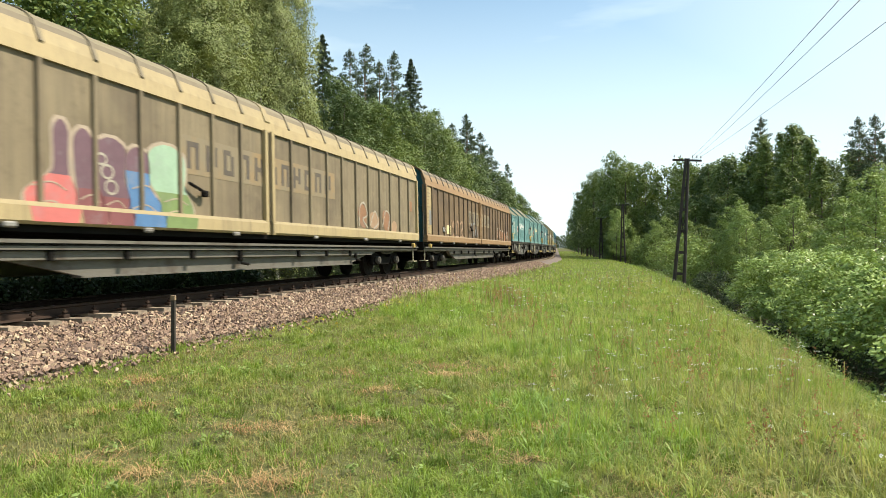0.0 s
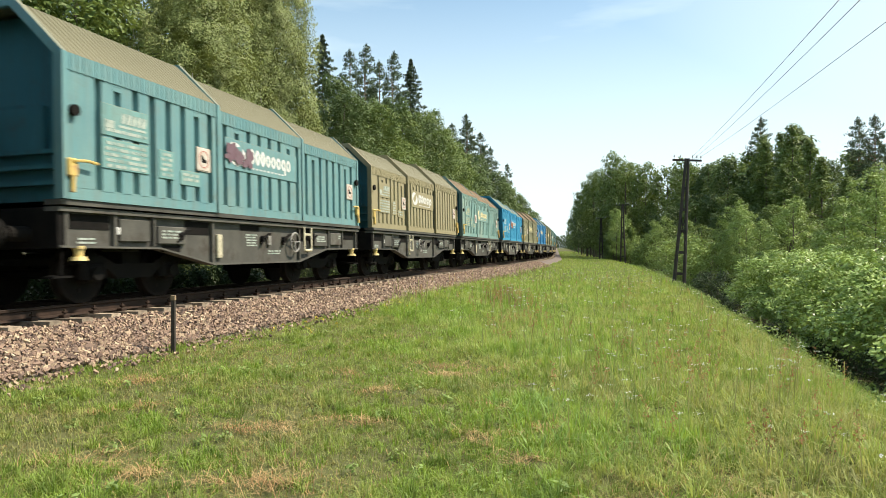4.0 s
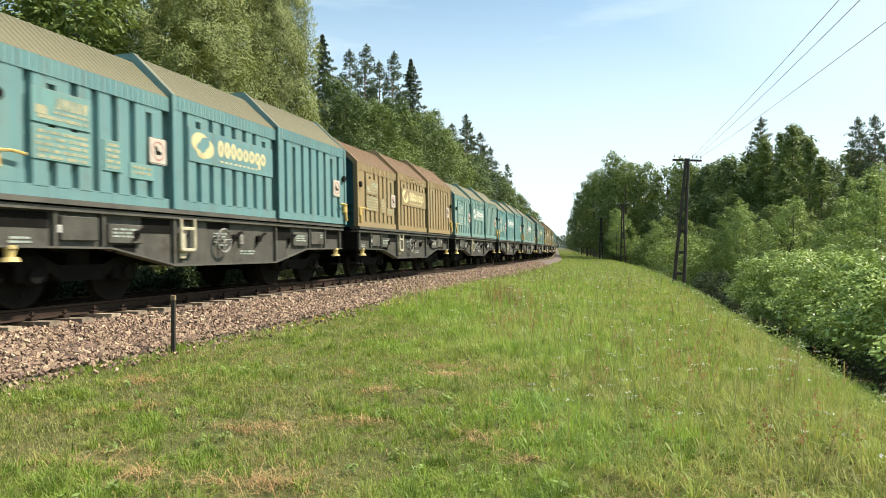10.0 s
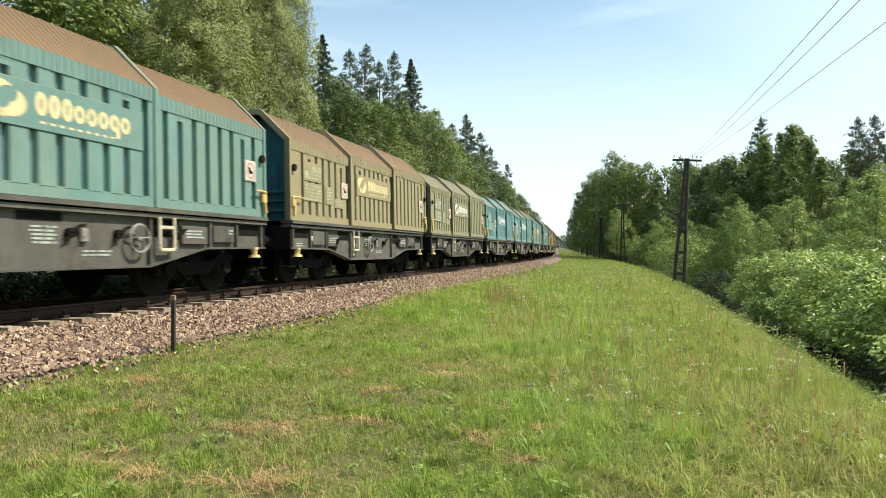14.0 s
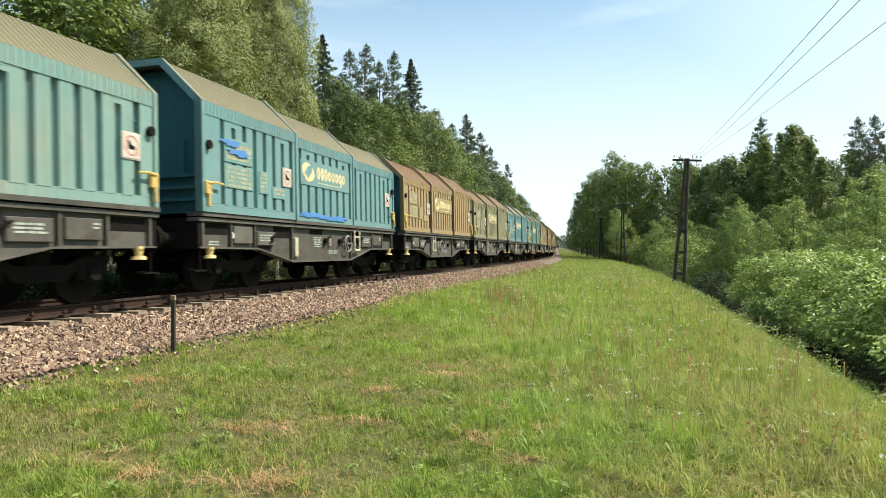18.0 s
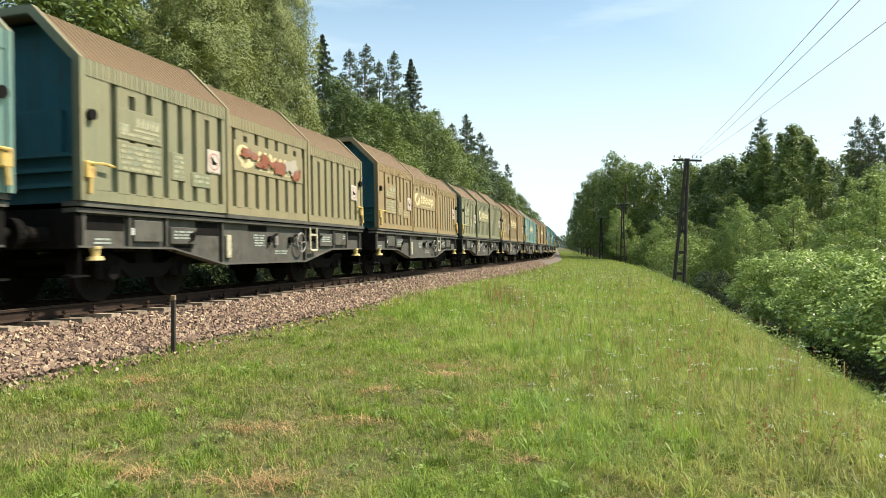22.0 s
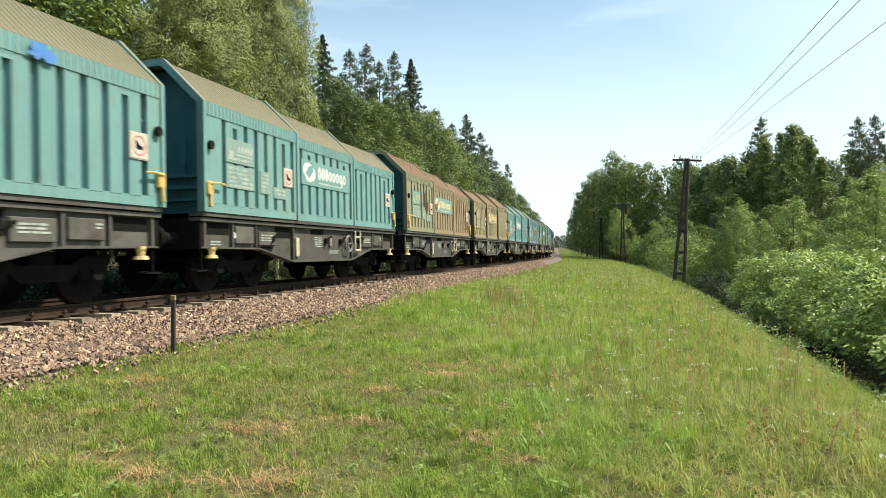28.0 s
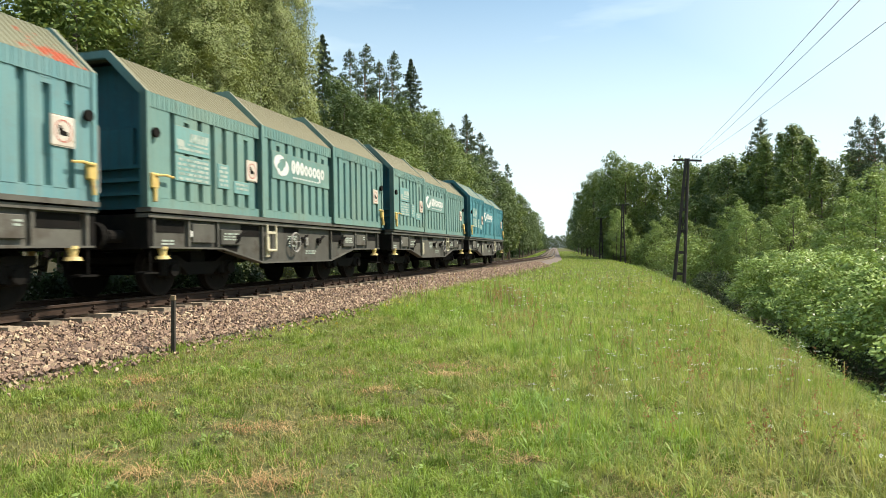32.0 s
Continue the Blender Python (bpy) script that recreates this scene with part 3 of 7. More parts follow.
def buffer_pair(parent, x, d):
    for y in (-0.875, 0.875):
        bm = bmesh.new()
        disc(bm, (x + d * 0.16, y, 1.05), 0.11, 0.36, "x", 14)
        disc(bm, (x + d * 0.36, y, 1.05), 0.085, 0.3, "x", 14)
        disc(bm, (x + d * 0.54, y, 1.05), 0.22, 0.05, "x", 18)
        part("buffer", bm, M["black"], parent)
    bm = bmesh.new()
    tube(bm, [(x + d * 0.0, 0, 1.05), (x + d * 0.45, 0, 1.03), (x + d * 0.6, 0, 0.92), (x + d * 0.66, 0, 0.72)], 0.045, 6)
    part("coupling_hook", bm, M["black"], parent)
    bm = bmesh.new()
    tube(bm, [(x, 0.35, 0.9), (x + d * 0.2, 0.35, 0.75), (x + d * 0.42, 0.3, 0.52), (x + d * 0.62, 0.2, 0.58)], 0.025, 6)
    part("air_hose", bm, M["black"], parent)


def coil_wagon(order, gear):
    """A coil wagon with three telescoping hoods. order: the hood sizes along the wagon; gear: places of the step and the hand wheel."""
    wg = new("coil_wagon")
    # underframe
    belly = [(-5.42, 0.88), (-3.3, 0.86), (-1.75, 0.56), (1.75, 0.56), (3.3, 0.86), (5.42, 0.88), (5.42, 1.38), (-5.42, 1.38)]
    for s in (-1, 1):
        bm = bmesh.new()
        prism(bm, belly, min(s * 1.30, s * 1.36), max(s * 1.30, s * 1.36), "y")
        part("side_sill", bm, M["frame"], wg)
        for z0, z1, y1 in ((1.36, 1.425, 1.46), (1.45, 1.525, 1.50)):
            bm = bmesh.new()
            box(bm, -5.46, 5.46, min(s * 1.2, s * y1), max(s * 1.2, s * y1), z0, z1)
            part("guide_rail", bm, M["frame"], wg)
        # lower flange follows the belly
        bm = bmesh.new()
        for (xa, za), (xb, zb) in zip(belly[:5], belly[1:6]):
            v = [bm.verts.new((x, s * y, z + o)) for o in (-0.03, 0.0) for x, z in ((xa, za), (xb, zb)) for y in (1.24, 1.44)]
            for q in ((0, 1, 3, 2), (6, 7, 5, 4), (0, 4, 5, 1), (2, 3, 7, 6), (0, 2, 6, 4), (1, 5, 7, 3)):
                bm.faces.new([v[i] for i in q])
        part("flange", bm, M["frame"], wg)
    bm = bmesh.new()
    box(bm, -5.40, 5.40, -1.298, 1.298, 1.20, 1.36)
    part("deck", bm, M["frame"], wg)
    # headstocks coloured black for the shadow below the hood ends
    for x in (-5.45, 5.33):
        bm = bmesh.new()
        box(bm, x, x + 0.12, -1.42, 1.42, 0.84, 1.42)
        part("headstock", bm, M["black"], wg)
    for s in (-1, 1):
        for x in (-5.3, -4.35, -3.45, -1.78, 1.78, 3.45, 4.35, 5.3):
            bm = bmesh.new()
            lo = 0.58 if abs(x) < 1.8 else (0.88 if abs(x) > 3.3 else 0.72)
            box(bm, x - 0.025, x + 0.025, min(s * 1.36, s * 1.43), max(s * 1.36, s * 1.43), lo, 1.36)
            if s < 0:
                part("sill_rib", bm, M["frame"], wg)
            else:
                bm.free()
        for x0, x1, z0, z1 in ((-4.25, -3.55, 0.95, 1.30), (-3.35, -2.60, 0.92, 1.22), (2.60, 3.35, 0.92, 1.25), (3.55, 4.25, 0.96, 1.28)):
            bm = bmesh.new()
            soft_box(bm, x0, x1, s * 1.395 - 0.03, s * 1.395 + 0.03, z0, z1, 0.01)
            part("cover_plate", bm, M["frame"], wg)
        if s < 0:
            # flat black plates stand for the shade inside the sill's pockets
            for x0, x1, z0, z1 in ((-5.24, -4.42, 1.12, 1.34), (-2.56, -1.84, 1.10, 1.34), (-3.2, -2.7, 0.78, 0.90), (-0.75, 0.0, 1.22, 1.34), (1.84, 2.56, 1.05, 1.34), (4.42, 5.24, 1.12, 1.34)):
                bm = bmesh.new()
                box(bm, x0, x1, -1.368, -1.35, z0, z1)
                part("sill_pocket", bm, M["black"], wg, "flat black plate for the shade in a sill pocket")
        if s > 0:
            continue
        # stencilled notices on the sill, each a block of small lines
        for x0, wid, z0, rows, y in ((-3.28, 0.60, 1.14, 3, 1.427), (-0.55, 0.46, 1.14, 5, 1.363), (0.35, 0.62, 0.80, 2, 1.363), (2.68, 0.55, 1.16, 3, 1.427), (-5.05, 0.4, 0.98, 2, 1.363), (4.0, 0.2, 1.2, 2, 1.428)):
            rnd = random.Random(int(x0 * 31))
            bm = bmesh.new()
            for k in range(rows):
                u = x0 + rnd.uniform(0, 0.06)
                while u < x0 + wid - 0.05:
                    w = rnd.uniform(0.05, 0.2)
                    box(bm, u, min(u + w, x0 + wid), -(y + 0.003), -y, z0 - 0.055 * k - 0.016, z0 - 0.055 * k + 0.014)
                    u += w + rnd.uniform(0.015, 0.05)
            part("stencil_panel", bm, M["faded"], wg, "faded pale lines of small lettering")["kind"] = "stuff"
        for x0, x1, z0, z1, key in ((-1.62, -1.46, 0.66, 1.12, "cream"), (0.30, 0.44, 0.93, 1.13, "worn_grey"), (-4.3, -4.16, 1.05, 1.17, "white")):
            bm = bmesh.new()
            soft_box(bm, x0, x1, -1.42, -1.358, z0, z1, 0.012)
            part("label_holder", bm, M[key], wg)
        # brake levers and pull knobs, black with grease
        for x in (-2.75, 0.10, 1.05, 2.45):
            bm = bmesh.new()
            disc(bm, (x, -1.40, 1.06), 0.075, 0.09, "y", 10)
            tube(bm, [(x, -1.44, 1.07), (x + 0.13, -1.45, 1.16), (x + 0.22, -1.45, 1.18)], 0.028, 6)
            tube(bm, [(x, -1.42, 1.04), (x - 0.10, -1.43, 0.95)], 0.022, 6)
            part("brake_lever", bm, M["black"], wg)
    for x, d in ((-5.45, -1), (5.45, 1)):
        buffer_pair(wg, x, d)
        for s in (-1, 1):
            bm = bmesh.new()
            lx = x - d * 0.40
            disc(bm, (lx, s * 1.39, 0.69), 0.125, 0.06, "z", 14, r2=0.10)
            disc(bm, (lx, s * 1.39, 0.77), 0.055, 0.12, "z", 12, r2=0.075)
            disc(bm, (lx, s * 1.39, 0.85), 0.085, 0.05, "z", 12, r2=0.08)
            part("lifting_lug", bm, M["lug"], wg)
            bm = bmesh.new()
            tube(bm, [(x - d * 0.10, s * 1.38, 0.86), (x - d * 0.10, s * 1.38, 0.45), (x - d * 0.10, s * 1.15, 0.45)], 0.018, 6)
            box(bm, x - d * 0.10 - 0.17, x - d * 0.10 + 0.17, s * 1.30 - 0.1, s * 1.30 + 0.1, 0.42, 0.45)
            part("shunter_step", bm, M["black"], wg)
    for x in (-3.5, 3.5):
        bogie(wg, x)
    # hoods
    for (x0, x1), k in zip(HOOD_X, order):
        w, ze, zr = HOODS[k]
        hood = new("hood")
        hood.parent = wg
        left_over = order[0] < order[-1]
        a = x0 - (0.10 if left_over and x0 > -5 else 0.0)
        b = x1 + (0.10 if not left_over and x1 < 5 else 0.0)
        p0 = 0.62 if x0 < -5 else 0.30
        p1 = 0.40 if x1 > 5 else (0.14 if left_over else 0.22)
        for s in (-1, 1):
            bm = bmesh.new()
            hood_side(bm, a, b, w, ze, s, p0, p1)
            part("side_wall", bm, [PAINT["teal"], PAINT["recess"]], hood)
        bm = bmesh.new()
        hood_roof(bm, a, b, w, ze, zr)
        part("roof", bm, ROOF["olive"], hood)
        for e0, e1, on in ((a, a + 0.09, left_over or x0 < -5), (b - 0.09, b, (not left_over) or x1 > 5)):
            if on:
                bm = bmesh.new()
                hood_hoop(bm, e0, e1, w, ze, zr)
                part("hoop", bm, PAINT["teal"], hood)
        for e, d in ((x0, 1), (x1, -1)):
            if abs(e) > 5:
                bm = bmesh.new()
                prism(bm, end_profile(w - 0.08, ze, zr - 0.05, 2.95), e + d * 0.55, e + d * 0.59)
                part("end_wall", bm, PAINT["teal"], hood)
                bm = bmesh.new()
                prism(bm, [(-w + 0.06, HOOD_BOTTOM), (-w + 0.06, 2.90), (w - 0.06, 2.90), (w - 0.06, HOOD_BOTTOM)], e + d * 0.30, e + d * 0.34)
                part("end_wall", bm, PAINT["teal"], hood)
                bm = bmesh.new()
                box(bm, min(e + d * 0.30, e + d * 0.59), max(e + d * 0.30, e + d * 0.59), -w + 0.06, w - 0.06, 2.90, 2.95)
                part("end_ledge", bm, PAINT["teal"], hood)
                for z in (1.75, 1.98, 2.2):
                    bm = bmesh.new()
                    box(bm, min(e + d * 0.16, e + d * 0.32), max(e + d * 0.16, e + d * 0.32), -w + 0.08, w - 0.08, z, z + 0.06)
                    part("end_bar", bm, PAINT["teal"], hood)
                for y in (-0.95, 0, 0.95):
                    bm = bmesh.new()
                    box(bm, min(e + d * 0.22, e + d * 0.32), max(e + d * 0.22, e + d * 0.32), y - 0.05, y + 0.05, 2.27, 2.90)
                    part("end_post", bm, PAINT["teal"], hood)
        # plates and marks
        for s in (-1,):
            turn = Matrix.Identity(4) if s < 0 else pose(0, 0, 0, 0, 0, 180)
            cx = 0 if s < 0 else (x0 + x1)
            y = -(w + 0.006)

            def placed(ob):
                ob.matrix_basis = Matrix.Translation((cx, 0, 0)) @ turn
                return ob
            if x0 < -5:
                for u0, u1, z0, z1 in ((x0 + 0.74, x0 + 1.78, 2.54, 3.02), (x0 + 0.74, x0 + 1.78, 2.04, 2.50), (x0 + 2.02, x0 + 2.42, 2.02, 2.50), (x0 + 2.58, x0 + 3.16, 1.96, 2.22)):
                    bm = bmesh.new()
                    soft_box(bm, u0, u1, y - 0.012, y + 0.006, z0, z1, 0.006)
                    plate = placed(part("data_plate", bm, PAINT["teal"], hood))
                    bm = bmesh.new()
                    rnd = random.Random(int(u0 * 50 + z0 * 7))
                    top = z0 > 2.5
                    if top:
                        # the large slanted word and its underline
                        for k in range(5):
                            u = u0 + 0.40 + k * 0.115
                            prism(bm, [(u, z1 - 0.25), (u + 0.09, z1 - 0.25), (u + 0.13, z1 - 0.09), (u + 0.04, z1 - 0.09)], y - 0.016, y - 0.011, "y")
                        box(bm, u0 + 0.36, u1 - 0.08, y - 0.016, y - 0.011, z1 - 0.32, z1 - 0.285)
                        box(bm, u0 + 0.06, u0 + 0.26, y - 0.016, y - 0.011, z1 - 0.36, z1 - 0.24)
                    zz = z1 - (0.38 if top else 0.06)
                    while zz - 0.045 > z0:
                        uu = u0 + 0.05 + 0.06 * rnd.random()
                        while uu < u1 - 0.10:
                            ww = rnd.uniform(0.05, 0.22)
                            box(bm, uu, min(uu + ww, u1 - 0.06), y - 0.016, y - 0.011, zz - 0.034, zz + 0.014)
                            uu += ww + rnd.uniform(0.018, 0.07)
                        zz -= 0.085
                    part("lettering_bar", bm, M["faded"], plate, "faded pale lines of small lettering")["kind"] = "stuff"
            elif x1 < 5:
                bm = bmesh.new()
                soft_box(bm, x0 + 0.36, x1 - 0.26, y - 0.012, y + 0.006, 2.42, 3.04, 0.006)
                plate = placed(part("logo_plate", bm, PAINT["teal"], hood))
                bm = bmesh.new()
                emblem(bm, x0 + 0.72, 2.76, y - 0.011)
                part("emblem", bm, M["white"], plate, "pale swirl and block row")
            if x0 < -5 or x1 > 5:
                sx = x1 - 0.42 if x0 < -5 else x1 - 0.62
                bm = bmesh.new()
                soft_box(bm, sx - 0.21, sx + 0.21, y - 0.02, y + 0.006, 2.26, 2.70, 0.02)
                sg = placed(part("warning_sign", bm, M["sign"], hood, "square white sign with red rim"))
                bm = bmesh.new()
                ring(bm, sx, 2.48, y - 0.018, 0.155, 0.165, 0.022, 0.005, n=14)
                part("red_rim", bm, M["red"], sg)
                bm = bmesh.new()
                prism(bm, [(sx - 0.07, 2.42), (sx + 0.08, 2.42), (sx + 0.08, 2.47), (sx, 2.49), (sx - 0.05, 2.56), (sx - 0.09, 2.55)], y - 0.024, y - 0.018, "y")
                part("symbol", bm, M["black"], sg)
            if x0 < -5 or x1 > 5:
                ex, d = (x0 + 0.14, 1) if x0 < -5 else (x1 - 0.14, -1)
                bm = bmesh.new()
                soft_box(bm, ex - 0.09, ex + 0.09, y - 0.08, y + 0.004, 1.84, 2.10, 0.02)
                tube(bm, [(ex - d * 0.02, y - 0.08, 2.06), (ex + d * 0.22, y - 0.10, 2.08), (ex + d * 0.42, y - 0.10, 2.06)], 0.022, 6)
                tube(bm, [(ex, y - 0.06, 1.86), (ex - d * 0.02, y - 0.07, 1.62)], 0.04, 6)
                placed(part("locking_lever", bm, M["yellow"], hood))
                bm = bmesh.new()
                disc(bm, (ex + d * 0.05, y - 0.05, 2.78), 0.085, 0.05, "y", 12)
                disc(bm, (ex + d * 0.05, y - 0.02, 2.78), 0.04, 0.06, "y", 8)
                placed(part("lamp_bracket", bm, M["black"], hood))
    bm = bmesh.new()
    tube(bm, [(5.36, -1.2, 2.78), (5.72, -1.2, 2.80), (5.78, -1.2, 2.72), (5.78, -1.2, 1.72), (5.70, -1.2, 1.66), (5.5, -1.2, 1.66)], 0.022, 6)
    part("grab_rail", bm, M["worn_grey"], wg)
    # step frame and hand wheel hang on the sill
    sx, hx = gear
    bm = bmesh.new()
    for a in (-0.19, 0.19):
        soft_box(bm, sx + a - 0.032, sx + a + 0.032, -1.475, -1.435, 0.82, 1.37, 0.012)
    soft_box(bm, sx - 0.19, sx + 0.19, -1.485, -1.43, 0.775, 0.845, 0.02)
    soft_box(bm, sx - 0.17, sx + 0.17, -1.47, -1.44, 1.17, 1.23, 0.008)
    part("step_frame", bm, M["cream"], wg)
    bm = bmesh.new()
    pts = [(hx + 0.225 * math.cos(t * math.pi / 9), -1.475, 1.00 + 0.225 * math.sin(t * math.pi / 9)) for t in range(19)]
    tube(bm, pts, 0.022, 6)
    for t in (0.1, 2.6, 4.7):
        tube(bm, [(hx, -1.45, 1.00), (hx + 0.215 * math.cos(t), -1.475, 1.00 + 0.215 * math.sin(t))], 0.016, 5)
    tube(bm, [(hx, -1.35, 1.00), (hx, -1.48, 1.00)], 0.035, 6)
    part("hand_wheel", bm, M["worn_grey"], wg, "grey spoked brake wheel")
    return wg


def repaint(wg, paint, roof, mark, first=""):
    """Gives one wagon its own coats; first: another coat for the hood at its front end."""
    whole = paint
    for o in wg.children_recursive:
        base = o.name.split(".")[0]
        paint = first if first and o.data and len(o.data.vertices) and o.data.vertices[0].co.x < -1.85 else whole
        want = {"side_wall": PAINT[paint], "hoop": PAINT[paint], "data_plate": PAINT[paint], "logo_plate": PAINT[paint], "roof": ROOF[roof], "emblem": M[mark], "lettering_bar": M["faded" if mark == "white" else "faded_gold"]}.get(base)
        if first and want is not None and base in ("data_plate", "logo_plate"):
            want = PAINT[paint]
        if whole == "rust" and base in ("logo_plate", "data_plate"):
            want = PAINT["pale"]
        if base == "data_plate" and whole in ("teal", "sea", "deep", "aqua"):
            want = PAINT["pale" if whole == "aqua" else "aqua"]
        # ends take the teal darkened for shade; blue wagons keep their own coat
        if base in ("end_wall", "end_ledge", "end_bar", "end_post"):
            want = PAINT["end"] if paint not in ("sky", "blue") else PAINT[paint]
        if base == "side_wall" and paint in ("sky", "blue", "sea"):
            o.material_slots[1].link = "OBJECT"
            o.material_slots[1].material = PAINT[paint]
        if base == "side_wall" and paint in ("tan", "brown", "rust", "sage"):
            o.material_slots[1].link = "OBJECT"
            o.material_slots[1].material = PAINT["recess_clean_dim"]
        if want:
            o.material_slots[0].link = "OBJECT"
            o.material_slots[0].material = want


# hoods, gear, paint, roof, mark, words for the label
COLOUR = {"teal": "faded teal", "pale": "pale teal", "aqua": "clean aqua", "deep": "deep teal", "sea": "blue-teal", "sky": "bright blue", "blue": "royal blue", "sage": "dusty green", "tan": "dust-covered tan", "brown": "brown dust-coated", "rust": "rust-patched tan"}
CONSIST = [
    ("A", 0, "aqua", "olive", "white"), ("A", 0, "aqua", "teal", "gold"), ("B", 1, "sea", "olive", "white"), ("A", 0, "tan", "olive", "white"), ("B", 1, "pale", "brown", "gold"),
    ("B", 1, "sky", "teal", "white"), ("A", 0, "sage", "brown", "gold"), ("A", 0, "blue", "teal", "gold"), ("A", 0, "sage", "olive", "gold"), ("A", 0, "pale", "olive", "white"),
    ("A", 0, "sea", "olive", "gold"), ("A", 0, "brown", "rust", "gold"), ("A", 0, "pale", "olive", "white"), ("A", 0, "aqua", "olive", "white"), ("B", 1, "pale", "olive", "white"),
    ("B", 1, "teal", "brown", "gold"), ("A", 0, "tan", "brown", "gold"), ("A", 0, "sage", "olive", "white"), ("A", 0, "sea", "teal", "white"), ("A", 0, "aqua", "olive", "white"),
    ("B", 1, "pale", "olive", "gold"), ("B", 1, "sea", "olive", "gold"), ("A", 0, "brown", "rust", "gold"), ("A", 0, "sage", "brown", "gold"), ("A", 0, "sea", "olive", "gold"),
    ("A", 0, "teal", "olive", "gold"), ("B", 1, "tan", "brown", "gold"), ("B", 1, "brown", "brown", "gold"), ("A", 0, "sage", "brown", "gold"), ("A", 0, "brown", "rust", "gold"),
    ("B", 1, "pale", "olive", "gold"), ("A", 0, "brown", "brown", "gold"), ("B", 1, "sea", "olive", "white"), ("A", 1, "aqua", "olive", "white"), ("B", 1, "aqua", "olive", "white"),
    ("B", 1, "rust", "rust", "gold"), ("A", 0, "tan", "brown", "gold"), ("A", 0, "aqua", "teal", "white"), ("B", 1, "sea", "redpatch", "white"), ("A", 0, "teal", "olive", "white"),
    ("B", 1, "teal", "olive", "white"), ("B", 1, "deep", "teal", "white"),
]
GEAR = [(-1.45, -0.35), (2.15, 1.45)]
TRAIN_HEAD = 38.7316         # where the front buffers of the row of coil wagons stand, less one wagon


def travelled(t):
    return 16.322 * t + 0.0023588 * t ** 2 - 0.00083519 * t ** 3 + 0.000011035 * t ** 4


def rail_pose(s):
    a, b = on_line(s - 3.5), on_line(s + 3.5)
    d = b - a
    z = (a.z + b.z) / 2
    ang = math.degrees(math.atan2(d.y, d.x))
    tilt = math.degrees(math.atan2(d.z, math.hypot(d.x, d.y)))
    mid = (a + b) / 2
    return Matrix.Translation((mid.x, mid.y, z)) @ pose(0, 0, 0, 0, 0, ang) @ pose(0, 0, 0, 0, -tilt, 0) @ pose(0, 0, 0, math.degrees(CANT), 0, 0)


MARKED = []
TRAIN = []   # (thing, its middle at 0 s)


def build_coil_wagons():
    masters = {}
    for k, (kind, gear, paint, roof, mark) in enumerate(CONSIST, 1):
        mid = TRAIN_HEAD + WAGON_LEN * k + WAGON_LEN / 2
        key = (kind, gear)
        if key not in masters:
            wg = masters[key] = coil_wagon((0, 1, 2) if kind == "A" else (2, 1, 0), GEAR[gear])
            wg.matrix_basis = rail_pose(mid)
        else:
            wg = copy_thing(masters[key], rail_pose(mid))
        tagged(wg, COLOUR[paint] + " steel coil wagon with three ribbed telescoping hoods", "freight wagon", "wagons of the train")
        repaint(wg, paint, roof, mark, {36: "sage", 27: "sage"}.get(k, ""))
        MARKED.append((wg, SPRAY.get(k, ())))
        TRAIN.append((wg, mid))




# sprayed patches on single wagons: number in the row, then x, z, half sizes, colour, wall face
SPRAY = {
    3: [(-1.15, 2.72, 0.30, 0.22, "g_plum", 1.503), (-0.6, 2.70, 0.22, 0.18, "g_plum", 1.503)],
    6: [(-1.15, 2.70, 0.30, 0.26, "g_rust", 1.503), (-0.55, 2.62, 0.35, 0.18, "g_rust", 1.504), (0.3, 2.75, 0.3, 0.10, "g_white", 1.505)],
    22: [(-0.6, 1.68, 0.9, 0.07, "g_sky", 1.480), (0.8, 1.66, 0.7, 0.06, "g_sky", 1.480), (-4.55, 2.92, 0.30, 0.07, "g_sky", 1.546), (-4.3, 2.74, 0.42, 0.08, "g_sky", 1.547)],
    25: [(2.25, 1.70, 0.30, 0.07, "g_sky", 1.530), (2.8, 1.66, 0.35, 0.06, "g_sky", 1.530), (-4.3, 2.85, 0.35, 0.08, "g_sky", 1.446)],
    27: [(-0.9, 2.80, 0.32, 0.12, "g_rust", 1.503), (-0.3, 2.72, 0.30, 0.14, "g_rust", 1.504), (0.3, 2.66, 0.34, 0.16, "g_rust", 1.503), (0.9, 2.7, 0.35, 0.2, "g_white", 1.504), (1.2, 2.6, 0.2, 0.14, "g_rust", 1.505)],
    33: [(-0.9, 2.75, 0.35, 0.18, "g_rust", 1.503), (-0.1, 2.68, 0.32, 0.18, "g_rust", 1.504), (0.6, 2.72, 0.35, 0.16, "g_white", 1.503)],
    34: [(3.0, 3.43, 0.20, 0.13, "g_sky", 1.562)],
    36: [(-3.62, 2.60, 0.07, 0.40, "g_brown", 1.545), (-3.05, 2.72, 0.10, 0.34, "g_brown", 1.546), (-2.75, 2.55, 0.08, 0.22, "g_brown", 1.546), (-1.25, 2.62, 0.22, 0.14, "g_rust", 1.503), (2.6, 2.7, 0.07, 0.5, "g_brown", 1.43), (3.3, 2.9, 0.09, 0.42, "g_brown", 1.43), (4.2, 2.7, 0.08, 0.55, "g_brown", 1.43), (4.6, 2.2, 0.12, 0.35, "g_brown", 1.43)],
    39: [(-0.85, 2.75, 0.28, 0.20, "g_rust", 1.503), (-0.4, 2.66, 0.32, 0.22, "g_rust", 1.504), (0.2, 2.70, 0.30, 0.2, "g_rust", 1.503), (0.75, 2.64, 0.32, 0.18, "g_rust", 1.504), (1.2, 2.62, 0.22, 0.16, "g_rust", 1.505), (-0.85, 2.88, 0.2, 0.07, "g_white", 1.506), (0.2, 2.8, 0.25, 0.06, "g_white", 1.506)],
}
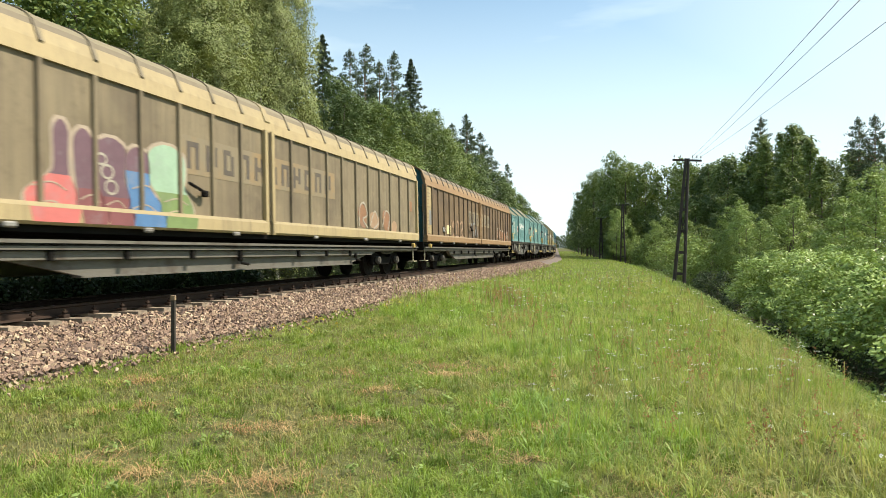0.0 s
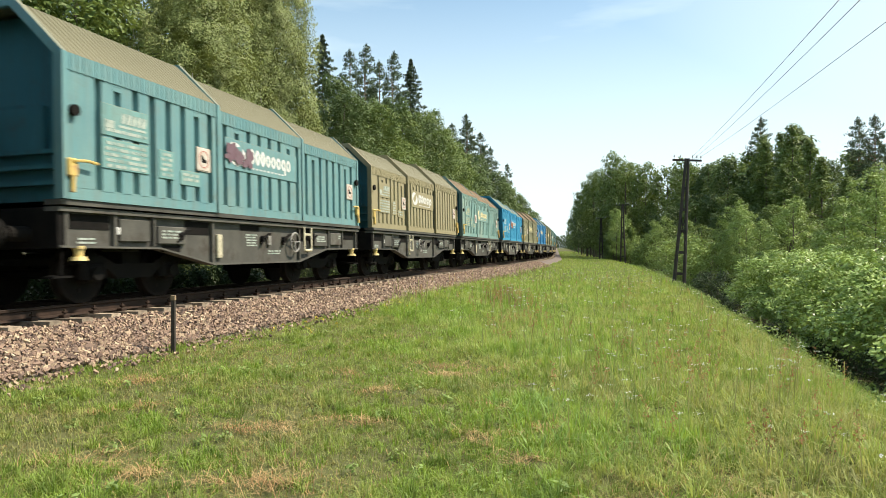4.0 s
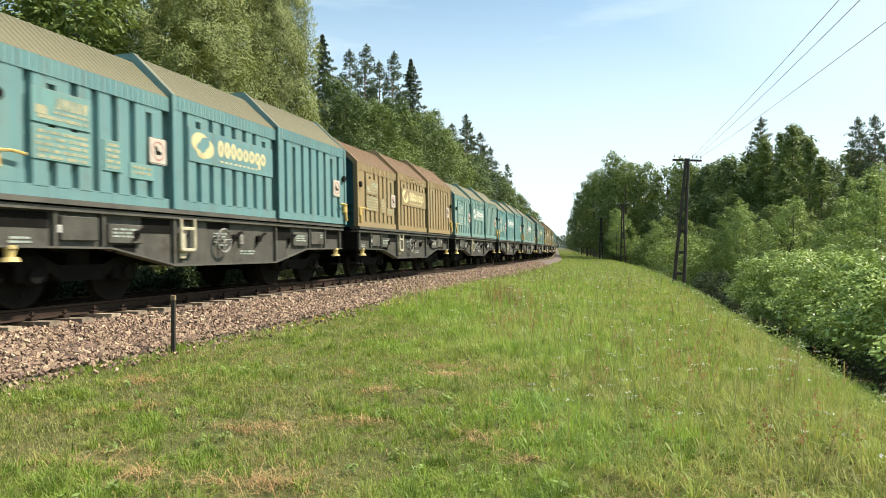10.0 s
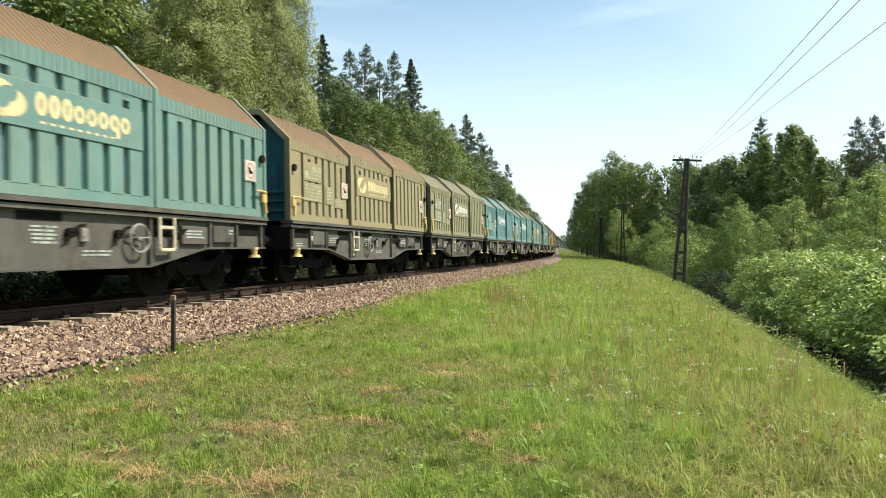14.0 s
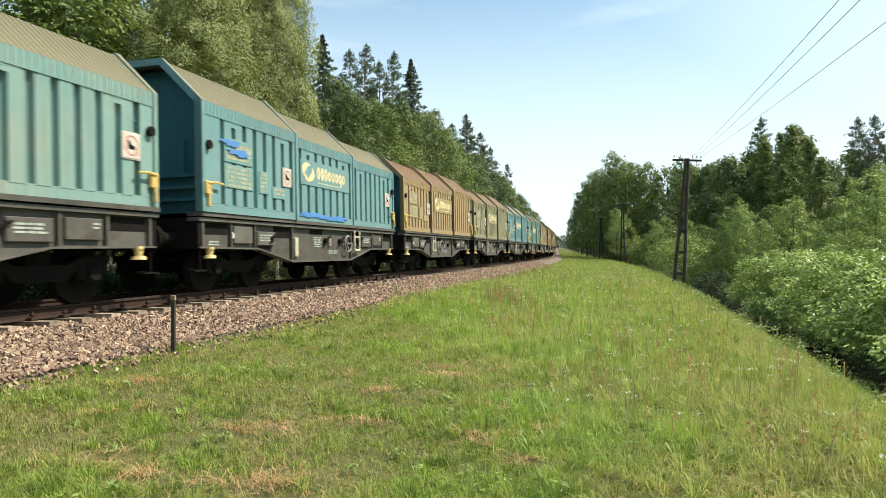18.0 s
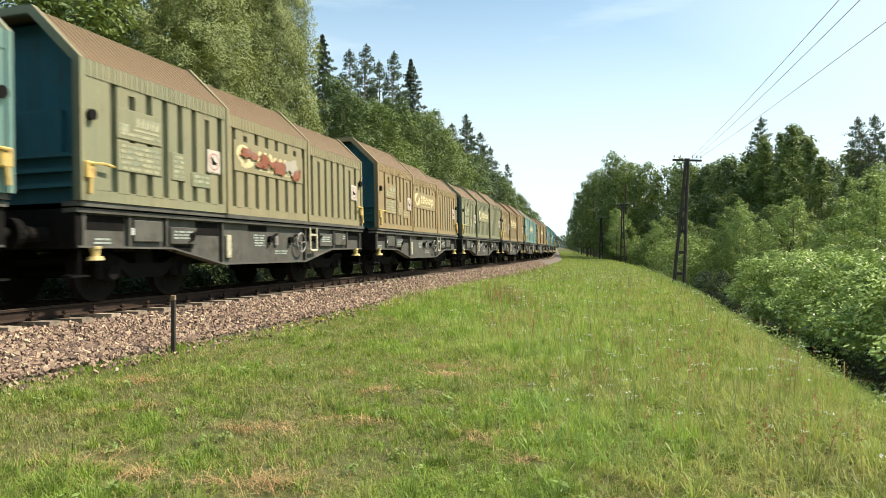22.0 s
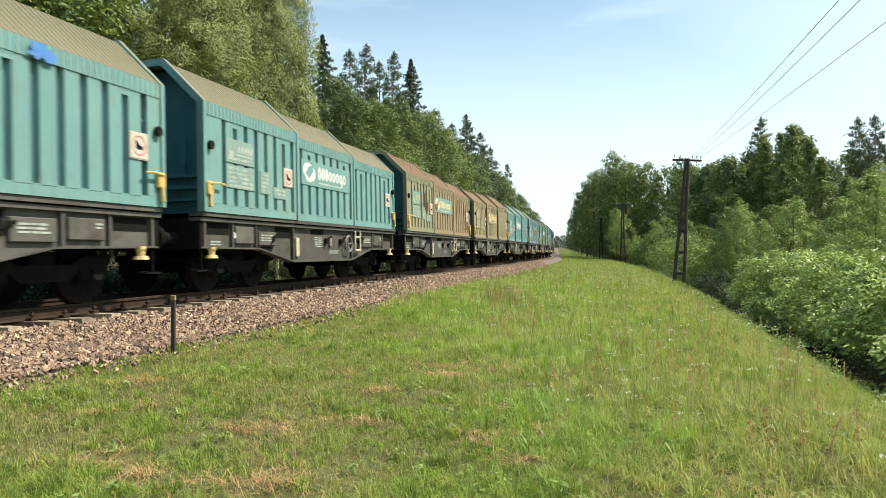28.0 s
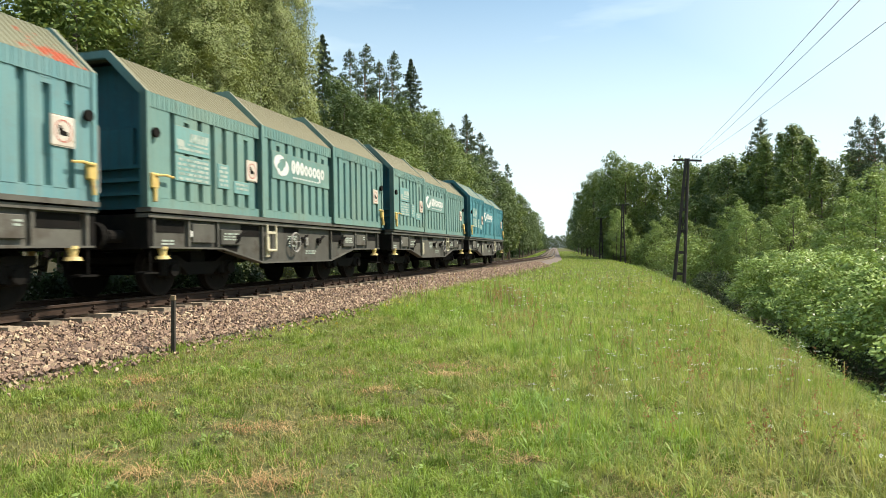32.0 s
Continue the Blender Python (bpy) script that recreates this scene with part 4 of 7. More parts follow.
build_coil_wagons()


# ---- two long sliding-wall wagons at the head of what is seen ----
M["beige_wall"] = coat("beige_wall_paint", (0.235, 0.19, 0.117), (0.275, 0.225, 0.138), (0.125, 0.098, 0.066), (0.47, 0.72), 0.55)
M["cream_band"] = coat("cream_band_paint", (0.40, 0.315, 0.165), (0.44, 0.35, 0.185), (0.31, 0.25, 0.145), (0.45, 0.9), 0.3)
M["beige_roof"] = coat("beige_grey_roof", (0.205, 0.168, 0.115), (0.238, 0.197, 0.135), (0.172, 0.143, 0.098), (0.4, 0.8), 0.4)
M["brown_wall"] = coat("brown_wall_paint", (0.165, 0.112, 0.062), (0.215, 0.145, 0.078), (0.075, 0.055, 0.04), (0.46, 0.66), 0.5, fleck=(0.33, 0.24, 0.12), fleck_at=(1.7, 0.66, 0.70))
M["brown_band"] = coat("tan_band_paint", (0.287, 0.180, 0.090), (0.320, 0.205, 0.102), (0.238, 0.156, 0.082), (0.45, 0.9), 0.3)
M["grey_roof"] = coat("grey_brown_roof", (0.115, 0.094, 0.074), (0.139, 0.115, 0.090), (0.156, 0.131, 0.102), (0.45, 0.85), 0.4)
M["girder"] = surface("pale_grey_girder_paint", (0.125, 0.118, 0.098), (0.175, 0.165, 0.138), 1.8, 0.65, bump=0.3, fine=50, stain=(0.085, 0.07, 0.055), stain_scale=1.5, spec=0.2)
M["ink"] = surface("faded_dark_lettering", (0.085, 0.07, 0.056), (0.13, 0.105, 0.075), 4, 0.7)
M["orange_bar"] = surface("faded_orange_bar", (0.31, 0.21, 0.095), (0.26, 0.195, 0.105), 2, 0.7, stain=(0.225, 0.185, 0.115), stain_scale=1.3, stain_at=(0.38, 0.55))
M["g_brown"] = surface("bare_rust", (0.13, 0.05, 0.028), (0.19, 0.085, 0.045), 9, 0.9, bump=0.5)
for key, c in (("g_halo", (0.46, 0.37, 0.27)), ("g_pink", (0.62, 0.17, 0.15)), ("g_plum", (0.17, 0.095, 0.115)), ("g_wine", (0.24, 0.085, 0.085)), ("g_blue", (0.10, 0.22, 0.42)), ("g_mint", (0.36, 0.52, 0.36)), ("g_green", (0.20, 0.28, 0.10)), ("g_white", (0.48, 0.43, 0.34)), ("g_orange", (0.33, 0.17, 0.085)), ("g_peach", (0.42, 0.27, 0.16)), ("g_rust", (0.30, 0.095, 0.04)), ("g_sky", (0.08, 0.25, 0.60)), ("g_grey", (0.26, 0.26, 0.25))):
    M[key] = surface("spray_" + key[2:], c, tuple(v * 0.75 for v in c), 3, 0.6, bump=0.1, stain=tuple(v * 0.6 + 0.08 for v in c), stain_scale=2.5)


def sprayed(parent, name, cx, cz, rx, rz, y, material, seed, wobble=0.18, n=22, label=""):
    """A flat sprayed patch with an uneven outline on a wall that faces -y."""
    rnd = random.Random(seed)
    ph = [rnd.uniform(0, 6.28) for _ in range(3)]
    pts = []
    for k in range(n):
        t = 2 * math.pi * k / n
        r = 1 + wobble * (math.sin(2 * t + ph[0]) + 0.7 * math.sin(3 * t + ph[1]) + 0.5 * math.sin(5 * t + ph[2])) / 2
        pts.append((cx + rx * r * math.cos(t), cz + rz * r * math.sin(t)))
    bm = bmesh.new()
    prism(bm, pts, y - 0.003, y, "y")
    return part(name, bm, material, parent, label)


def swollen(parent, b0, b1, t0, t1, z0, z1, y, grow, material, seed, cut=None, side=0):
    """A sprayed shape like a swollen letter: wide foot, narrower rounded head; side keeps what lies above or below cut."""
    rnd = random.Random(seed)
    ph = rnd.uniform(0, 6.28)
    right, left = [], []
    n = 18
    for k in range(n + 1):
        u = k / n
        f = min(max((u - 0.22) / 0.3, 0), 1)
        f = f * f * (3 - 2 * f)
        lo, hi = b0 + (t0 - b0) * f, b1 + (t1 - b1) * f
        mid, half = (lo + hi) / 2, (hi - lo) / 2
        cap = min(1.0, math.sqrt(max(1 - ((u - 0.84) / 0.16) ** 2, 0.0)) if u > 0.84 else 1.0)
        half = half * max(cap, 0.25) * (1 + 0.07 * math.sin(9 * u + ph)) + grow
        z = z0 - grow + (z1 - z0 + 2 * grow) * u
        if side and (z - cut) * side < -0.5 * (z1 - z0) / n:
            continue
        right.append((mid + half, z))
        left.append((mid - half, z))
    bm = bmesh.new()
    prism(bm, right + left[::-1], y - 0.003, y, "y")
    return part("graffiti_patch", bm, material, parent)


def stroke(parent, name, pts, y, wid, material):
    """A sprayed line along (x, z) points."""
    bm = bmesh.new()
    # round the corners
    q = [pts[0], *pts, pts[-1]]
    pts = []
    for p0, p1, p2, p3 in zip(q, q[1:], q[2:], q[3:]):
        for t in (0.0, 0.25, 0.5, 0.75):
            pts.append(tuple(0.5 * (2 * b + (c - a) * t + (2 * a - 5 * b + 4 * c - e) * t * t + (3 * b - a - 3 * c + e) * t ** 3) for a, b, c, e in zip(p0, p1, p2, p3)))
    pts.append(q[-1])
    for i, ((xa, za), (xb, zb)) in enumerate(zip(pts, pts[1:])):
        d = math.hypot(xb - xa, zb - za) or 1e-6
        nx, nz = -(zb - za) / d * wid / 2, (xb - xa) / d * wid / 2
        ex, ez = (xb - xa) / d * wid * 0.3, (zb - za) / d * wid * 0.3
        prism(bm, [(xa - ex + nx, za - ez + nz), (xb + ex + nx, zb + ez + nz), (xb + ex - nx, zb + ez - nz), (xa - ex - nx, za - ez - nz)], y - 0.003 - 0.0004 * (i % 3), y, "y")
    return part(name, bm, material, parent)


HALF = 11.05


def roof_profile(g=0.0):
    pts = [(1.45 + g, 3.43), (1.41 + g, 3.66), (1.33 + g, 3.86)]
    for i in range(1, 8):
        t = i / 7
        pts.append(((1.33 + g) * math.cos(t * math.pi / 2), 3.86 + (0.44 + g) * math.sin(t * math.pi / 2)))
    half = [(-y, z) for y, z in pts]
    return half + [(y, z) for y, z in reversed(pts[:-1])]


def sliding_wall_wagon(wall, band, roof, words):
    wg = new("sliding_wall_wagon")
    prof = roof_profile()
    # roof skin over the vault, and the pale cornice below it
    bm = bmesh.new()
    vault = [q for q in prof if q[1] > 3.85]
    inner = [(y * 0.97, z - 0.05) for y, z in vault]
    prism(bm, vault + inner[::-1], -HALF, HALF)
    part("roof", bm, M[roof], wg)
    for s in (-1, 1):
        bm = bmesh.new()
        prism(bm, [(s * 1.45, 3.42), (s * 1.41, 3.66), (s * 1.335, 3.865), (s * 1.25, 3.86), (s * 1.36, 3.42)], -HALF, HALF)
        part("cornice", bm, M[band], wg)
    for k in range(23):
        x = -HALF + 0.03 + k * (2 * HALF - 0.06) / 22
        bm = bmesh.new()
        p2 = roof_profile(0.028)
        pa = [q for q in p2 if q[1] > 3.5]
        pb = [(y * 0.985, z - 0.03) for y, z in pa]
        wd = 0.10 if k in (0, 11, 22) else 0.04
        prism(bm, pa + pb[::-1], x - wd, x + wd)
        part("roof_hoop", bm, M[band] if k in (0, 11, 22) else M[roof], wg)
    # side walls: two sliding leaves each, ribs, cream sill
    for s in (-1, 1):
        for x0, x1 in ((-HALF + 0.02, -0.09), (0.09, HALF - 0.02)):
            bm = bmesh.new()
            lo, hi = sorted((s * 1.36, s * 1.40))
            box(bm, x0, x1, lo, hi, 1.42, 3.43)
            leaf = part("sliding_wall", bm, M[wall], wg)
            n = 11
            for k in range(n + 1):
                x = x0 + (x1 - x0) * k / n
                bm = bmesh.new()
                prism(bm, [(x - 0.055, s * 1.39), (x - 0.035, s * 1.455), (x + 0.035, s * 1.455), (x + 0.055, s * 1.39)], 1.44, 3.42, "z")
                part("rib", bm, M[wall], leaf)
            bm = bmesh.new()
            prism(bm, [(s * 1.36, 1.46), (s * 1.47, 1.46), (s * 1.50, 1.40), (s * 1.50, 1.20), (s * 1.46, 1.16), (s * 1.36, 1.16)], x0, x1)
            part("sill", bm, M[band], leaf)
        for x in (-0.14, 0.14):
            bm = bmesh.new()
            box(bm, x - 0.06, x + 0.06, min(s * 1.38, s * 1.49), max(s * 1.38, s * 1.49), 1.16, 3.45)
            part("centre_post", bm, M[band], wg)
        for x in (-HALF + 0.05, HALF - 0.05):
            bm = bmesh.new()
            box(bm, x - 0.06, x + 0.06, min(s * 1.3, s * 1.48), max(s * 1.3, s * 1.48), 1.16, 3.45)
            part("corner_post", bm, M[band], wg)
        # running rails and belly girder
        bm = bmesh.new()
        prism(bm, [(s * 1.08, 0.78), (s * 1.22, 0.78), (s * 1.22, 0.82), (s * 1.38, 0.82), (s * 1.38, 0.87), (s * 1.22, 0.87), (s * 1.22, 0.91), (s * 1.43, 0.91), (s * 1.43, 0.96), (s * 1.08, 0.96)], -HALF - 0.1, HALF + 0.1)
        part("door_track", bm, M["girder"], wg)
        bm = bmesh.new()
        prism(bm, [(-7.0, 0.80), (-6.55, 0.68), (6.55, 0.68), (7.0, 0.80)], min(s * 1.20, s * 1.30), max(s * 1.20, s * 1.30), "y")
        part("girder_strip", bm, M["girder"], wg)
        bm = bmesh.new()
        prism(bm, [(-6.5, 0.70), (-5.1, 0.43), (5.1, 0.43), (6.5, 0.70)], min(s * 1.12, s * 1.19), max(s * 1.12, s * 1.19), "y")
        box(bm, -5.15, 5.15, min(s * 1.05, s * 1.25), max(s * 1.05, s * 1.25), 0.405, 0.43)
        part("belly_girder", bm, M["girder"], wg)
        if s < 0:
            for x in (-5.8, -4.3, -2.6, -1.0, 1.6, 3.2, 4.8):
                bm = bmesh.new()
                soft_box(bm, x - 0.05, x + 0.05, -1.36, -1.29, 0.66, 0.83, 0.01)
                part("bracket", bm, M["black"], wg)
            for x in (-1.0, 5.2):
                bm = bmesh.new()
                tube(bm, [(x, -1.30, 0.70), (x + 0.02, -1.34, 0.55), (x + 0.3, -1.34, 0.52)], 0.03, 6)
                soft_box(bm, x - 0.06, x + 0.06, -1.36, -1.28, 0.60, 0.74, 0.015)
                part("release_lever", bm, M["black"], wg)
            for x in (-8.9, -6.6, -4.0, -1.4, 2.2, 5.6, 8.8):
                bm = bmesh.new()
                soft_box(bm, x - 0.10, x + 0.10, -1.53, -1.46, 1.10, 1.18, 0.02)
                part("roller_cover", bm, M["worn_grey"], wg)
    bm = bmesh.new()
    box(bm, -HALF, HALF, -1.36, 1.36, 1.06, 1.16)
    box(bm, -HALF, HALF, -0.35, 0.35, 0.75, 1.07)
    for x in (-HALF - 0.12, HALF):
        box(bm, x, x + 0.12, -1.35, 1.35, 0.82, 1.16)
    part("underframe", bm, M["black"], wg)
    for d in (-1, 1):
        # end wall and beams: the shade on this face is in the coat's colour
        bm = bmesh.new()
        low = [(-1.34, 1.16), (-1.34, 3.43)] + [(y * 0.96, z - 0.03) for y, z in roof_profile() if z > 3.5] + [(1.34, 3.43), (1.34, 1.16)]
        prism(bm, low, min(d * (HALF - 0.22), d * (HALF - 0.28)), max(d * (HALF - 0.22), d * (HALF - 0.28)))
        part("end_wall", bm, PAINT["end"], wg, "blue-green end wall coloured dark for its shade")
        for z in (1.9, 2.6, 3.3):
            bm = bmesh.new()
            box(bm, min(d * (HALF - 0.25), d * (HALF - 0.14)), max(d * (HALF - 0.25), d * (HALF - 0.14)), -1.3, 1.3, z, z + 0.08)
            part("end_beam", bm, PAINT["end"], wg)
        buffer_pair(wg, d * (HALF + 0.02), d)
        bm = bmesh.new()
        tube(bm, [(d * (HALF - 0.05), -1.40, 1.25), (d * (HALF + 0.28), -1.40, 1.28), (d * (HALF + 0.28), -1.40, 2.35), (d * (HALF - 0.05), -1.40, 2.38)], 0.02, 6)
        part("grab_rail", bm, M["frame"], wg)
        bm = bmesh.new()
        soft_box(bm, d * (HALF - 0.55) - 0.07, d * (HALF - 0.55) + 0.07, -1.50, -1.38, 0.92, 1.08, 0.02)
        part("lamp_hook", bm, M["yellow"], wg)
        bm = bmesh.new()
        tube(bm, [(d * (HALF - 0.2), -1.30, 0.9), (d * (HALF - 0.2), -1.30, 0.42)], 0.02, 6)
        box(bm, d * (HALF - 0.2) - 0.18, d * (HALF - 0.2) + 0.18, -1.40, -1.15, 0.40, 0.43)
        part("shunter_step", bm, M["cream"], wg)
    for x in (-8.4, 8.4):
        bogie(wg, x)
        for s in (-1, 1):
            for dx in (-0.9, 0.9):
                bm = bmesh.new()
                disc(bm, (x + dx, s * 1.17, 0.50), 0.13, 0.10, "y", 14)
                disc(bm, (x + dx, s * 1.23, 0.50), 0.09, 0.04, "y", 12)
                part("bearing_cap", bm, M["frame"], wg)
            bm = bmesh.new()
            tube(bm, [(x + 0.75 * math.cos(t * math.pi / 8), s * 1.16, 0.88 - 0.16 * math.sin(t * math.pi / 8)) for t in range(9)], 0.035, 5)
            part("leaf_spring", bm, M["frame"], wg)
    bm = bmesh.new()
    tube(bm, [(-2.9, -1.49, 2.02), (-2.6, -1.52, 1.92), (-2.45, -1.52, 1.86)], 0.03, 6)
    soft_box(bm, -2.52, -2.36, -1.54, -1.45, 1.80, 1.92, 0.02)
    part("door_handle", bm, M["black"], wg)
    return wg


def name_row(wg, x0, x1, z0, z1, y):
    """The owner's name as a row of plain dark blocks on a faded orange bar."""
    bm = bmesh.new()
    box(bm, x0 - 0.12, x1 + 0.12, y - 0.003, y, z0 - 0.10, z1 + 0.10)
    bar = part("name_bar", bm, M["orange_bar"], wg, "faded orange bar with dark blocks")
    n = 11
    step = (x1 - x0) / n
    for k in range(n):
        xa = x0 + k * step + 0.06
        xb = xa + step * (0.62 + 0.1 * ((k * 3) % 3) / 3)
        bm = bmesh.new()
        box(bm, xa, xa + 0.11, y - 0.0065, y - 0.003, z0, z1)
        box(bm, xb - 0.11, xb, y - 0.0065, y - 0.003, z0 + (0.12 if k % 3 == 1 else 0.0), z1 - (0.1 if k % 3 == 2 else 0.0))
        for zz in ((z1 - 0.1,), (z0 + 0.2,), (z0, z1 - 0.1))[k % 3]:
            box(bm, xa + 0.11, xb - 0.11, y - 0.0065, y - 0.003, zz, zz + 0.1)
        part("name_block", bm, M["ink"], bar)


def build_sliding_wall_wagons():
    y = -1.402
    one = sliding_wall_wagon("beige_wall", "cream_band", "beige_roof", "")
    tagged(one, "beige sliding-wall freight wagon sprayed with rainbow graffiti", "freight wagon", "wagons of the train")
    name_row(one, -2.9, 3.5, 2.30, 2.80, y)
    gy = y - 0.006
    # five swollen letters-like shapes, each paler at its rim and two colours deep
    shapes = [
        (-6.27, -5.44, -5.82, -5.55, 1.25, 1.91, 2.65, "g_pink", "g_plum"),
        (-5.39, -4.87, -5.45, -5.1, 1.28, 1.7, 2.59, "g_wine", "g_plum"),
        (-4.89, -4.31, -5.04, -4.42, 1.28, 1.62, 2.54, "g_wine", "g_plum"),
        (-4.35, -3.54, -4.39, -3.86, 1.28, 2.08, 2.48, "g_blue", "g_plum"),
        (-3.58, -2.68, -3.86, -2.93, 1.29, 1.83, 2.62, "g_green", "g_mint"),
    ]
    for i, (b0, b1, t0, t1, z0, zm, z1, low, high) in enumerate(shapes):
        swollen(one, b0, b1, t0, t1, z0, z1, gy, 0.05, M["g_halo"], i)
        swollen(one, b0, b1, t0, t1, z0, z1, gy - 0.003, 0.0, M[high], i, zm, 1)
        swollen(one, b0, b1, t0, t1, z0, z1, gy - 0.003, 0.0, M[low], i, zm, -1)
        # the paint runs on over the sill
        bm = bmesh.new()
        prism(bm, [(b0 + 0.03, 1.195), (b1 - 0.03, 1.195), (b1, 1.30), (b1 + 0.02, 1.395), (b0 - 0.02, 1.395), (b0, 1.30)], -1.504, -1.501, "y")
        part("graffiti_patch", bm, M[low], one)
        for k in range(2):
            zz = z0 + (zm - z0) * (0.25 + 0.4 * k)
            stroke(one, "graffiti_line", [(b0 + 0.1 * (b1 - b0), zz), (b0 + 0.5 * (b1 - b0), zz + 0.08), (b0 + 0.8 * (b1 - b0), zz - 0.02)], gy - 0.0075, 0.02, M["g_halo"])
    for i, (cx, cz, r) in enumerate(((-4.73, 1.78, 0.12), (-4.81, 2.01, 0.12), (-4.93, 2.19, 0.1))):
        bm = bmesh.new()
        ring(bm, cx, cz, gy - 0.008, r * 1.2, r, 0.035, 0.003, n=14)
        part("graffiti_line", bm, M["g_white"], one)
    for i, (cx, cz, rx, rz) in enumerate(((5.6, 1.85, 0.34, 0.36), (6.6, 1.75, 0.42, 0.28), (7.7, 1.80, 0.40, 0.34), (8.4, 1.6, 0.35, 0.2))):
        sprayed(one, "graffiti_patch", cx, cz, rx, rz, gy - 0.001 * i, M["g_peach" if i % 2 else "g_orange"], 40 + i)
    for pts in (((5.3, 1.55), (5.35, 2.1), (5.7, 2.25), (5.95, 1.9), (5.6, 1.75), (6.0, 1.5)), ((6.2, 1.6), (6.6, 2.05), (6.9, 1.7), (6.5, 1.5)), ((7.3, 1.6), (7.6, 2.1), (8.0, 1.95), (7.8, 1.5))):
        stroke(one, "graffiti_line", pts, gy - 0.012, 0.05, M["g_white"])
    bm = bmesh.new()
    soft_box(bm, 10.2, 10.5, y - 0.012, y, 2.25, 2.62, 0.004)
    part("notice", bm, M["g_orange"], one, "small red-brown notice")
    two = sliding_wall_wagon("brown_wall", "brown_band", "grey_roof", "")
    tagged(two, "brown sliding-wall freight wagon with pale graffiti scrawls", "freight wagon", "wagons of the train")
    name_row(two, -3.0, 3.2, 2.25, 2.75, y)
    bm = bmesh.new()
    box(bm, -10.85, -10.10, y - 0.004, y, 1.5, 3.38)
    panel = part("data_panel", bm, M["cream_band"], two, "cream panel of small lettering")
    for k in range(13):
        if k in (6,):
            continue
        bm = bmesh.new()
        box(bm, -10.78, -10.5 + 0.3 * ((k * 7) % 4) / 4, y - 0.006, y - 0.003, 3.25 - k * 0.14, 3.29 - k * 0.14)
        part("lettering_bar", bm, M["orange_bar"], panel)
    bm = bmesh.new()
    box(bm, -10.45, -10.12, y - 0.007, y - 0.003, 1.85, 2.45)
    part("lettering_bar", bm, M["g_grey"], panel)
    bm = bmesh.new()
    soft_box(bm, -8.25, -7.87, y - 0.03, y, 1.60, 1.86, 0.006)
    part("label_holder", bm, M["black"], two)
    bm = bmesh.new()
    soft_box(bm, -8.20, -7.92, y - 0.034, y - 0.028, 1.64, 1.82, 0.002)
    part("label_card", bm, M["white"], two, "white card")
    bm = bmesh.new()
    soft_box(bm, -7.55, -6.75, y - 0.008, y, 1.55, 1.95, 0.003)
    part("notice", bm, M["gold"], two, "yellowed notice")
    for pts in (((-6.6, 2.2), (-6.35, 1.85), (-6.2, 2.15), (-6.0, 1.6), (-6.3, 1.55)), ((-5.7, 1.6), (-5.5, 2.15), (-5.2, 2.1), (-5.15, 1.6)), ((-4.8, 2.1), (-4.4, 2.2), (-4.3, 1.9), (-4.6, 1.75), (-4.35, 1.5)), ((-6.5, 1.45), (-3.9, 1.47))):
        stroke(two, "graffiti_line", pts, gy, 0.10, M["g_peach"])
    for pts in (((-2.3, 2.15), (-1.4, 2.25)), ((-1.85, 2.2), (-1.8, 1.6)), ((-1.3, 1.6), (-1.0, 2.15), (-0.6, 1.6)), ((0.4, 2.1), (0.5, 1.7))):
        stroke(two, "graffiti_line", pts, gy - 0.008, 0.11, M["g_grey"])
    for i, (cx, cz) in enumerate(((6.1, 1.85), (6.9, 1.8), (7.7, 1.82), (8.6, 1.7), (9.8, 1.8))):
        sprayed(two, "graffiti_patch", cx, cz, 0.36, 0.34, gy - 0.001 * i, M["g_orange"], 60 + i)
    for pts in (((5.6, 1.5), (5.8, 2.2), (6.1, 2.05), (6.4, 2.25), (6.5, 1.6)), ((6.7, 1.5), (6.8, 2.1), (7.2, 2.0), (7.3, 1.5)), ((7.5, 2.0), (7.9, 2.1), (8.3, 1.95), (8.1, 1.5), (7.7, 1.6)), ((9.4, 1.6), (9.5, 2.1), (9.9, 1.75), (10.2, 2.1))):
        stroke(two, "graffiti_line", pts, gy - 0.012, 0.06, M["g_white"])
    for ob, mid in ((one, 38.7316 + WAGON_LEN - 23.24 * 1.5), (two, 38.7316 + WAGON_LEN - 11.62)):
        ob.matrix_basis = rail_pose(mid)
        TRAIN.append((ob, mid))


build_sliding_wall_wagons()


def flakes(parent, cx, cz, rx, rz, y, material, seed):
    """A peeled or sprayed patch: ragged flakes that overlap unevenly."""
    rnd = random.Random(seed)
    bm = bmesh.new()
    for j in range(7):
        ox, oz = cx + rnd.uniform(-0.7, 0.7) * rx, cz + rnd.uniform(-0.6, 0.6) * rz
        q = rnd.uniform(0.3, 0.62)
        n = 15
        pts = []
        for k in range(n):
            r = q * rnd.uniform(0.45, 1.15)
            pts.append((ox + rx * r * math.cos(2 * math.pi * k / n), oz + rz * 1.15 * r * math.sin(2 * math.pi * k / n)))
        prism(bm, pts, y - 0.002 - 0.0006 * j, y, "y")
    return part("worn_patch", bm, material, parent)


for wagon, marks in MARKED:
    for i, (cx, cz, rx, rz, key, yy) in enumerate(marks):
        flakes(wagon, cx, cz, rx * 1.1, rz * 1.1, -yy - 0.016, M[key], 100 + 17 * i)


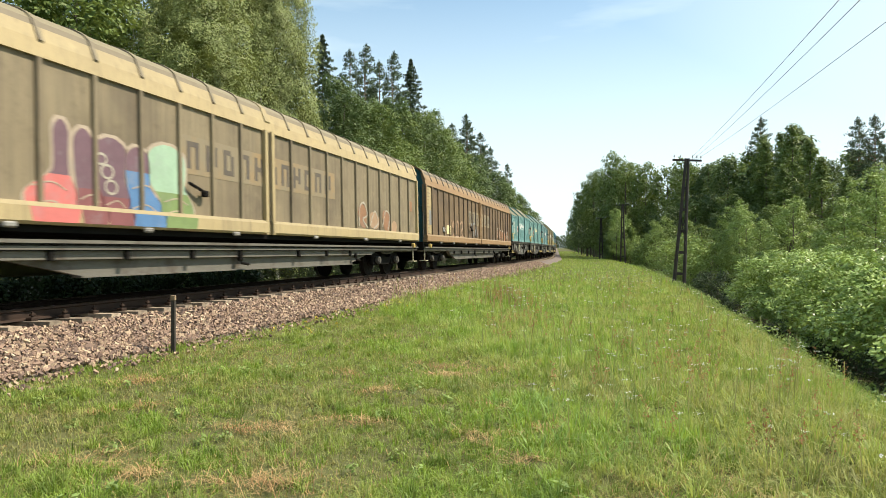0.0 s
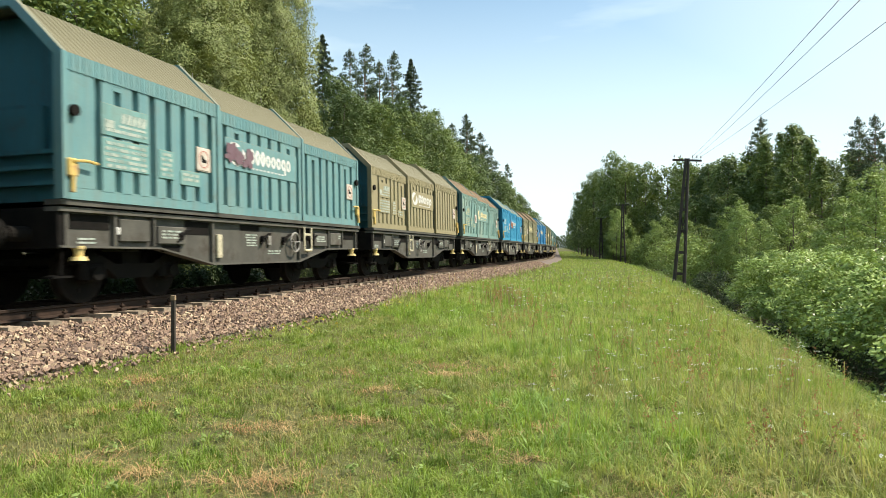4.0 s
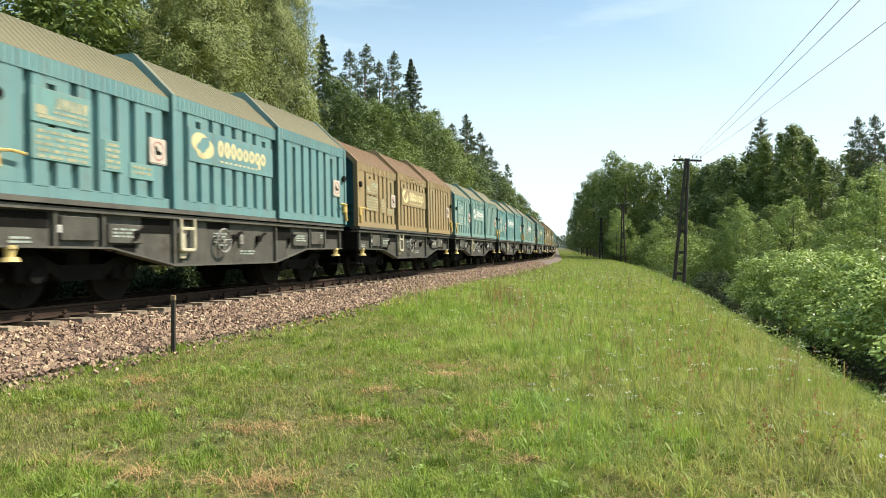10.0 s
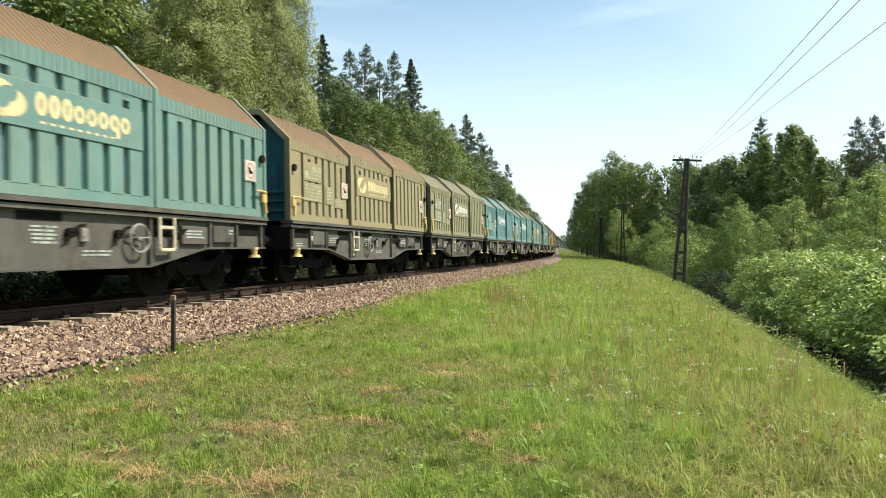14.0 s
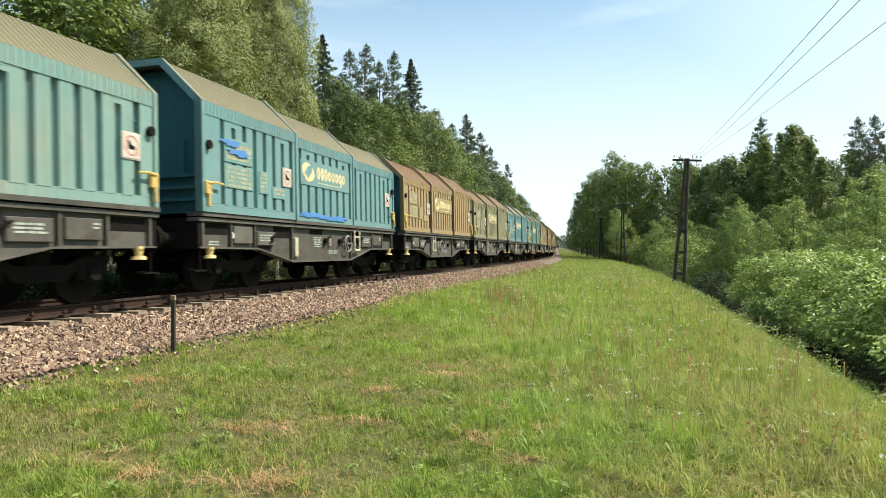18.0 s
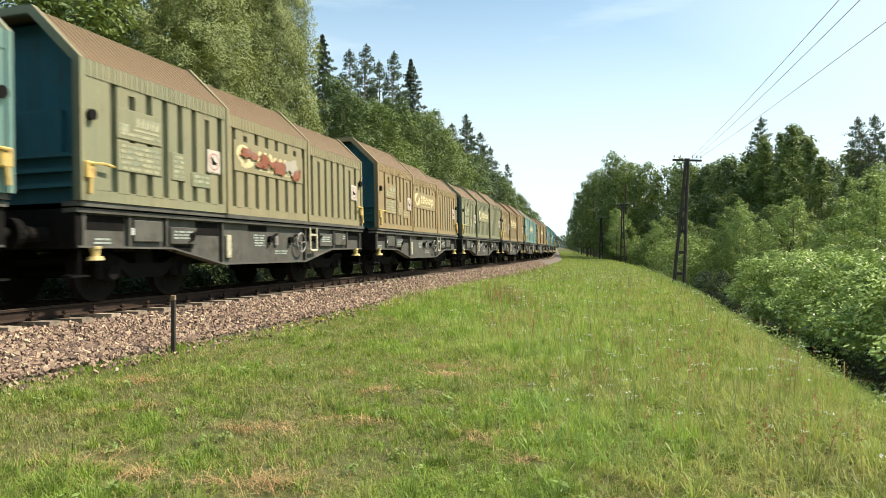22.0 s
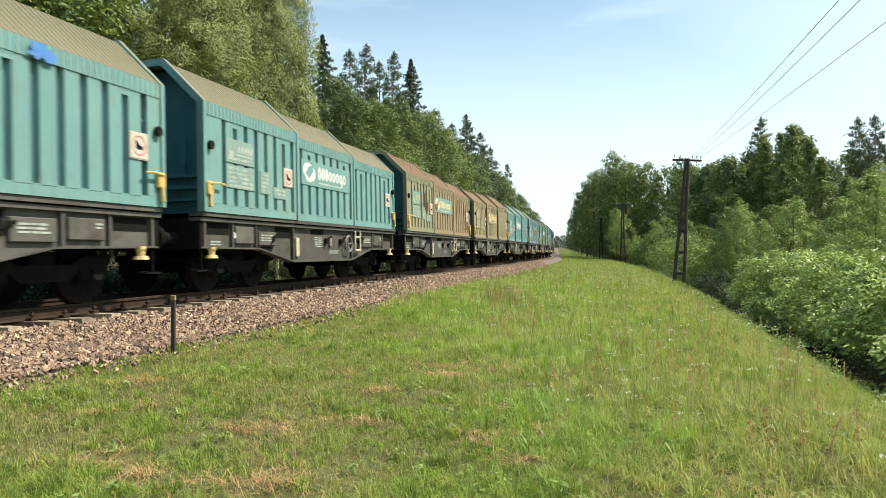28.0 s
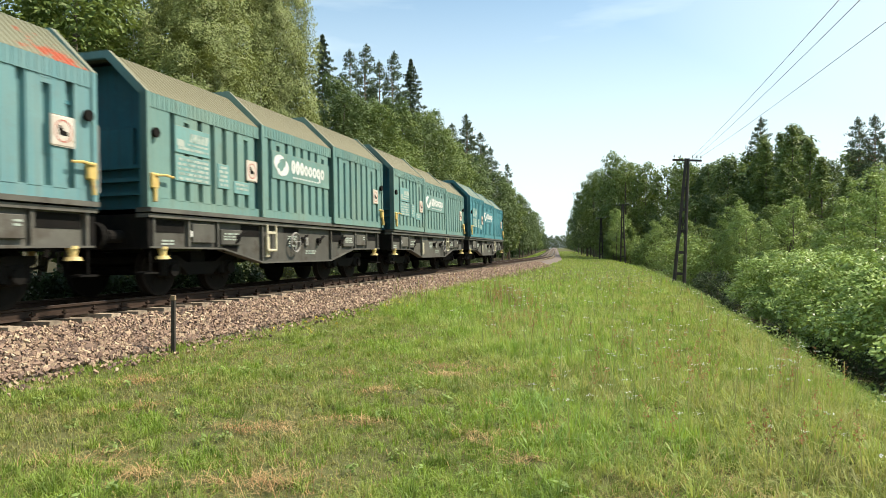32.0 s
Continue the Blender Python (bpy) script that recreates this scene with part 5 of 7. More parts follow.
# ---- trees and bushes ----
M["leaf_birch"] = leafy("birch_leaves", (0.150, 0.195, 0.058), (0.30, 0.335, 0.12), (0.205, 0.25, 0.08), 0.22)
M["leaf_oak"] = leafy("broad_leaves", (0.105, 0.16, 0.04), (0.215, 0.285, 0.085), (0.16, 0.22, 0.064), 0.25)
M["leaf_dark"] = leafy("dark_broad_leaves", (0.080, 0.130, 0.042), (0.160, 0.215, 0.078), (0.12, 0.17, 0.062), 0.24)
M["leaf_young"] = leafy("young_bright_leaves", (0.17, 0.26, 0.065), (0.36, 0.46, 0.15), (0.26, 0.355, 0.105), 0.22)
M["leaf_bush"] = leafy("willow_bush_leaves", (0.14, 0.235, 0.05), (0.50, 0.62, 0.19), (0.31, 0.43, 0.125), 0.15, 0.38)
M["needle_pine"] = leafy("pine_needles", (0.065, 0.10, 0.05), (0.12, 0.165, 0.08), (0.09, 0.125, 0.06), 0.18)
M["needle_spruce"] = leafy("spruce_needles", (0.06, 0.095, 0.048), (0.105, 0.145, 0.07), (0.08, 0.115, 0.058), 0.16)
# leaves with the shade beyond the train and under bushes put into their colour
M["undergrowth"] = leafy("shade_dark_leaves", (0.030, 0.05, 0.018), (0.055, 0.085, 0.028), (0.042, 0.065, 0.022), 0.15)
M["far_leaf"] = leafy("distant_leaves", (0.055, 0.095, 0.035), (0.085, 0.13, 0.045), (0.07, 0.10, 0.04), 0.28, scale=0.15)
M["bark"] = surface("grey_brown_bark", (0.10, 0.08, 0.06), (0.16, 0.13, 0.10), 4, 0.9, bump=0.8, fine=18)
M["bark_birch"] = surface("white_birch_bark", (0.55, 0.53, 0.48), (0.42, 0.40, 0.36), 3, 0.8, bump=0.4, fine=20, stain=(0.05, 0.045, 0.04), stain_scale=5, stain_at=(0.58, 0.64))
M["bark_pine"] = surface("orange_pine_bark", (0.22, 0.12, 0.06), (0.14, 0.09, 0.06), 3, 0.9, bump=0.8, fine=14)


def unit(v):
    return v / np.maximum(np.linalg.norm(v, axis=-1, keepdims=True), 1e-9)


def leaf_quads(c, out, length, width, rng, lean=0.7):
    """Pointed leaves at c; they face roughly along out, with scatter."""
    n = len(c)
    face = unit(unit(out) + lean * rng.normal(size=(n, 3)))
    u = unit(np.cross(face, rng.normal(size=(n, 3))))
    v = np.cross(face, u)
    a = (length * rng.uniform(0.6, 1.25, n))[:, None] * u / 2
    b = (width * rng.uniform(0.7, 1.2, n))[:, None] * v / 2
    return np.stack([c - a, c + b + 0.1 * a, c + a, c - b + 0.1 * a], axis=1).reshape(-1, 3)


def in_ball(n, rng, hollow=0.5):
    d = unit(rng.normal(size=(n, 3)))
    return d, d * (rng.uniform(hollow ** 3, 1.0, n) ** (1 / 3))[:, None]


def trunk_mesh(h, r, limbs, rng, bend=0.02):
    bm = bmesh.new()
    pts, x, y = [], 0.0, 0.0
    for i in range(9):
        pts.append((x, y, -0.3 + (h + 0.3) * i / 8))
        x, y = x + rng.normal() * bend * h * 0.12, y + rng.normal() * bend * h * 0.12
    tube(bm, pts, r, 8, r * 0.12)
    for z, ang, ln, up in limbs:
        i = min(int((z / h) * 8), 7)
        bx, by, _ = pts[i]
        q = r * (1 - 0.85 * z / h) * 0.45
        tube(bm, [(bx, by, z), (bx + math.cos(ang) * ln * 0.5, by + math.sin(ang) * ln * 0.5, z + up * 0.6 * ln), (bx + math.cos(ang) * ln, by + math.sin(ang) * ln, z + up * ln)], max(q, 0.02), 5, max(q * 0.3, 0.008))
    return bm


def lobed_crown(rng, h, base, radius, lobes, leaves, leaf, lobe_r=(0.28, 0.5), narrow=0.75, cone=False, lean=0.32, capped=0.35):
    """A crown of many uneven lobes; leaves lie thick on their outsides, with some coarse ones inside."""
    c, out = [], []
    share_n = leaves * np.ones(lobes) / lobes
    for k in range(lobes):
        f = (k + 0.5) / lobes
        z = base + (h - base) * (0.06 + 0.88 * f)
        prof = (1.02 - f) ** 0.8 if cone else math.sin(math.pi * min(0.14 + 0.82 * f, 1.0)) ** narrow
        a = k * 2.399 + rng.uniform(-0.6, 0.6)
        rr = radius * prof * rng.uniform(0.30, 0.92)
        lr = radius * rng.uniform(*lobe_r) * (0.6 + 0.5 * prof)
        ctr = np.array([rr * math.cos(a), rr * math.sin(a), z])
        n = int(share_n[k] * (lr / (radius * sum(lobe_r) / 2)) ** 1.4) + 20
        d, p = in_ball(n, rng, 0.55)
        keep = (d[:, 2] > -0.15) | (rng.uniform(0, 1, n) > capped)
        d, p = d[keep], p[keep]
        p = p * (1 + 0.30 * np.sin(5 * d[:, :1] + k) * np.cos(4 * d[:, 1:2] - k) + 0.10 * np.sin(11 * d[:, 2:] + 2 * k))
        c.append(ctr + p * np.array([lr, lr, lr * 0.72]))
        out.append(d * 0.75 + np.array([0, 0, 0.8]))
    return leaf_quads(np.concatenate(c), np.concatenate(out), leaf, leaf * 0.62, rng, lean)


def birch_crown(rng, h, base, radius, boughs, strands, per):
    """Curtains of hanging twigs, each bough with its own."""
    c, out = [], []
    for k in range(boughs):
        f = ((k + rng.uniform(0, 1)) / boughs) ** 0.9
        z = base + (h - base) * f
        prof = (math.sin(math.pi * min(0.24 + 0.74 * f, 1.0))) ** 0.6
        a = k * 2.399 + rng.uniform(-0.5, 0.5)
        rr = radius * prof * math.sqrt(rng.uniform(0.18, 1.0))
        for j in range(strands):
            ln = rng.uniform(0.4, 1.7) * (0.75 + 0.5 * (1 - f))
            x0, y0 = rr * math.cos(a) + rng.normal(0, 0.33), rr * math.sin(a) + rng.normal(0, 0.33)
            z0 = z - 0.35 * ((x0 - rr * math.cos(a)) ** 2 + (y0 - rr * math.sin(a)) ** 2) + rng.normal(0, 0.12)
            t = rng.uniform(0, 1, per) ** 0.8
            c.append(np.stack([x0 + 0.22 * math.cos(a) * t + rng.normal(0, 0.11, per), y0 + 0.22 * math.sin(a) * t + rng.normal(0, 0.11, per), z0 - ln * t], axis=1))
            g = math.atan2(y0, x0)
            out.append(np.tile([math.cos(g), math.sin(g), 0.45], (per, 1)))
    return leaf_quads(np.concatenate(c), np.concatenate(out), 0.135, 0.085, rng, 0.36)


def pine_crown(rng, h, base, radius, whorls, per):
    """Whorls of limbs, each with ragged tufts towards its end and light between them."""
    c, out, limbs = [], [], []
    for k in range(whorls):
        f = k / (whorls - 1)
        z = base + (h - 0.7 - base) * f
        for j in range(int(rng.integers(3, 6))):
            a = rng.uniform(0, 2 * math.pi)
            reach = (radius * (1 - f) ** 0.8 + 0.18) * rng.uniform(0.45, 1.1)
            up = rng.uniform(0.05, 0.35) + 0.3 * f
            limbs.append((z, a, reach, up * 0.9))
            for m in range(max(int(reach * 2.2), 1)):
                g = 1.0 - 0.26 * m * rng.uniform(0.6, 1.2)
                pr = rng.uniform(0.3, 0.62) * (1.1 - 0.35 * f)
                d, p = in_ball(per, rng, 0.1)
                side = rng.normal(0, 0.16 * reach)
                c.append(np.array([reach * g * math.cos(a) - side * math.sin(a), reach * g * math.sin(a) + side * math.cos(a), z + up * reach * g]) + p * np.array([pr * 1.2, pr * 1.2, pr * 0.7]))
                out.append(d + np.array([0, 0, 0.7]))
    d, p = in_ball(per * 2, rng, 0.1)
    c.append(np.array([0, 0, h - 0.45]) + p * np.array([0.16, 0.16, 0.5]))
    out.append(d)
    return leaf_quads(np.concatenate(c), np.concatenate(out), 0.34, 0.10, rng, 0.9), limbs


def spruce_crown(rng, h, base, radius, layers, per):
    c, out = [], []
    for k in range(layers):
        f = k / (layers - 1)
        z, reach = base + (h - base) * f, radius * (1 - f) ** 0.85 + 0.08
        arms = max(int(8 - 4 * f), 4)
        for j in range(arms):
            a = 2 * math.pi * j / arms + k * 0.7 + rng.uniform(-0.35, 0.35)
            rl = reach * rng.uniform(0.55, 1.2)
            t = rng.uniform(0.08, 1.0, per)
            side = rng.normal(0, 0.13, per) * (0.3 + reach * 0.25)
            c.append(np.stack([rl * t * math.cos(a) - side * math.sin(a), rl * t * math.sin(a) + side * math.cos(a), z - 0.40 * rl * t ** 1.3 + 0.2 * rl * t ** 3 + rng.normal(0, 0.05, per)], axis=1))
            out.append(np.tile([0.4 * math.cos(a), 0.4 * math.sin(a), 0.9], (per, 1)))
    return leaf_quads(np.concatenate(c), np.concatenate(out), 0.36, 0.11, rng, 0.8)


def tree(name, h, trunk_bm, bark, crown, leaf, label, category="tree"):
    t = new(name)
    part("trunk", trunk_bm, bark, t)
    cr = new("crown", raw_mesh("crown", crown, None, leaf))
    cr.parent = t
    tagged(t, label, category)
    return t


def limb_list(rng, h, base, radius, n):
    return [(base + (h * 0.9 - base) * (i + 0.5) / n, i * 2.4 + rng.uniform(-0.4, 0.4), radius * rng.uniform(0.4, 0.75) * (1 - 0.5 * i / n), rng.uniform(0.3, 0.8)) for i in range(n)]


MASTERS = {}


def build_masters():
    for i in range(3):
        rng = np.random.default_rng(10 + i)
        h = 18.0
        MASTERS["B", i] = tree("birch", h, trunk_mesh(h * 0.72, 0.17, limb_list(rng, h * 0.8, 4, 2.4, 9), rng), M["bark_birch"], birch_crown(rng, h, 2.4, 3.3, 130, 12, 30), M["leaf_birch"], "tall birch with drooping pale green foliage", "tree"), h
        rng = np.random.default_rng(20 + i)
        h = 15.0
        MASTERS["O", i] = tree("broadleaf_tree", h, trunk_mesh(h * 0.9, 0.24, limb_list(rng, h, 3, 3, 8), rng, 0.05), M["bark"], lobed_crown(rng, h, 1.6, 3.7, 64, 15000, 0.22, (0.17, 0.34)), M[("leaf_oak", "leaf_dark", "leaf_oak")[i]], "broadleaf tree with a dense dark green crown", "tree"), h
        rng = np.random.default_rng(40 + i)
        h = 6.5
        MASTERS["Y", i] = tree("young_tree", h, trunk_mesh(h * 0.9, 0.07, limb_list(rng, h, 1, 1.3, 7), rng, 0.05), M["bark"], lobed_crown(rng, h, 0.5, 1.75, 44, 9000, 0.12, (0.16, 0.30), 0.9, capped=0.7), M["leaf_young"], "slender young tree with bright green leaves", "tree"), h
        rng = np.random.default_rng(50 + i)
        h = 3.6
        MASTERS["U", i] = tree("bush", h, trunk_mesh(h * 0.7, 0.05, limb_list(rng, h, 0.4, 1.6, 9), rng, 0.05), M["bark"], lobed_crown(rng, h, 0.55, 2.3, 44, 24000, 0.125, (0.20, 0.34), 0.45, capped=0.85, lean=0.35), M["leaf_bush"], "rounded willow bush with glossy green leaves", "bush"), h
    for i in range(2):
        rng = np.random.default_rng(30 + i)
        h = 20.0
        crown, limbs = pine_crown(rng, h, 6.0, 3.5, 28, 26)
        MASTERS["P", i] = tree("pine", h, trunk_mesh(h * 0.98, 0.20, limbs, rng), M["bark_pine"], crown, M["needle_pine"], "tall pine with bare trunk and ragged dark top", "tree"), h
    for i in range(2):
        rng = np.random.default_rng(60 + i)
        h = 15.0
        MASTERS["N", i] = tree("broadleaf_tree", h, trunk_mesh(h * 0.9, 0.22, limb_list(rng, h, 3, 3, 6), rng, 0.04), M["bark"], lobed_crown(rng, h, 1.2, 3.7, 48, 6500, 0.34, (0.19, 0.36)), M[("leaf_oak", "leaf_dark")[i]], "broadleaf tree with a dense dark green crown", "tree"), h
        MASTERS["V", i] = tree("bush", 3.6, trunk_mesh(2.5, 0.05, limb_list(rng, 3.6, 0.4, 1.6, 6), rng, 0.05), M["bark"], lobed_crown(rng, 3.6, -0.1, 2.3, 32, 3600, 0.18, (0.18, 0.34), 0.45), M[("leaf_young", "leaf_oak")[i]], "rounded green bush among the trees", "bush"), 3.6
        MASTERS["Q", i] = tree("broadleaf_tree", h, trunk_mesh(h * 0.9, 0.2, [], rng, 0.04), M["bark"], lobed_crown(rng, h, 1.0, 3.6, 24, 2600, 0.62), M[("leaf_oak", "leaf_dark")[i]], "broadleaf tree deep in the wood", "tree"), h
    for i in range(2):
        rng = np.random.default_rng(70 + i)
        h = 17.0
        MASTERS["A", i] = tree("alder", h, trunk_mesh(h * 0.94, 0.2, limb_list(rng, h, 3, 2, 7), rng, 0.03), M["bark"], lobed_crown(rng, h, 1.5, 3.1, 66, 9000, 0.28, (0.17, 0.32), cone=True), M["leaf_oak"], "pointed alder with a dense green crown", "tree"), h
        MASTERS["D", i] = tree("bush", 3.6, trunk_mesh(2.5, 0.05, limb_list(rng, 3.6, 0.4, 1.6, 6), rng, 0.05), M["bark"], lobed_crown(rng, 3.6, 0.0, 2.3, 30, 3200, 0.17, (0.18, 0.34), 0.45), M["undergrowth"], "bush with leaf colour darkened for the shade of the wood", "bush"), 3.6
    rng = np.random.default_rng(35)
    h = 20.0
    MASTERS["S", 0] = tree("spruce", h, trunk_mesh(h * 0.98, 0.22, [], rng, 0.005), M["bark"], spruce_crown(rng, h, 2.0, 6.0, 60, 60), M["needle_spruce"], "dark narrow spruce with drooping branches", "tree"), h


USED = set()


def plant(kind, s, lat, h, rng, group=""):
    if kind == "O" and s > 85:
        kind = "N"
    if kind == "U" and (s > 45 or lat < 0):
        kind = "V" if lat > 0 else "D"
    n = {"B": 3, "O": 3, "Y": 3, "U": 3, "P": 2, "S": 1, "Q": 2, "N": 2, "V": 2, "A": 2, "D": 2}[kind]
    key = (kind, int(rng.integers(n)))
    ob, h0 = MASTERS[key]
    k = h / h0
    wide = k ** 0.5 if kind in "BOPSQNA" else k ** 0.8
    p = on_line(s, lat, ground_z(s, lat) - 0.05)
    m = Matrix.Translation(p) @ pose(0, 0, 0, 0, 0, float(rng.uniform(0, 360))) @ Matrix.Diagonal((wide, wide, k, 1))
    if key in USED:
        ob = copy_thing(ob, m)
    else:
        USED.add(key)
        ob.matrix_basis = m
    if group:
        ob["group"] = group
    return ob


# (kind, along the line, to its side, height): trees that stand out of the wood's edge
LEFT_EDGE = [("O", 19, -13, 15), ("O", 23, -10.5, 14.5), ("O", 25, -13, 17), ("B", 28, -12, 17.5), ("B", 31, -11, 18), ("B", 35, -12.5, 19), ("B", 38.5, -12.3, 19.5), ("B", 41, -13.4, 20), ("S", 62, -18.0, 22.2),
             ("P", 68.2, -17.6, 22.9), ("B", 33, -13, 18.5), ("B", 37, -10.8, 18), ("B", 42.8, -12.9, 19.5), ("P", 70.5, -16.6, 24.0), ("P", 77, -15.5, 20.8), ("S", 79.4, -14.1, 21.9), ("O", 49, -10.5, 14.2), ("O", 55, -10.2, 14.6), ("O", 72, -10.5, 17.8), ("O", 78, -10, 16.8), ("O", 61, -9.5, 12.7),
             ("O", 66, -12, 18.6), ("O", 70, -12.5, 18), ("O", 76, -12, 19), ("O", 82, -11, 18), ("O", 89, -11, 17), ("O", 98, -11, 16.5), ("O", 108, -10.5, 16), ("O", 57, -12, 16.4), ("O", 52, -11.5, 14.8), ("P", 73.7, -16.2, 20.2), ("O", 83.9, -12.6, 20.4), ("O", 79.5, -13.4, 17.1), ("O", 55.6, -13.9, 18.3), ("O", 64.8, -14.3, 17.2), ("P", 110.8, -12.5, 20.1), ("P", 116.2, -11.1, 19.4), ("P", 126.6, -10.4, 18.5), ("B", 25.3, -7.2, 12.5), ("P", 113, -13, 20.6), ("P", 105, -14, 19), ("P", 133, -12.5, 20), ("O", 84, -9.5, 13.9), ("O", 94, -9.8, 13), ("O", 103, -9.5, 13), ("O", 122, -9.5, 15), ("O", 137, -9, 16), ("P", 165, -10, 20), ("O", 150, -8.5, 15), ("O", 178, -7.8, 15.5), ("O", 200, -8, 16),
             ("O", 228, -7.5, 15), ("O", 260, -7.5, 15.5), ("O", 295, -7, 16)]
# D bushes give the shade at the willows' foot as dark leaf colour
RIGHT_EDGE = [("O", 176, 9.2, 17.6), ("O", 207, 9.0, 17.0), ("O", 247, 9.4, 16.5), ("O", 300, 9.6, 15.5), ("O", 164, 10.2, 18.2), ("O", 310, 13, 17), ("O", 250, 12.5, 16.5), ("O", 185, 12, 17), ("O", 210, 12, 17), ("O", 144, 13, 18), ("O", 160, 11.5, 18.5), ("O", 172, 12, 18.5), ("O", 134, 14.5, 18.5), ("O", 133, 18, 18.5), ("O", 130, 21.5, 17.5), ("O", 126, 25, 17), ("O", 118, 26.5, 16), ("O", 139, 16.5, 19), ("Q", 150, 17, 18), ("Q", 142, 21, 18), ("Q", 136, 26, 17), ("Q", 128, 30, 16.5), ("Q", 116, 31, 15.5), ("Q", 104, 30, 15), ("Q", 165, 17, 18), ("Q", 96, 28, 14.5), ("Q", 88, 30, 14.5),
              ("O", 110, 24, 15.9), ("O", 96, 24, 15), ("A", 92, 27, 16.5), ("A", 85, 26, 17.6), ("A", 82, 27.5, 16.8), ("A", 75, 26, 17.3), ("A", 71, 26.5, 15.0), ("P", 95, 28, 17.5), ("A", 66, 26, 12.6), ("A", 60, 26, 10.0), ("Y", 49.3, 23.6, 7.7), ("Y", 50.5, 25, 8.3), ("P", 88.2, 36.7, 16.1), ("P", 84.3, 36.9, 16.4), ("P", 80, 37.5, 16.2), ("O", 145.8, 13.7, 21.4), ("O", 112, 21.5, 16.5), ("O", 107.5, 24, 15.6), ("O", 102.8, 25.7, 15.6), ("A", 88.1, 26.4, 18.6), ("A", 90.6, 29.1, 19.2), ("A", 89, 30.7, 19.6), ("O", 79, 30.8, 14.3), ("Y", 61.3, 18.6, 7.4), ("Y", 58.9, 21.6, 6.7), ("O", 54, 30, 9), ("A", 70, 24, 12.5),
              ("Y", 34, 19, 6.4), ("Y", 41, 20, 6.8), ("Y", 63, 19, 7.5), ("Y", 47, 19, 6.2), ("Y", 51, 18, 5.3), ("Y", 58, 18.5, 6.0), ("O", 78, 18, 7), ("Y", 88, 18, 7.5), ("Y", 100, 17, 7.5), ("O", 55, 21, 7.5), ("Y", 70, 20, 7.5), ("O", 45, 22, 7), ("Y", 30, 21, 6.5), ("Y", 111, 10.9, 7.6), ("Y", 118, 12.2, 7.8), ("Y", 90.6, 14.5, 6.3), ("O", 85, 21, 9), ("O", 95, 20, 9.5), ("O", 105, 19, 9.5), ("O", 113, 17, 9), ("O", 75, 22, 9), ("O", 68, 22.5, 8.5), ("O", 118, 20, 10.5), ("O", 100, 23, 11), ("O", 88, 23.5, 10.5),
              ("U", 140, 12.8, 6), ("U", 118, 14.5, 5), ("U", 105, 14.8, 4.2), ("U", 92, 15.5, 4), ("U", 80, 15.5, 3.6), ("U", 71, 16, 3.8), ("U", 62, 16.5, 3.2), ("D", 56, 15.2, 2.0), ("D", 50, 15.2, 2.2), ("D", 45, 15.2, 2.2), ("D", 40, 15.0, 2.2), ("D", 28, 14.6, 1.9), ("D", 24, 14.6, 1.9), ("D", 20, 14.6, 1.9), ("U", 44, 16.6, 2.6), ("U", 36, 15.8, 3.5), ("U", 33, 15.6, 3.5), ("U", 30.5, 15.9, 3.6), ("U", 28, 15.7, 3.5), ("U", 25, 15.6, 3.5), ("U", 21, 15.7, 3.4), ("U", 15, 15, 3.2), ("U", 17, 18, 3.8), ("U", 26, 19, 4.2), ("U", 37, 18.5, 4.0), ("U", 10, 15, 3.0)]


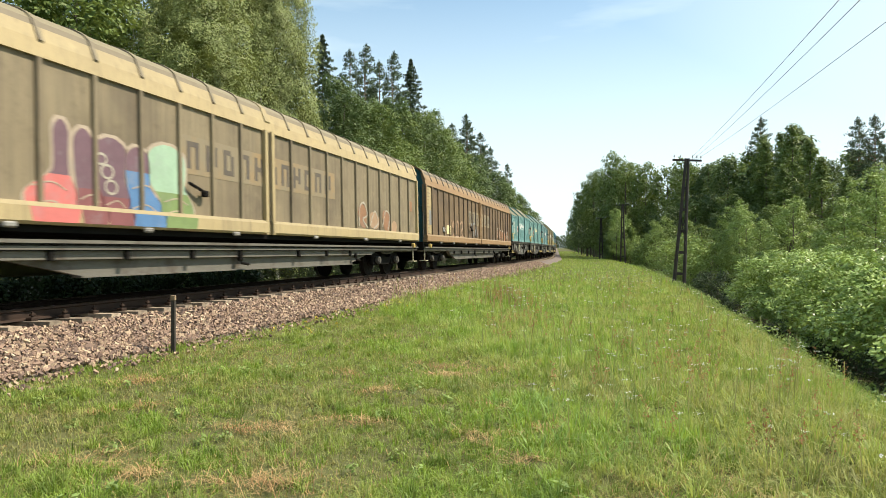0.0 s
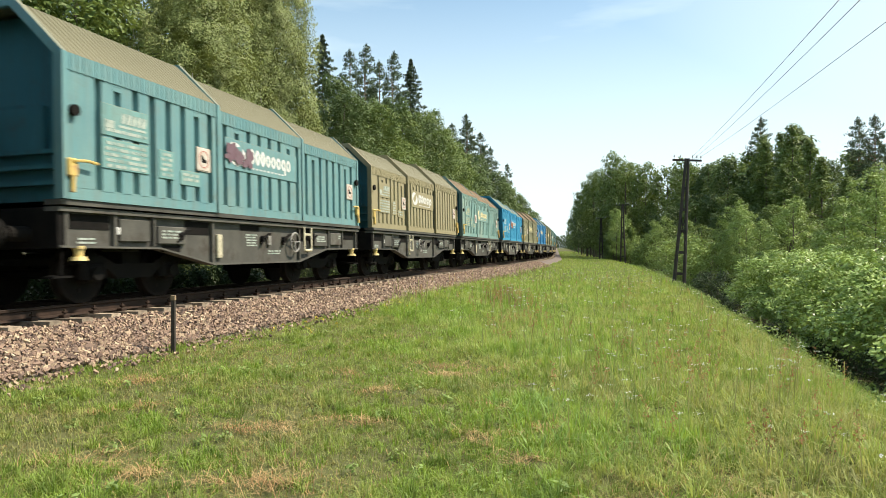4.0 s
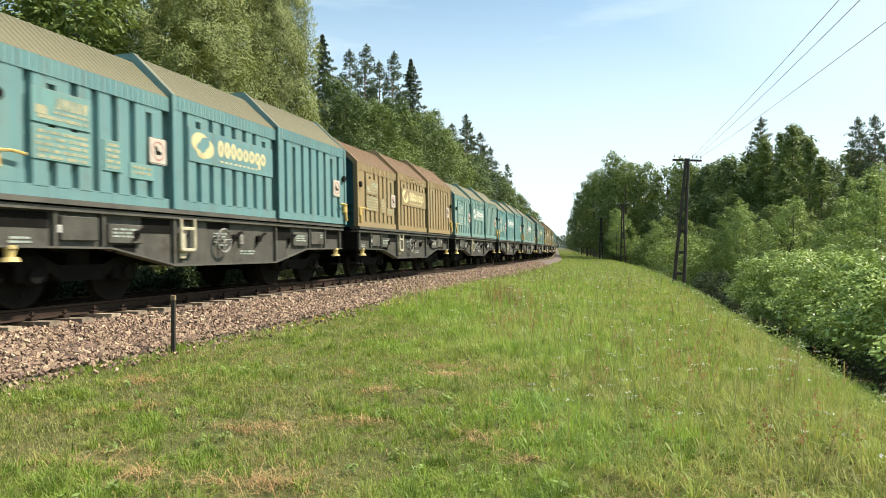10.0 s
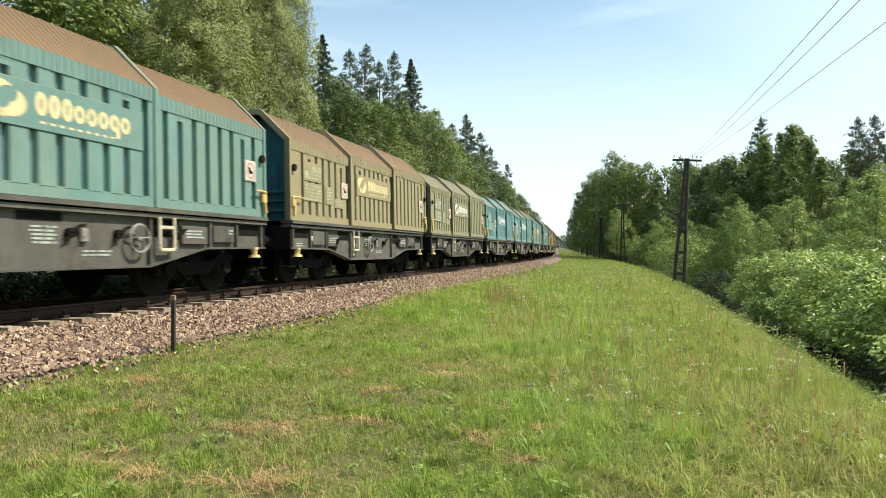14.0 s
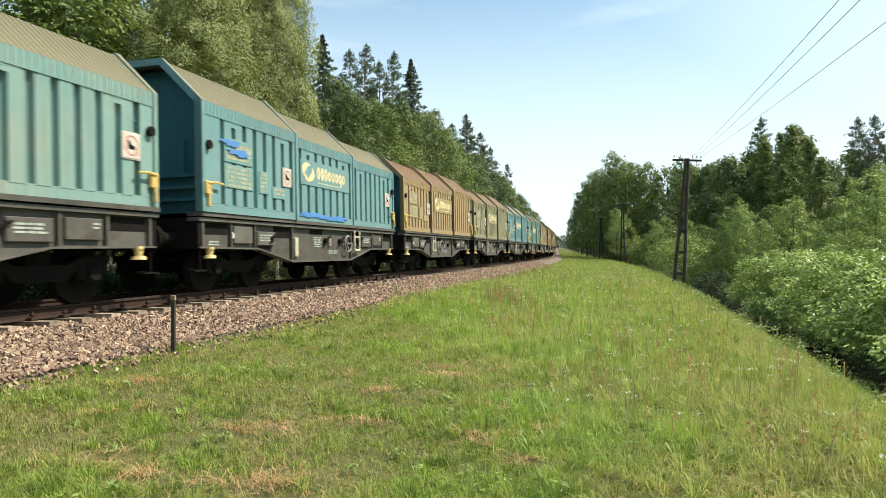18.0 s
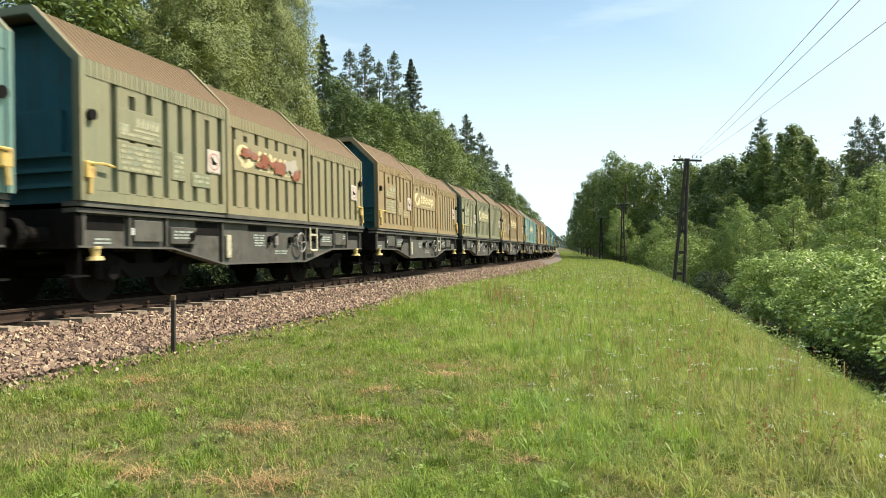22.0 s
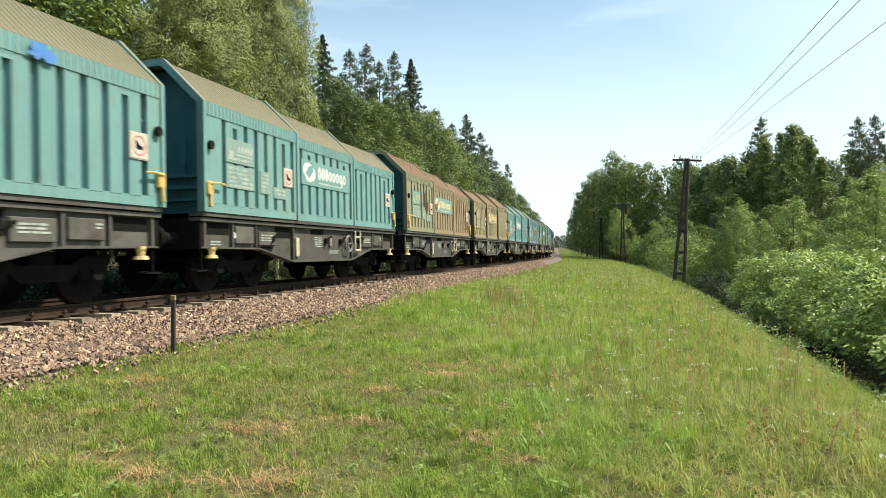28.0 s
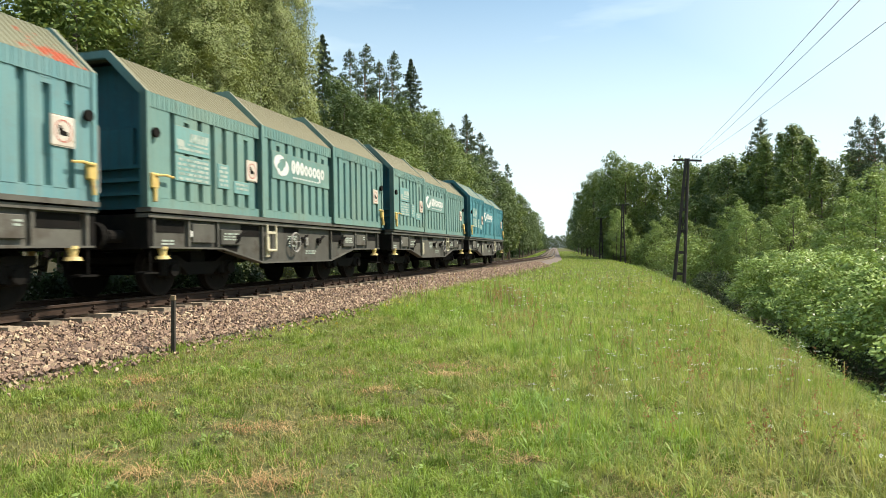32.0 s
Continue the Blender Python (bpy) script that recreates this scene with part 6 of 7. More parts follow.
def build_woods():
    build_masters()
    rng = np.random.default_rng(77)
    for kind, s, lat, h in LEFT_EDGE:
        plant(kind, s, lat, h, rng, "trees of the wood")
    for kind, s, lat, h in RIGHT_EDGE:
        plant(kind, s, lat, h, rng, "bushes of the hollow" if kind == "U" else "trees of the wood")
    # the wood behind its edge
    for row, lat in enumerate((-17.5, -22, -28)):
        for s in np.arange(12, 150, 7.0 + row * 1.5):
            plant("N" if row == 0 else "Q", float(s + rng.uniform(-2, 2)), float(lat + rng.uniform(-1.8, 1.8)), float(rng.uniform(12, 15.5)), rng, "trees of the wood")
    for s in np.concatenate([np.arange(13, 30, 5.5), np.arange(30, 110, 5.0)]):
        plant("U", float(s + rng.uniform(-1.5, 1.5)), float(-9.5 + rng.uniform(-1, 0.8)), float(rng.uniform(2.0, 3.6)), rng, "bushes at the wood's edge")
    for row, lat in enumerate((31, 38)):
        for s in np.arange(88, 150, 8.0):
            plant("QQP"[int(rng.integers(3))], float(s + rng.uniform(-2, 2)), float(lat + rng.uniform(-2, 2)), float(rng.uniform(11, 14.5)), rng, "trees of the wood")
    # woods far along the line and behind the camera, too many to count
    c, out = [], []
    spots = [(s + rng.uniform(-4, 4), sd * (b + rng.uniform(0, 14)), rng.uniform(13, 17)) for s in np.arange(165, 720, 5.0) for sd, b in ((-1, 8.5), (1, 13.0))]
    spots += [(722 + rng.uniform(0, 40), l, rng.uniform(11, 15)) for l in np.arange(-45, 45, 1.1)]
    spots += [(s, sd * (b + rng.uniform(0, 20)), rng.uniform(13, 17)) for s in np.arange(-160, 12, 6.0) for sd, b in ((-1, 12.0), (1, 34.0))]
    for s, lat, h in spots:
        p = on_line(float(s), float(lat), ground_z(float(s), float(lat)))
        for k in range(8):
            f = (k - 0.5) / 7
            ctr = np.array(p) + np.array([rng.normal(0, 1.1), rng.normal(0, 1.1), h * (0.12 + 0.8 * f)])
            r = 2.3 * math.sin(math.pi * (0.2 + 0.72 * f)) + 0.3
            d, q = in_ball(52, rng, 0.6)
            c.append(ctr + q * r)
            out.append(d + np.array([0, 0, 0.4]))
    me = raw_mesh("far_woods", leaf_quads(np.concatenate(c), np.concatenate(out), 0.75, 0.55, rng), None, M["far_leaf"])
    tagged(new("far_woods", me), "dense mixed green woods lining the railway far off", "woods", kind="stuff")


build_woods()


# ---- grass, weeds, stones ----
M["blade"] = leafy("grass_blades", (0.105, 0.20, 0.028), (0.38, 0.50, 0.10), (0.36, 0.37, 0.13), 0.34, 0.42, 0.9, mottle=(0.15, 0.25, 0.05))
M["short_blade"] = leafy("mown_grass_blades", (0.15, 0.205, 0.045), (0.34, 0.42, 0.11), (0.37, 0.34, 0.14), 0.3, 0.5, 1.1, mottle=(0.33, 0.27, 0.12))
M["tall_blade"] = leafy("tall_grass_blades", (0.135, 0.245, 0.035), (0.42, 0.56, 0.13), (0.44, 0.47, 0.17), 0.38, 0.42, 0.7, mottle=(0.22, 0.37, 0.07))
M["bank_blade"] = leafy("drying_grass_blades", (0.20, 0.27, 0.055), (0.50, 0.55, 0.17), (0.44, 0.41, 0.17), 0.34, 0.5, 0.8, mottle=(0.34, 0.34, 0.13))
M["wide_blade"] = leafy("broad_green_blades", (0.17, 0.29, 0.06), (0.36, 0.50, 0.17), (0.26, 0.39, 0.11), 0.3, 0.35, 2.0)
M["straw"] = leafy("dry_straw", (0.46, 0.31, 0.14), (0.64, 0.47, 0.24), (0.38, 0.22, 0.10), 0.15, 0.7, 2.0)
M["sorrel"] = leafy("sorrel_seed_heads", (0.42, 0.22, 0.10), (0.52, 0.32, 0.16), (0.40, 0.22, 0.11), 0.25)
M["stalk"] = leafy("grass_stalks", (0.28, 0.33, 0.11), (0.40, 0.41, 0.17), (0.36, 0.32, 0.14), 0.3)
M["petal"] = leafy("white_flowers", (0.75, 0.75, 0.70), (0.62, 0.63, 0.55), (0.7, 0.7, 0.62), 0.2)
M["yellow_petal"] = leafy("yellow_flowers", (0.75, 0.60, 0.04), (0.68, 0.55, 0.05), (0.7, 0.5, 0.04), 0.2)


def wedge(n, rng, d0, d1, power, half=0.66):
    """Places on the ground in front of the camera, thicker near it."""
    u = rng.uniform(0, 1, n)
    e = 2 - power
    d = (d0 ** e + u * (d1 ** e - d0 ** e)) ** (1 / e)
    a = rng.uniform(-half, half, n)
    x, y = d * np.sin(a), d * np.cos(a)
    s, lat = beside(x, y)
    return x, y, s, lat, d


def tallness(x, y):
    """0 on the mown strip by the track, 1 in the meadow at the bank."""
    edge = 0.75 - (y - 4.6) * 0.244
    return np.clip((x - edge + 0.5 * np.sin(1.3 * y) + 0.3 * np.sin(3.1 * x + y)) / 1.6, 0, 1)


def blades(x, y, z, h, w, rng, lean, bent=True, a=None):
    """Curved tapering blades, two quads of which the upper ends in a point."""
    n = len(x)
    if a is None:
        a = rng.uniform(0, 2 * math.pi, n)
    out = np.stack([np.cos(a), np.sin(a), np.zeros(n)], 1)
    side = np.stack([-np.sin(a), np.cos(a), np.zeros(n)], 1)
    tilt = np.abs(rng.normal(0, lean, n)) + 0.08
    root = np.stack([x, y, z - 0.01], 1)
    up = np.array([0, 0, 1.0])
    if bent:
        mid = root + (h * 0.55)[:, None] * up + (h * tilt * 0.35)[:, None] * out
        tip = root + (h * np.cos(np.minimum(tilt, 1.2)))[:, None] * up + (h * tilt)[:, None] * out
        ws = (w / 2)[:, None] * side
        q1 = np.stack([root - ws, root + ws, mid + ws * 0.75, mid - ws * 0.75], 1)
        q2 = np.stack([mid - ws * 0.75, mid + ws * 0.75, tip + ws * 0.08, tip - ws * 0.08], 1)
        return np.concatenate([q1, q2], 1).reshape(-1, 3)
    tip = root + (h * np.cos(np.minimum(tilt, 1.2)))[:, None] * up + (h * tilt)[:, None] * out
    ws = (w / 2)[:, None] * side
    return np.stack([root - ws, root + ws, tip + ws * 0.12, tip - ws * 0.12], 1).reshape(-1, 3)


def clumpy(x, y):
    return 0.55 + 0.45 * np.sin(2.1 * x + 0.7 * np.sin(1.7 * y)) * np.sin(1.9 * y + 0.9 * np.sin(2.3 * x))


# places where dry cut grass lies: x, y, size
DRY_SPOTS = [(-1.15, 8.5, 0.3), (-1.5, 6.0, 0.34), (-1.3, 4.55, 0.28), (0.67, 5.05, 0.22), (0.65, 6.7, 0.36), (-2.1, 4.65, 0.34), (-0.6, 7.4, 0.3), (0.7, 9.0, 0.5), (-0.2, 9.3, 0.4), (-2.9, 6.4, 0.3), (0.9, 5.9, 0.25), (-0.7, 6.2, 0.3), (0.1, 8.5, 0.35), (-2.6, 5.1, 0.3), (0.35, 5.7, 0.25), (-3.4, 7.6, 0.35)]


def dryness(x, y):
    """1 in the middle of a dry spot, 0 outside."""
    out = np.zeros(len(x))
    for cx, cy, r in DRY_SPOTS:
        out = np.maximum(out, np.exp(-(((x - cx) / (r * 0.9)) ** 2 + ((y - cy) / (r * 0.6)) ** 2)))
    return out


def tufts(x, y, per, spread, h, w, rng, lean):
    """Tufts of blades that arch outwards from their middles; x, y, h, w: one value for each tuft."""
    n = len(x)
    a = rng.uniform(0, 2 * math.pi, (n, per))
    r = spread[:, None] * np.sqrt(rng.uniform(0, 1, (n, per)))
    bx, by = (x[:, None] + r * np.cos(a)).ravel(), (y[:, None] + r * np.sin(a)).ravel()
    bh, bw = (h[:, None] * rng.uniform(0.45, 1.1, (n, per))).ravel(), (w[:, None] * rng.uniform(0.7, 1.2, (n, per))).ravel()
    s, lat = beside(bx, by)
    return blades(bx, by, land(s, lat, bx, by), bh, bw, rng, lean, True, a.ravel() + rng.normal(0, 0.5, n * per))


def build_grass():
    rng = np.random.default_rng(5)
    # mown strip: a thin short carpet, brown thatch showing through
    x, y, s, lat, d = wedge(200000, rng, 3.3, 17, 1.35)
    gap = np.sin(9.0 * x + 3 * np.sin(6.1 * y)) * np.sin(8.3 * y + 3 * np.sin(7.0 * x))
    ok = (rng.uniform(0, 1, len(x)) < (0.75 + 0.6 * gap) * (1 - 0.55 * dryness(x, y))) & (lat > 2.36 + 0.10 * np.sin(3 * s) + 0.08 * np.sin(7.3 * s) + 0.55 * rng.uniform(0, 1, len(s)) ** 2) & (lat < 14.5)
    x, y, s, lat, d = (v[ok] for v in (x, y, s, lat, d))
    h = rng.uniform(0.03, 0.095, len(x)) * (0.7 + 0.5 * clumpy(x, y))
    me = raw_mesh("lawn", blades(x, y, land(s, lat, x, y), h, 0.005 + 0.0003 * d, rng, 0.9), None, M["short_blade"])
    tagged(new("lawn_grass", me), "short mown grass with brown thatch between", "grass", kind="stuff")
    # tufts that stand out of it
    x, y, s, lat, d = wedge(12500, rng, 3.3, 20, 1.3)
    patch = np.sin(2.1 * x + 1.3 * np.sin(1.9 * y)) * np.sin(1.7 * y + 1.1 * np.sin(2.3 * x)) + 0.5 * np.sin(5.3 * x + y) * np.sin(4.7 * y - x)
    ok = (lat > 2.55) & (lat < 12) & (tallness(x, y) < 0.85) & (rng.uniform(0, 1, len(x)) < 0.55 + 0.5 * patch) & (dryness(x, y) < 0.45)
    x, y, d, patch = (v[ok] for v in (x, y, d, patch))
    n = len(x)
    me = raw_mesh("tufts", tufts(x, y, 24, rng.uniform(0.02, 0.07, n), rng.uniform(0.06, 0.13, n) * (1 + 0.5 * np.clip(patch, 0, 1)), 0.006 + 0.0004 * d, rng, 0.95), None, M["blade"])
    tagged(new("grass_tufts", me), "uneven tufts of sunlit green grass", "grass", kind="stuff")
    # meadow tufts on the bank: green, and drying towards its edge
    x, y, s, lat, d = wedge(13500, rng, 3.8, 34, 1.25)
    t = tallness(x, y)
    ok = (lat > 2.6) & (lat < 13) & (t > 0.35)
    x, y, s, lat, d, t = (v[ok] for v in (x, y, s, lat, d, t))
    dry = rng.uniform(0, 1, len(x)) < np.clip((lat - 7.6 + 0.8 * np.sin(1.3 * s)) / 3.0, 0.04, 0.85)
    for name, pick, key, label in (("meadow_tufts", ~dry, "tall_blade", "tall arching tufts of green meadow grass"), ("drying_tufts", dry, "bank_blade", "yellowing tufts of tall grass on the bank")):
        n = int(pick.sum())
        me = raw_mesh(name, tufts(x[pick], y[pick], 22, rng.uniform(0.04, 0.11, n), rng.uniform(0.12, 0.30, n) * (0.4 + 0.6 * t[pick]), 0.0062 + 0.0005 * d[pick], rng, 0.95), None, M[key])
        tagged(new(name, me), label, "grass", kind="stuff")
    # broad-bladed clumps at the edge of the mown strip
    x, y = rng.normal(1.5, 0.45, 26), rng.normal(5.9, 0.8, 26)
    me = raw_mesh("broad", tufts(x, y, 12, rng.uniform(0.03, 0.08, 26), rng.uniform(0.16, 0.28, 26), np.full(26, 0.012), rng, 1.1), None, M["wide_blade"])
    tagged(new("broad_grass", me), "clumps of broad pale green blades", "grass", kind="stuff")
    # meadow and far grass
    x, y, s, lat, d = wedge(330000, rng, 8, 320, 1.75)
    ok = (lat > 2.5) & (lat < 14.5) & (s < 330)
    x, y, s, lat, d = (v[ok] for v in (x, y, s, lat, d))
    t = tallness(x, y)
    lump = 0.5 + 0.5 * np.sin(1.7 * x + 1.3 * np.sin(1.1 * y)) * np.sin(0.9 * y + 1.5 * np.sin(1.3 * x)) + 0.3 * np.sin(4.1 * x + 2.0 * y) * np.sin(3.3 * y)
    h = 0.06 * (1 - t) + t * rng.uniform(0.06, 0.34, len(x)) * (0.55 + 0.6 * np.clip(lump, 0, 1)) + 0.03 * rng.uniform(0, 1, len(x))
    w = 0.004 + 0.0007 * d
    me = raw_mesh("meadow", blades(x, y, land(s, lat, x, y), h, w, rng, 0.8, False), None, M["tall_blade"])
    tagged(new("meadow_grass", me), "tall sunlit meadow grass on the bank", "grass", kind="stuff")
    # the same meadow behind and beside the camera
    n = 120000
    s, lat = rng.uniform(-30, 12, n), rng.uniform(2.5, 14.5, n)
    cx, hd = np.interp(s, LINE_S, LINE_XY[:, 0]), np.interp(s, LINE_S, LINE_H)
    x, y = cx + lat * np.cos(hd), np.interp(s, LINE_S, LINE_XY[:, 1]) - lat * np.sin(hd)
    ok = (np.abs(x) > 0.78 * y) | (y < 2.6)
    x, y, s, lat = x[ok], y[ok], s[ok], lat[ok]
    t = tallness(x, np.maximum(y, 0.0))
    h = 0.06 * (1 - t) + t * rng.uniform(0.06, 0.32, len(x)) + 0.03 * rng.uniform(0, 1, len(x))
    h = np.where(x * x + y * y < 2.2, 0.05, h)
    me = raw_mesh("shoulder", blades(x, y, land(s, lat, x, y), h, np.full(len(x), 0.012), rng, 0.7, False), None, M["tall_blade"])
    tagged(new("shoulder_grass", me), "green grass of the shoulder beside the line", "grass", kind="stuff")
    # grass on the far side of the track
    n = 16000
    s = 24 + 300 * rng.uniform(0, 1, n) ** 2.0
    lat = -rng.uniform(3.2, 5.2, n)
    pts = np.array([on_line(float(a), float(b)) for a, b in zip(s, lat)])
    x, y = pts[:, 0], pts[:, 1]
    me = raw_mesh("verge", blades(x, y, land(s, lat, x, y), rng.uniform(0.15, 0.5, n), 0.02 + 0.0012 * y, rng, 0.4, False), None, M["tall_blade"])
    tagged(new("verge_grass", me), "rank grass and weeds before the wood", "grass", kind="stuff")
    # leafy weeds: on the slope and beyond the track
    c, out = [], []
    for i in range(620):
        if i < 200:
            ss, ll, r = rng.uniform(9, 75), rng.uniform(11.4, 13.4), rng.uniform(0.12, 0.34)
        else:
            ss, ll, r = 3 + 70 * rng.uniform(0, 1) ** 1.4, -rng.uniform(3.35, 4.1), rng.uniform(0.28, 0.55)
        # beyond the track: the brighter leaf tone stands for sunlit foliage
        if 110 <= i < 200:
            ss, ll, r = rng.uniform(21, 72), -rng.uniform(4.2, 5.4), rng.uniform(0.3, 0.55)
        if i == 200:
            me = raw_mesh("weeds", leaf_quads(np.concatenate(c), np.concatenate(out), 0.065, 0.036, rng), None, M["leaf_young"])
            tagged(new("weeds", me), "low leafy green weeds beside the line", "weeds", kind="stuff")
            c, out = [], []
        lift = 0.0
        # added raised clumps whose dark leaves stand for the shade seen under the wagons
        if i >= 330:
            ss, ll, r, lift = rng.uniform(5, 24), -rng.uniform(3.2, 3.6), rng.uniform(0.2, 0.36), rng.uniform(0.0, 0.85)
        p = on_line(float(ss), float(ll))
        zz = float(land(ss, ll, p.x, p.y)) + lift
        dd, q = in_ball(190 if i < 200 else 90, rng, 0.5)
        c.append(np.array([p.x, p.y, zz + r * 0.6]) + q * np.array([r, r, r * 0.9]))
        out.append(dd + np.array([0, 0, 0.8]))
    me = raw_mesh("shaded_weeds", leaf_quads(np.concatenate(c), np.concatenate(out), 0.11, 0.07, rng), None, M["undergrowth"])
    tagged(new("shaded_weeds", me), "leafy undergrowth beyond the track, coloured dark for shade", "weeds", kind="stuff")
    # small leafy plants in the mown grass
    c, out = [], []
    x, y, s, lat, d = wedge(150, rng, 3.6, 16, 1.2)
    ok = (lat > 2.45) & (tallness(x, y) < 0.75)
    for px, py, ps, pl in zip(x[ok], y[ok], s[ok], lat[ok]):
        r = float(rng.uniform(0.035, 0.10))
        dd, q = in_ball(26, rng, 0.4)
        c.append(np.array([px, py, float(land(ps, pl, px, py)) + 0.05]) + q * np.array([r, r, 0.05]))
        out.append(dd * 0.5 + np.array([0, 0, 1.0]))
    me = raw_mesh("herbs", leaf_quads(np.concatenate(c), np.concatenate(out), 0.05, 0.024, rng, 0.4), None, M["leaf_young"])
    tagged(new("herbs", me), "small leafy herbs in the mown grass", "weeds", kind="stuff")
    # dry cut straw lying in patches
    vs = []
    for cx, cy, r in [(cx + rng.normal(0, r * 0.5), cy + rng.normal(0, r * 0.35), r * rng.uniform(0.12, 0.5)) for cx, cy, r in DRY_SPOTS for _ in range(4)]:
        n = int(430 * r)
        x, y = cx + rng.normal(0, r * 0.7, n), cy + rng.normal(0, r * 0.45, n)
        s, lat = beside(x, y)
        vs.append(blades(x, y, land(s, lat, x, y) + rng.uniform(0.01, 0.06, n), rng.uniform(0.02, 0.07, n), np.full(n, 0.006), rng, 3.2))
    x, y, s, lat, d = wedge(24000, rng, 3.4, 20, 1.3)
    keep = (lat > 2.6) & (tallness(x, y) < 0.8) & (rng.uniform(0, 1, len(x)) < 0.25 + 0.75 * (np.sin(1.1 * x + 2.0) * np.sin(0.8 * y + x) > 0.1))
    x, y, s, lat = x[keep], y[keep], s[keep], lat[keep]
    n = len(x)
    vs.append(blades(x, y, land(s, lat, x, y) + rng.uniform(0.0, 0.05, n), rng.uniform(0.03, 0.10, n), np.full(n, 0.0045), rng, 1.8))
    me = raw_mesh("straw", np.concatenate(vs), None, M["straw"])
    tagged(new("cut_straw", me), "dry yellow cut straw lying on the lawn", "straw", kind="stuff")
    # tall stalks: seed heads, sorrel, white and yellow flowers
    st, sor, fl, yl = [], [], [], []
    for i in range(1650):
        x, y, s, lat, d = (float(v[0]) for v in wedge(1, rng, 5.0, 45, 1.3))
        if i >= 1530:      # a thick stand of sorrel
            x, y = float(rng.normal(1.7, 0.55)), float(rng.normal(19, 2.2))
            s, lat = (float(v) for v in beside(x, y))
            d = y
        t = float(tallness(np.array([x]), np.array([y]))[0])
        if (t < 0.55 and i < 1530) or lat > 11.6:
            continue
        z = float(land(s, lat, x, y))
        hh = rng.uniform(0.28, 0.6)
        top = np.array([x + rng.normal(0, 0.05), y + rng.normal(0, 0.05), z + hh])
        wd = 0.0025 + 0.0004 * d
        a = rng.uniform(0, 3.14)
        sv = wd * np.array([math.cos(a), math.sin(a), 0])
        st += [np.array([x, y, z]) - sv, np.array([x, y, z]) + sv, top + sv * 0.6, top - sv * 0.6]
        kind = rng.uniform() * (0.3 if i >= 1530 else 1.0)
        if kind < 0.17:
            m = 34
            f = rng.uniform(0.5, 1.0, m)
            base = np.array([x, y, z])
            cc = base + (top - base) * f[:, None] + rng.normal(0, 0.012 + 0.02 * (1 - f[:, None]), (m, 3))
            sor.append(leaf_quads(cc, rng.normal(size=(m, 3)), 0.022 + 0.0006 * d, 0.014, rng))
        elif kind < 0.55 + 0.40 * (lat > 8.0):
            m = 12
            cc = top + rng.normal(0, 1, (m, 3)) * np.array([0.02, 0.02, 0.004])
            fl.append(leaf_quads(cc, np.tile([0, 0, 1.0], (m, 1)), 0.013 + 0.0005 * d, 0.010 + 0.0004 * d, rng, 0.3))
        else:
            m = 12
            f = rng.uniform(0.75, 1.0, m)
            base = np.array([x, y, z])
            cc = base + (top - base) * f[:, None] + rng.normal(0, 0.01, (m, 3))
            st += list(leaf_quads(cc, rng.normal(size=(m, 3)), 0.03, 0.008 + 0.0003 * d, rng))
    for i in range(34):
        cx, cy = ((1.9, 7.8), (2.45, 7.2), (2.3, 6.2), (0.9, 9.9), (3.4, 6.6), (1.7, 11.5))[i % 6]
        x, y = cx + float(rng.normal(0, 0.16)), cy + float(rng.normal(0, 0.25))
        sv, lv = (float(v) for v in beside(np.array(x), np.array(y)))
        base = np.array([x, y, float(land(sv, lv, x, y))])
        top = base + np.array([rng.normal(0, 0.08), rng.normal(0, 0.08), rng.uniform(0.5, 0.85)])
        w = np.array([0.003, 0.0015, 0])
        st += [base - w, base + w, top + w * 0.6, top - w * 0.6]
        f = rng.uniform(0.55, 1.0, 26)
        sor.append(leaf_quads(base + (top - base) * f[:, None] + rng.normal(0, 0.012, (26, 3)), rng.normal(size=(26, 3)), 0.022, 0.012, rng))
    for i in range(26):
        s, lat = float(rng.uniform(13, 24)), float(rng.uniform(3.0, 3.9))
        p = on_line(s, lat)
        cc = np.array([p.x, p.y, float(land(s, lat, p.x, p.y)) + rng.uniform(0.1, 0.22)]) + rng.normal(0, 0.02, (6, 3))
        yl.append(leaf_quads(cc, np.tile([0, 0, 1.0], (6, 1)), 0.03, 0.025, rng, 0.5))
    for name, vv, mm, label, cat in (("stalks", np.array(st), "stalk", "thin dry grass stalks with seed heads", "grass"), ("sorrel", np.concatenate(sor), "sorrel", "rust-red sorrel spikes in the meadow", "wildflower"), ("yarrow", np.concatenate(fl), "petal", "small flat white flower heads in the meadow", "wildflower"), ("buttercups", np.concatenate(yl), "yellow_petal", "small yellow flowers beside the ballast", "wildflower")):
        tagged(new(name, raw_mesh(name, vv, None, M[mm])), label, cat, kind="stuff")


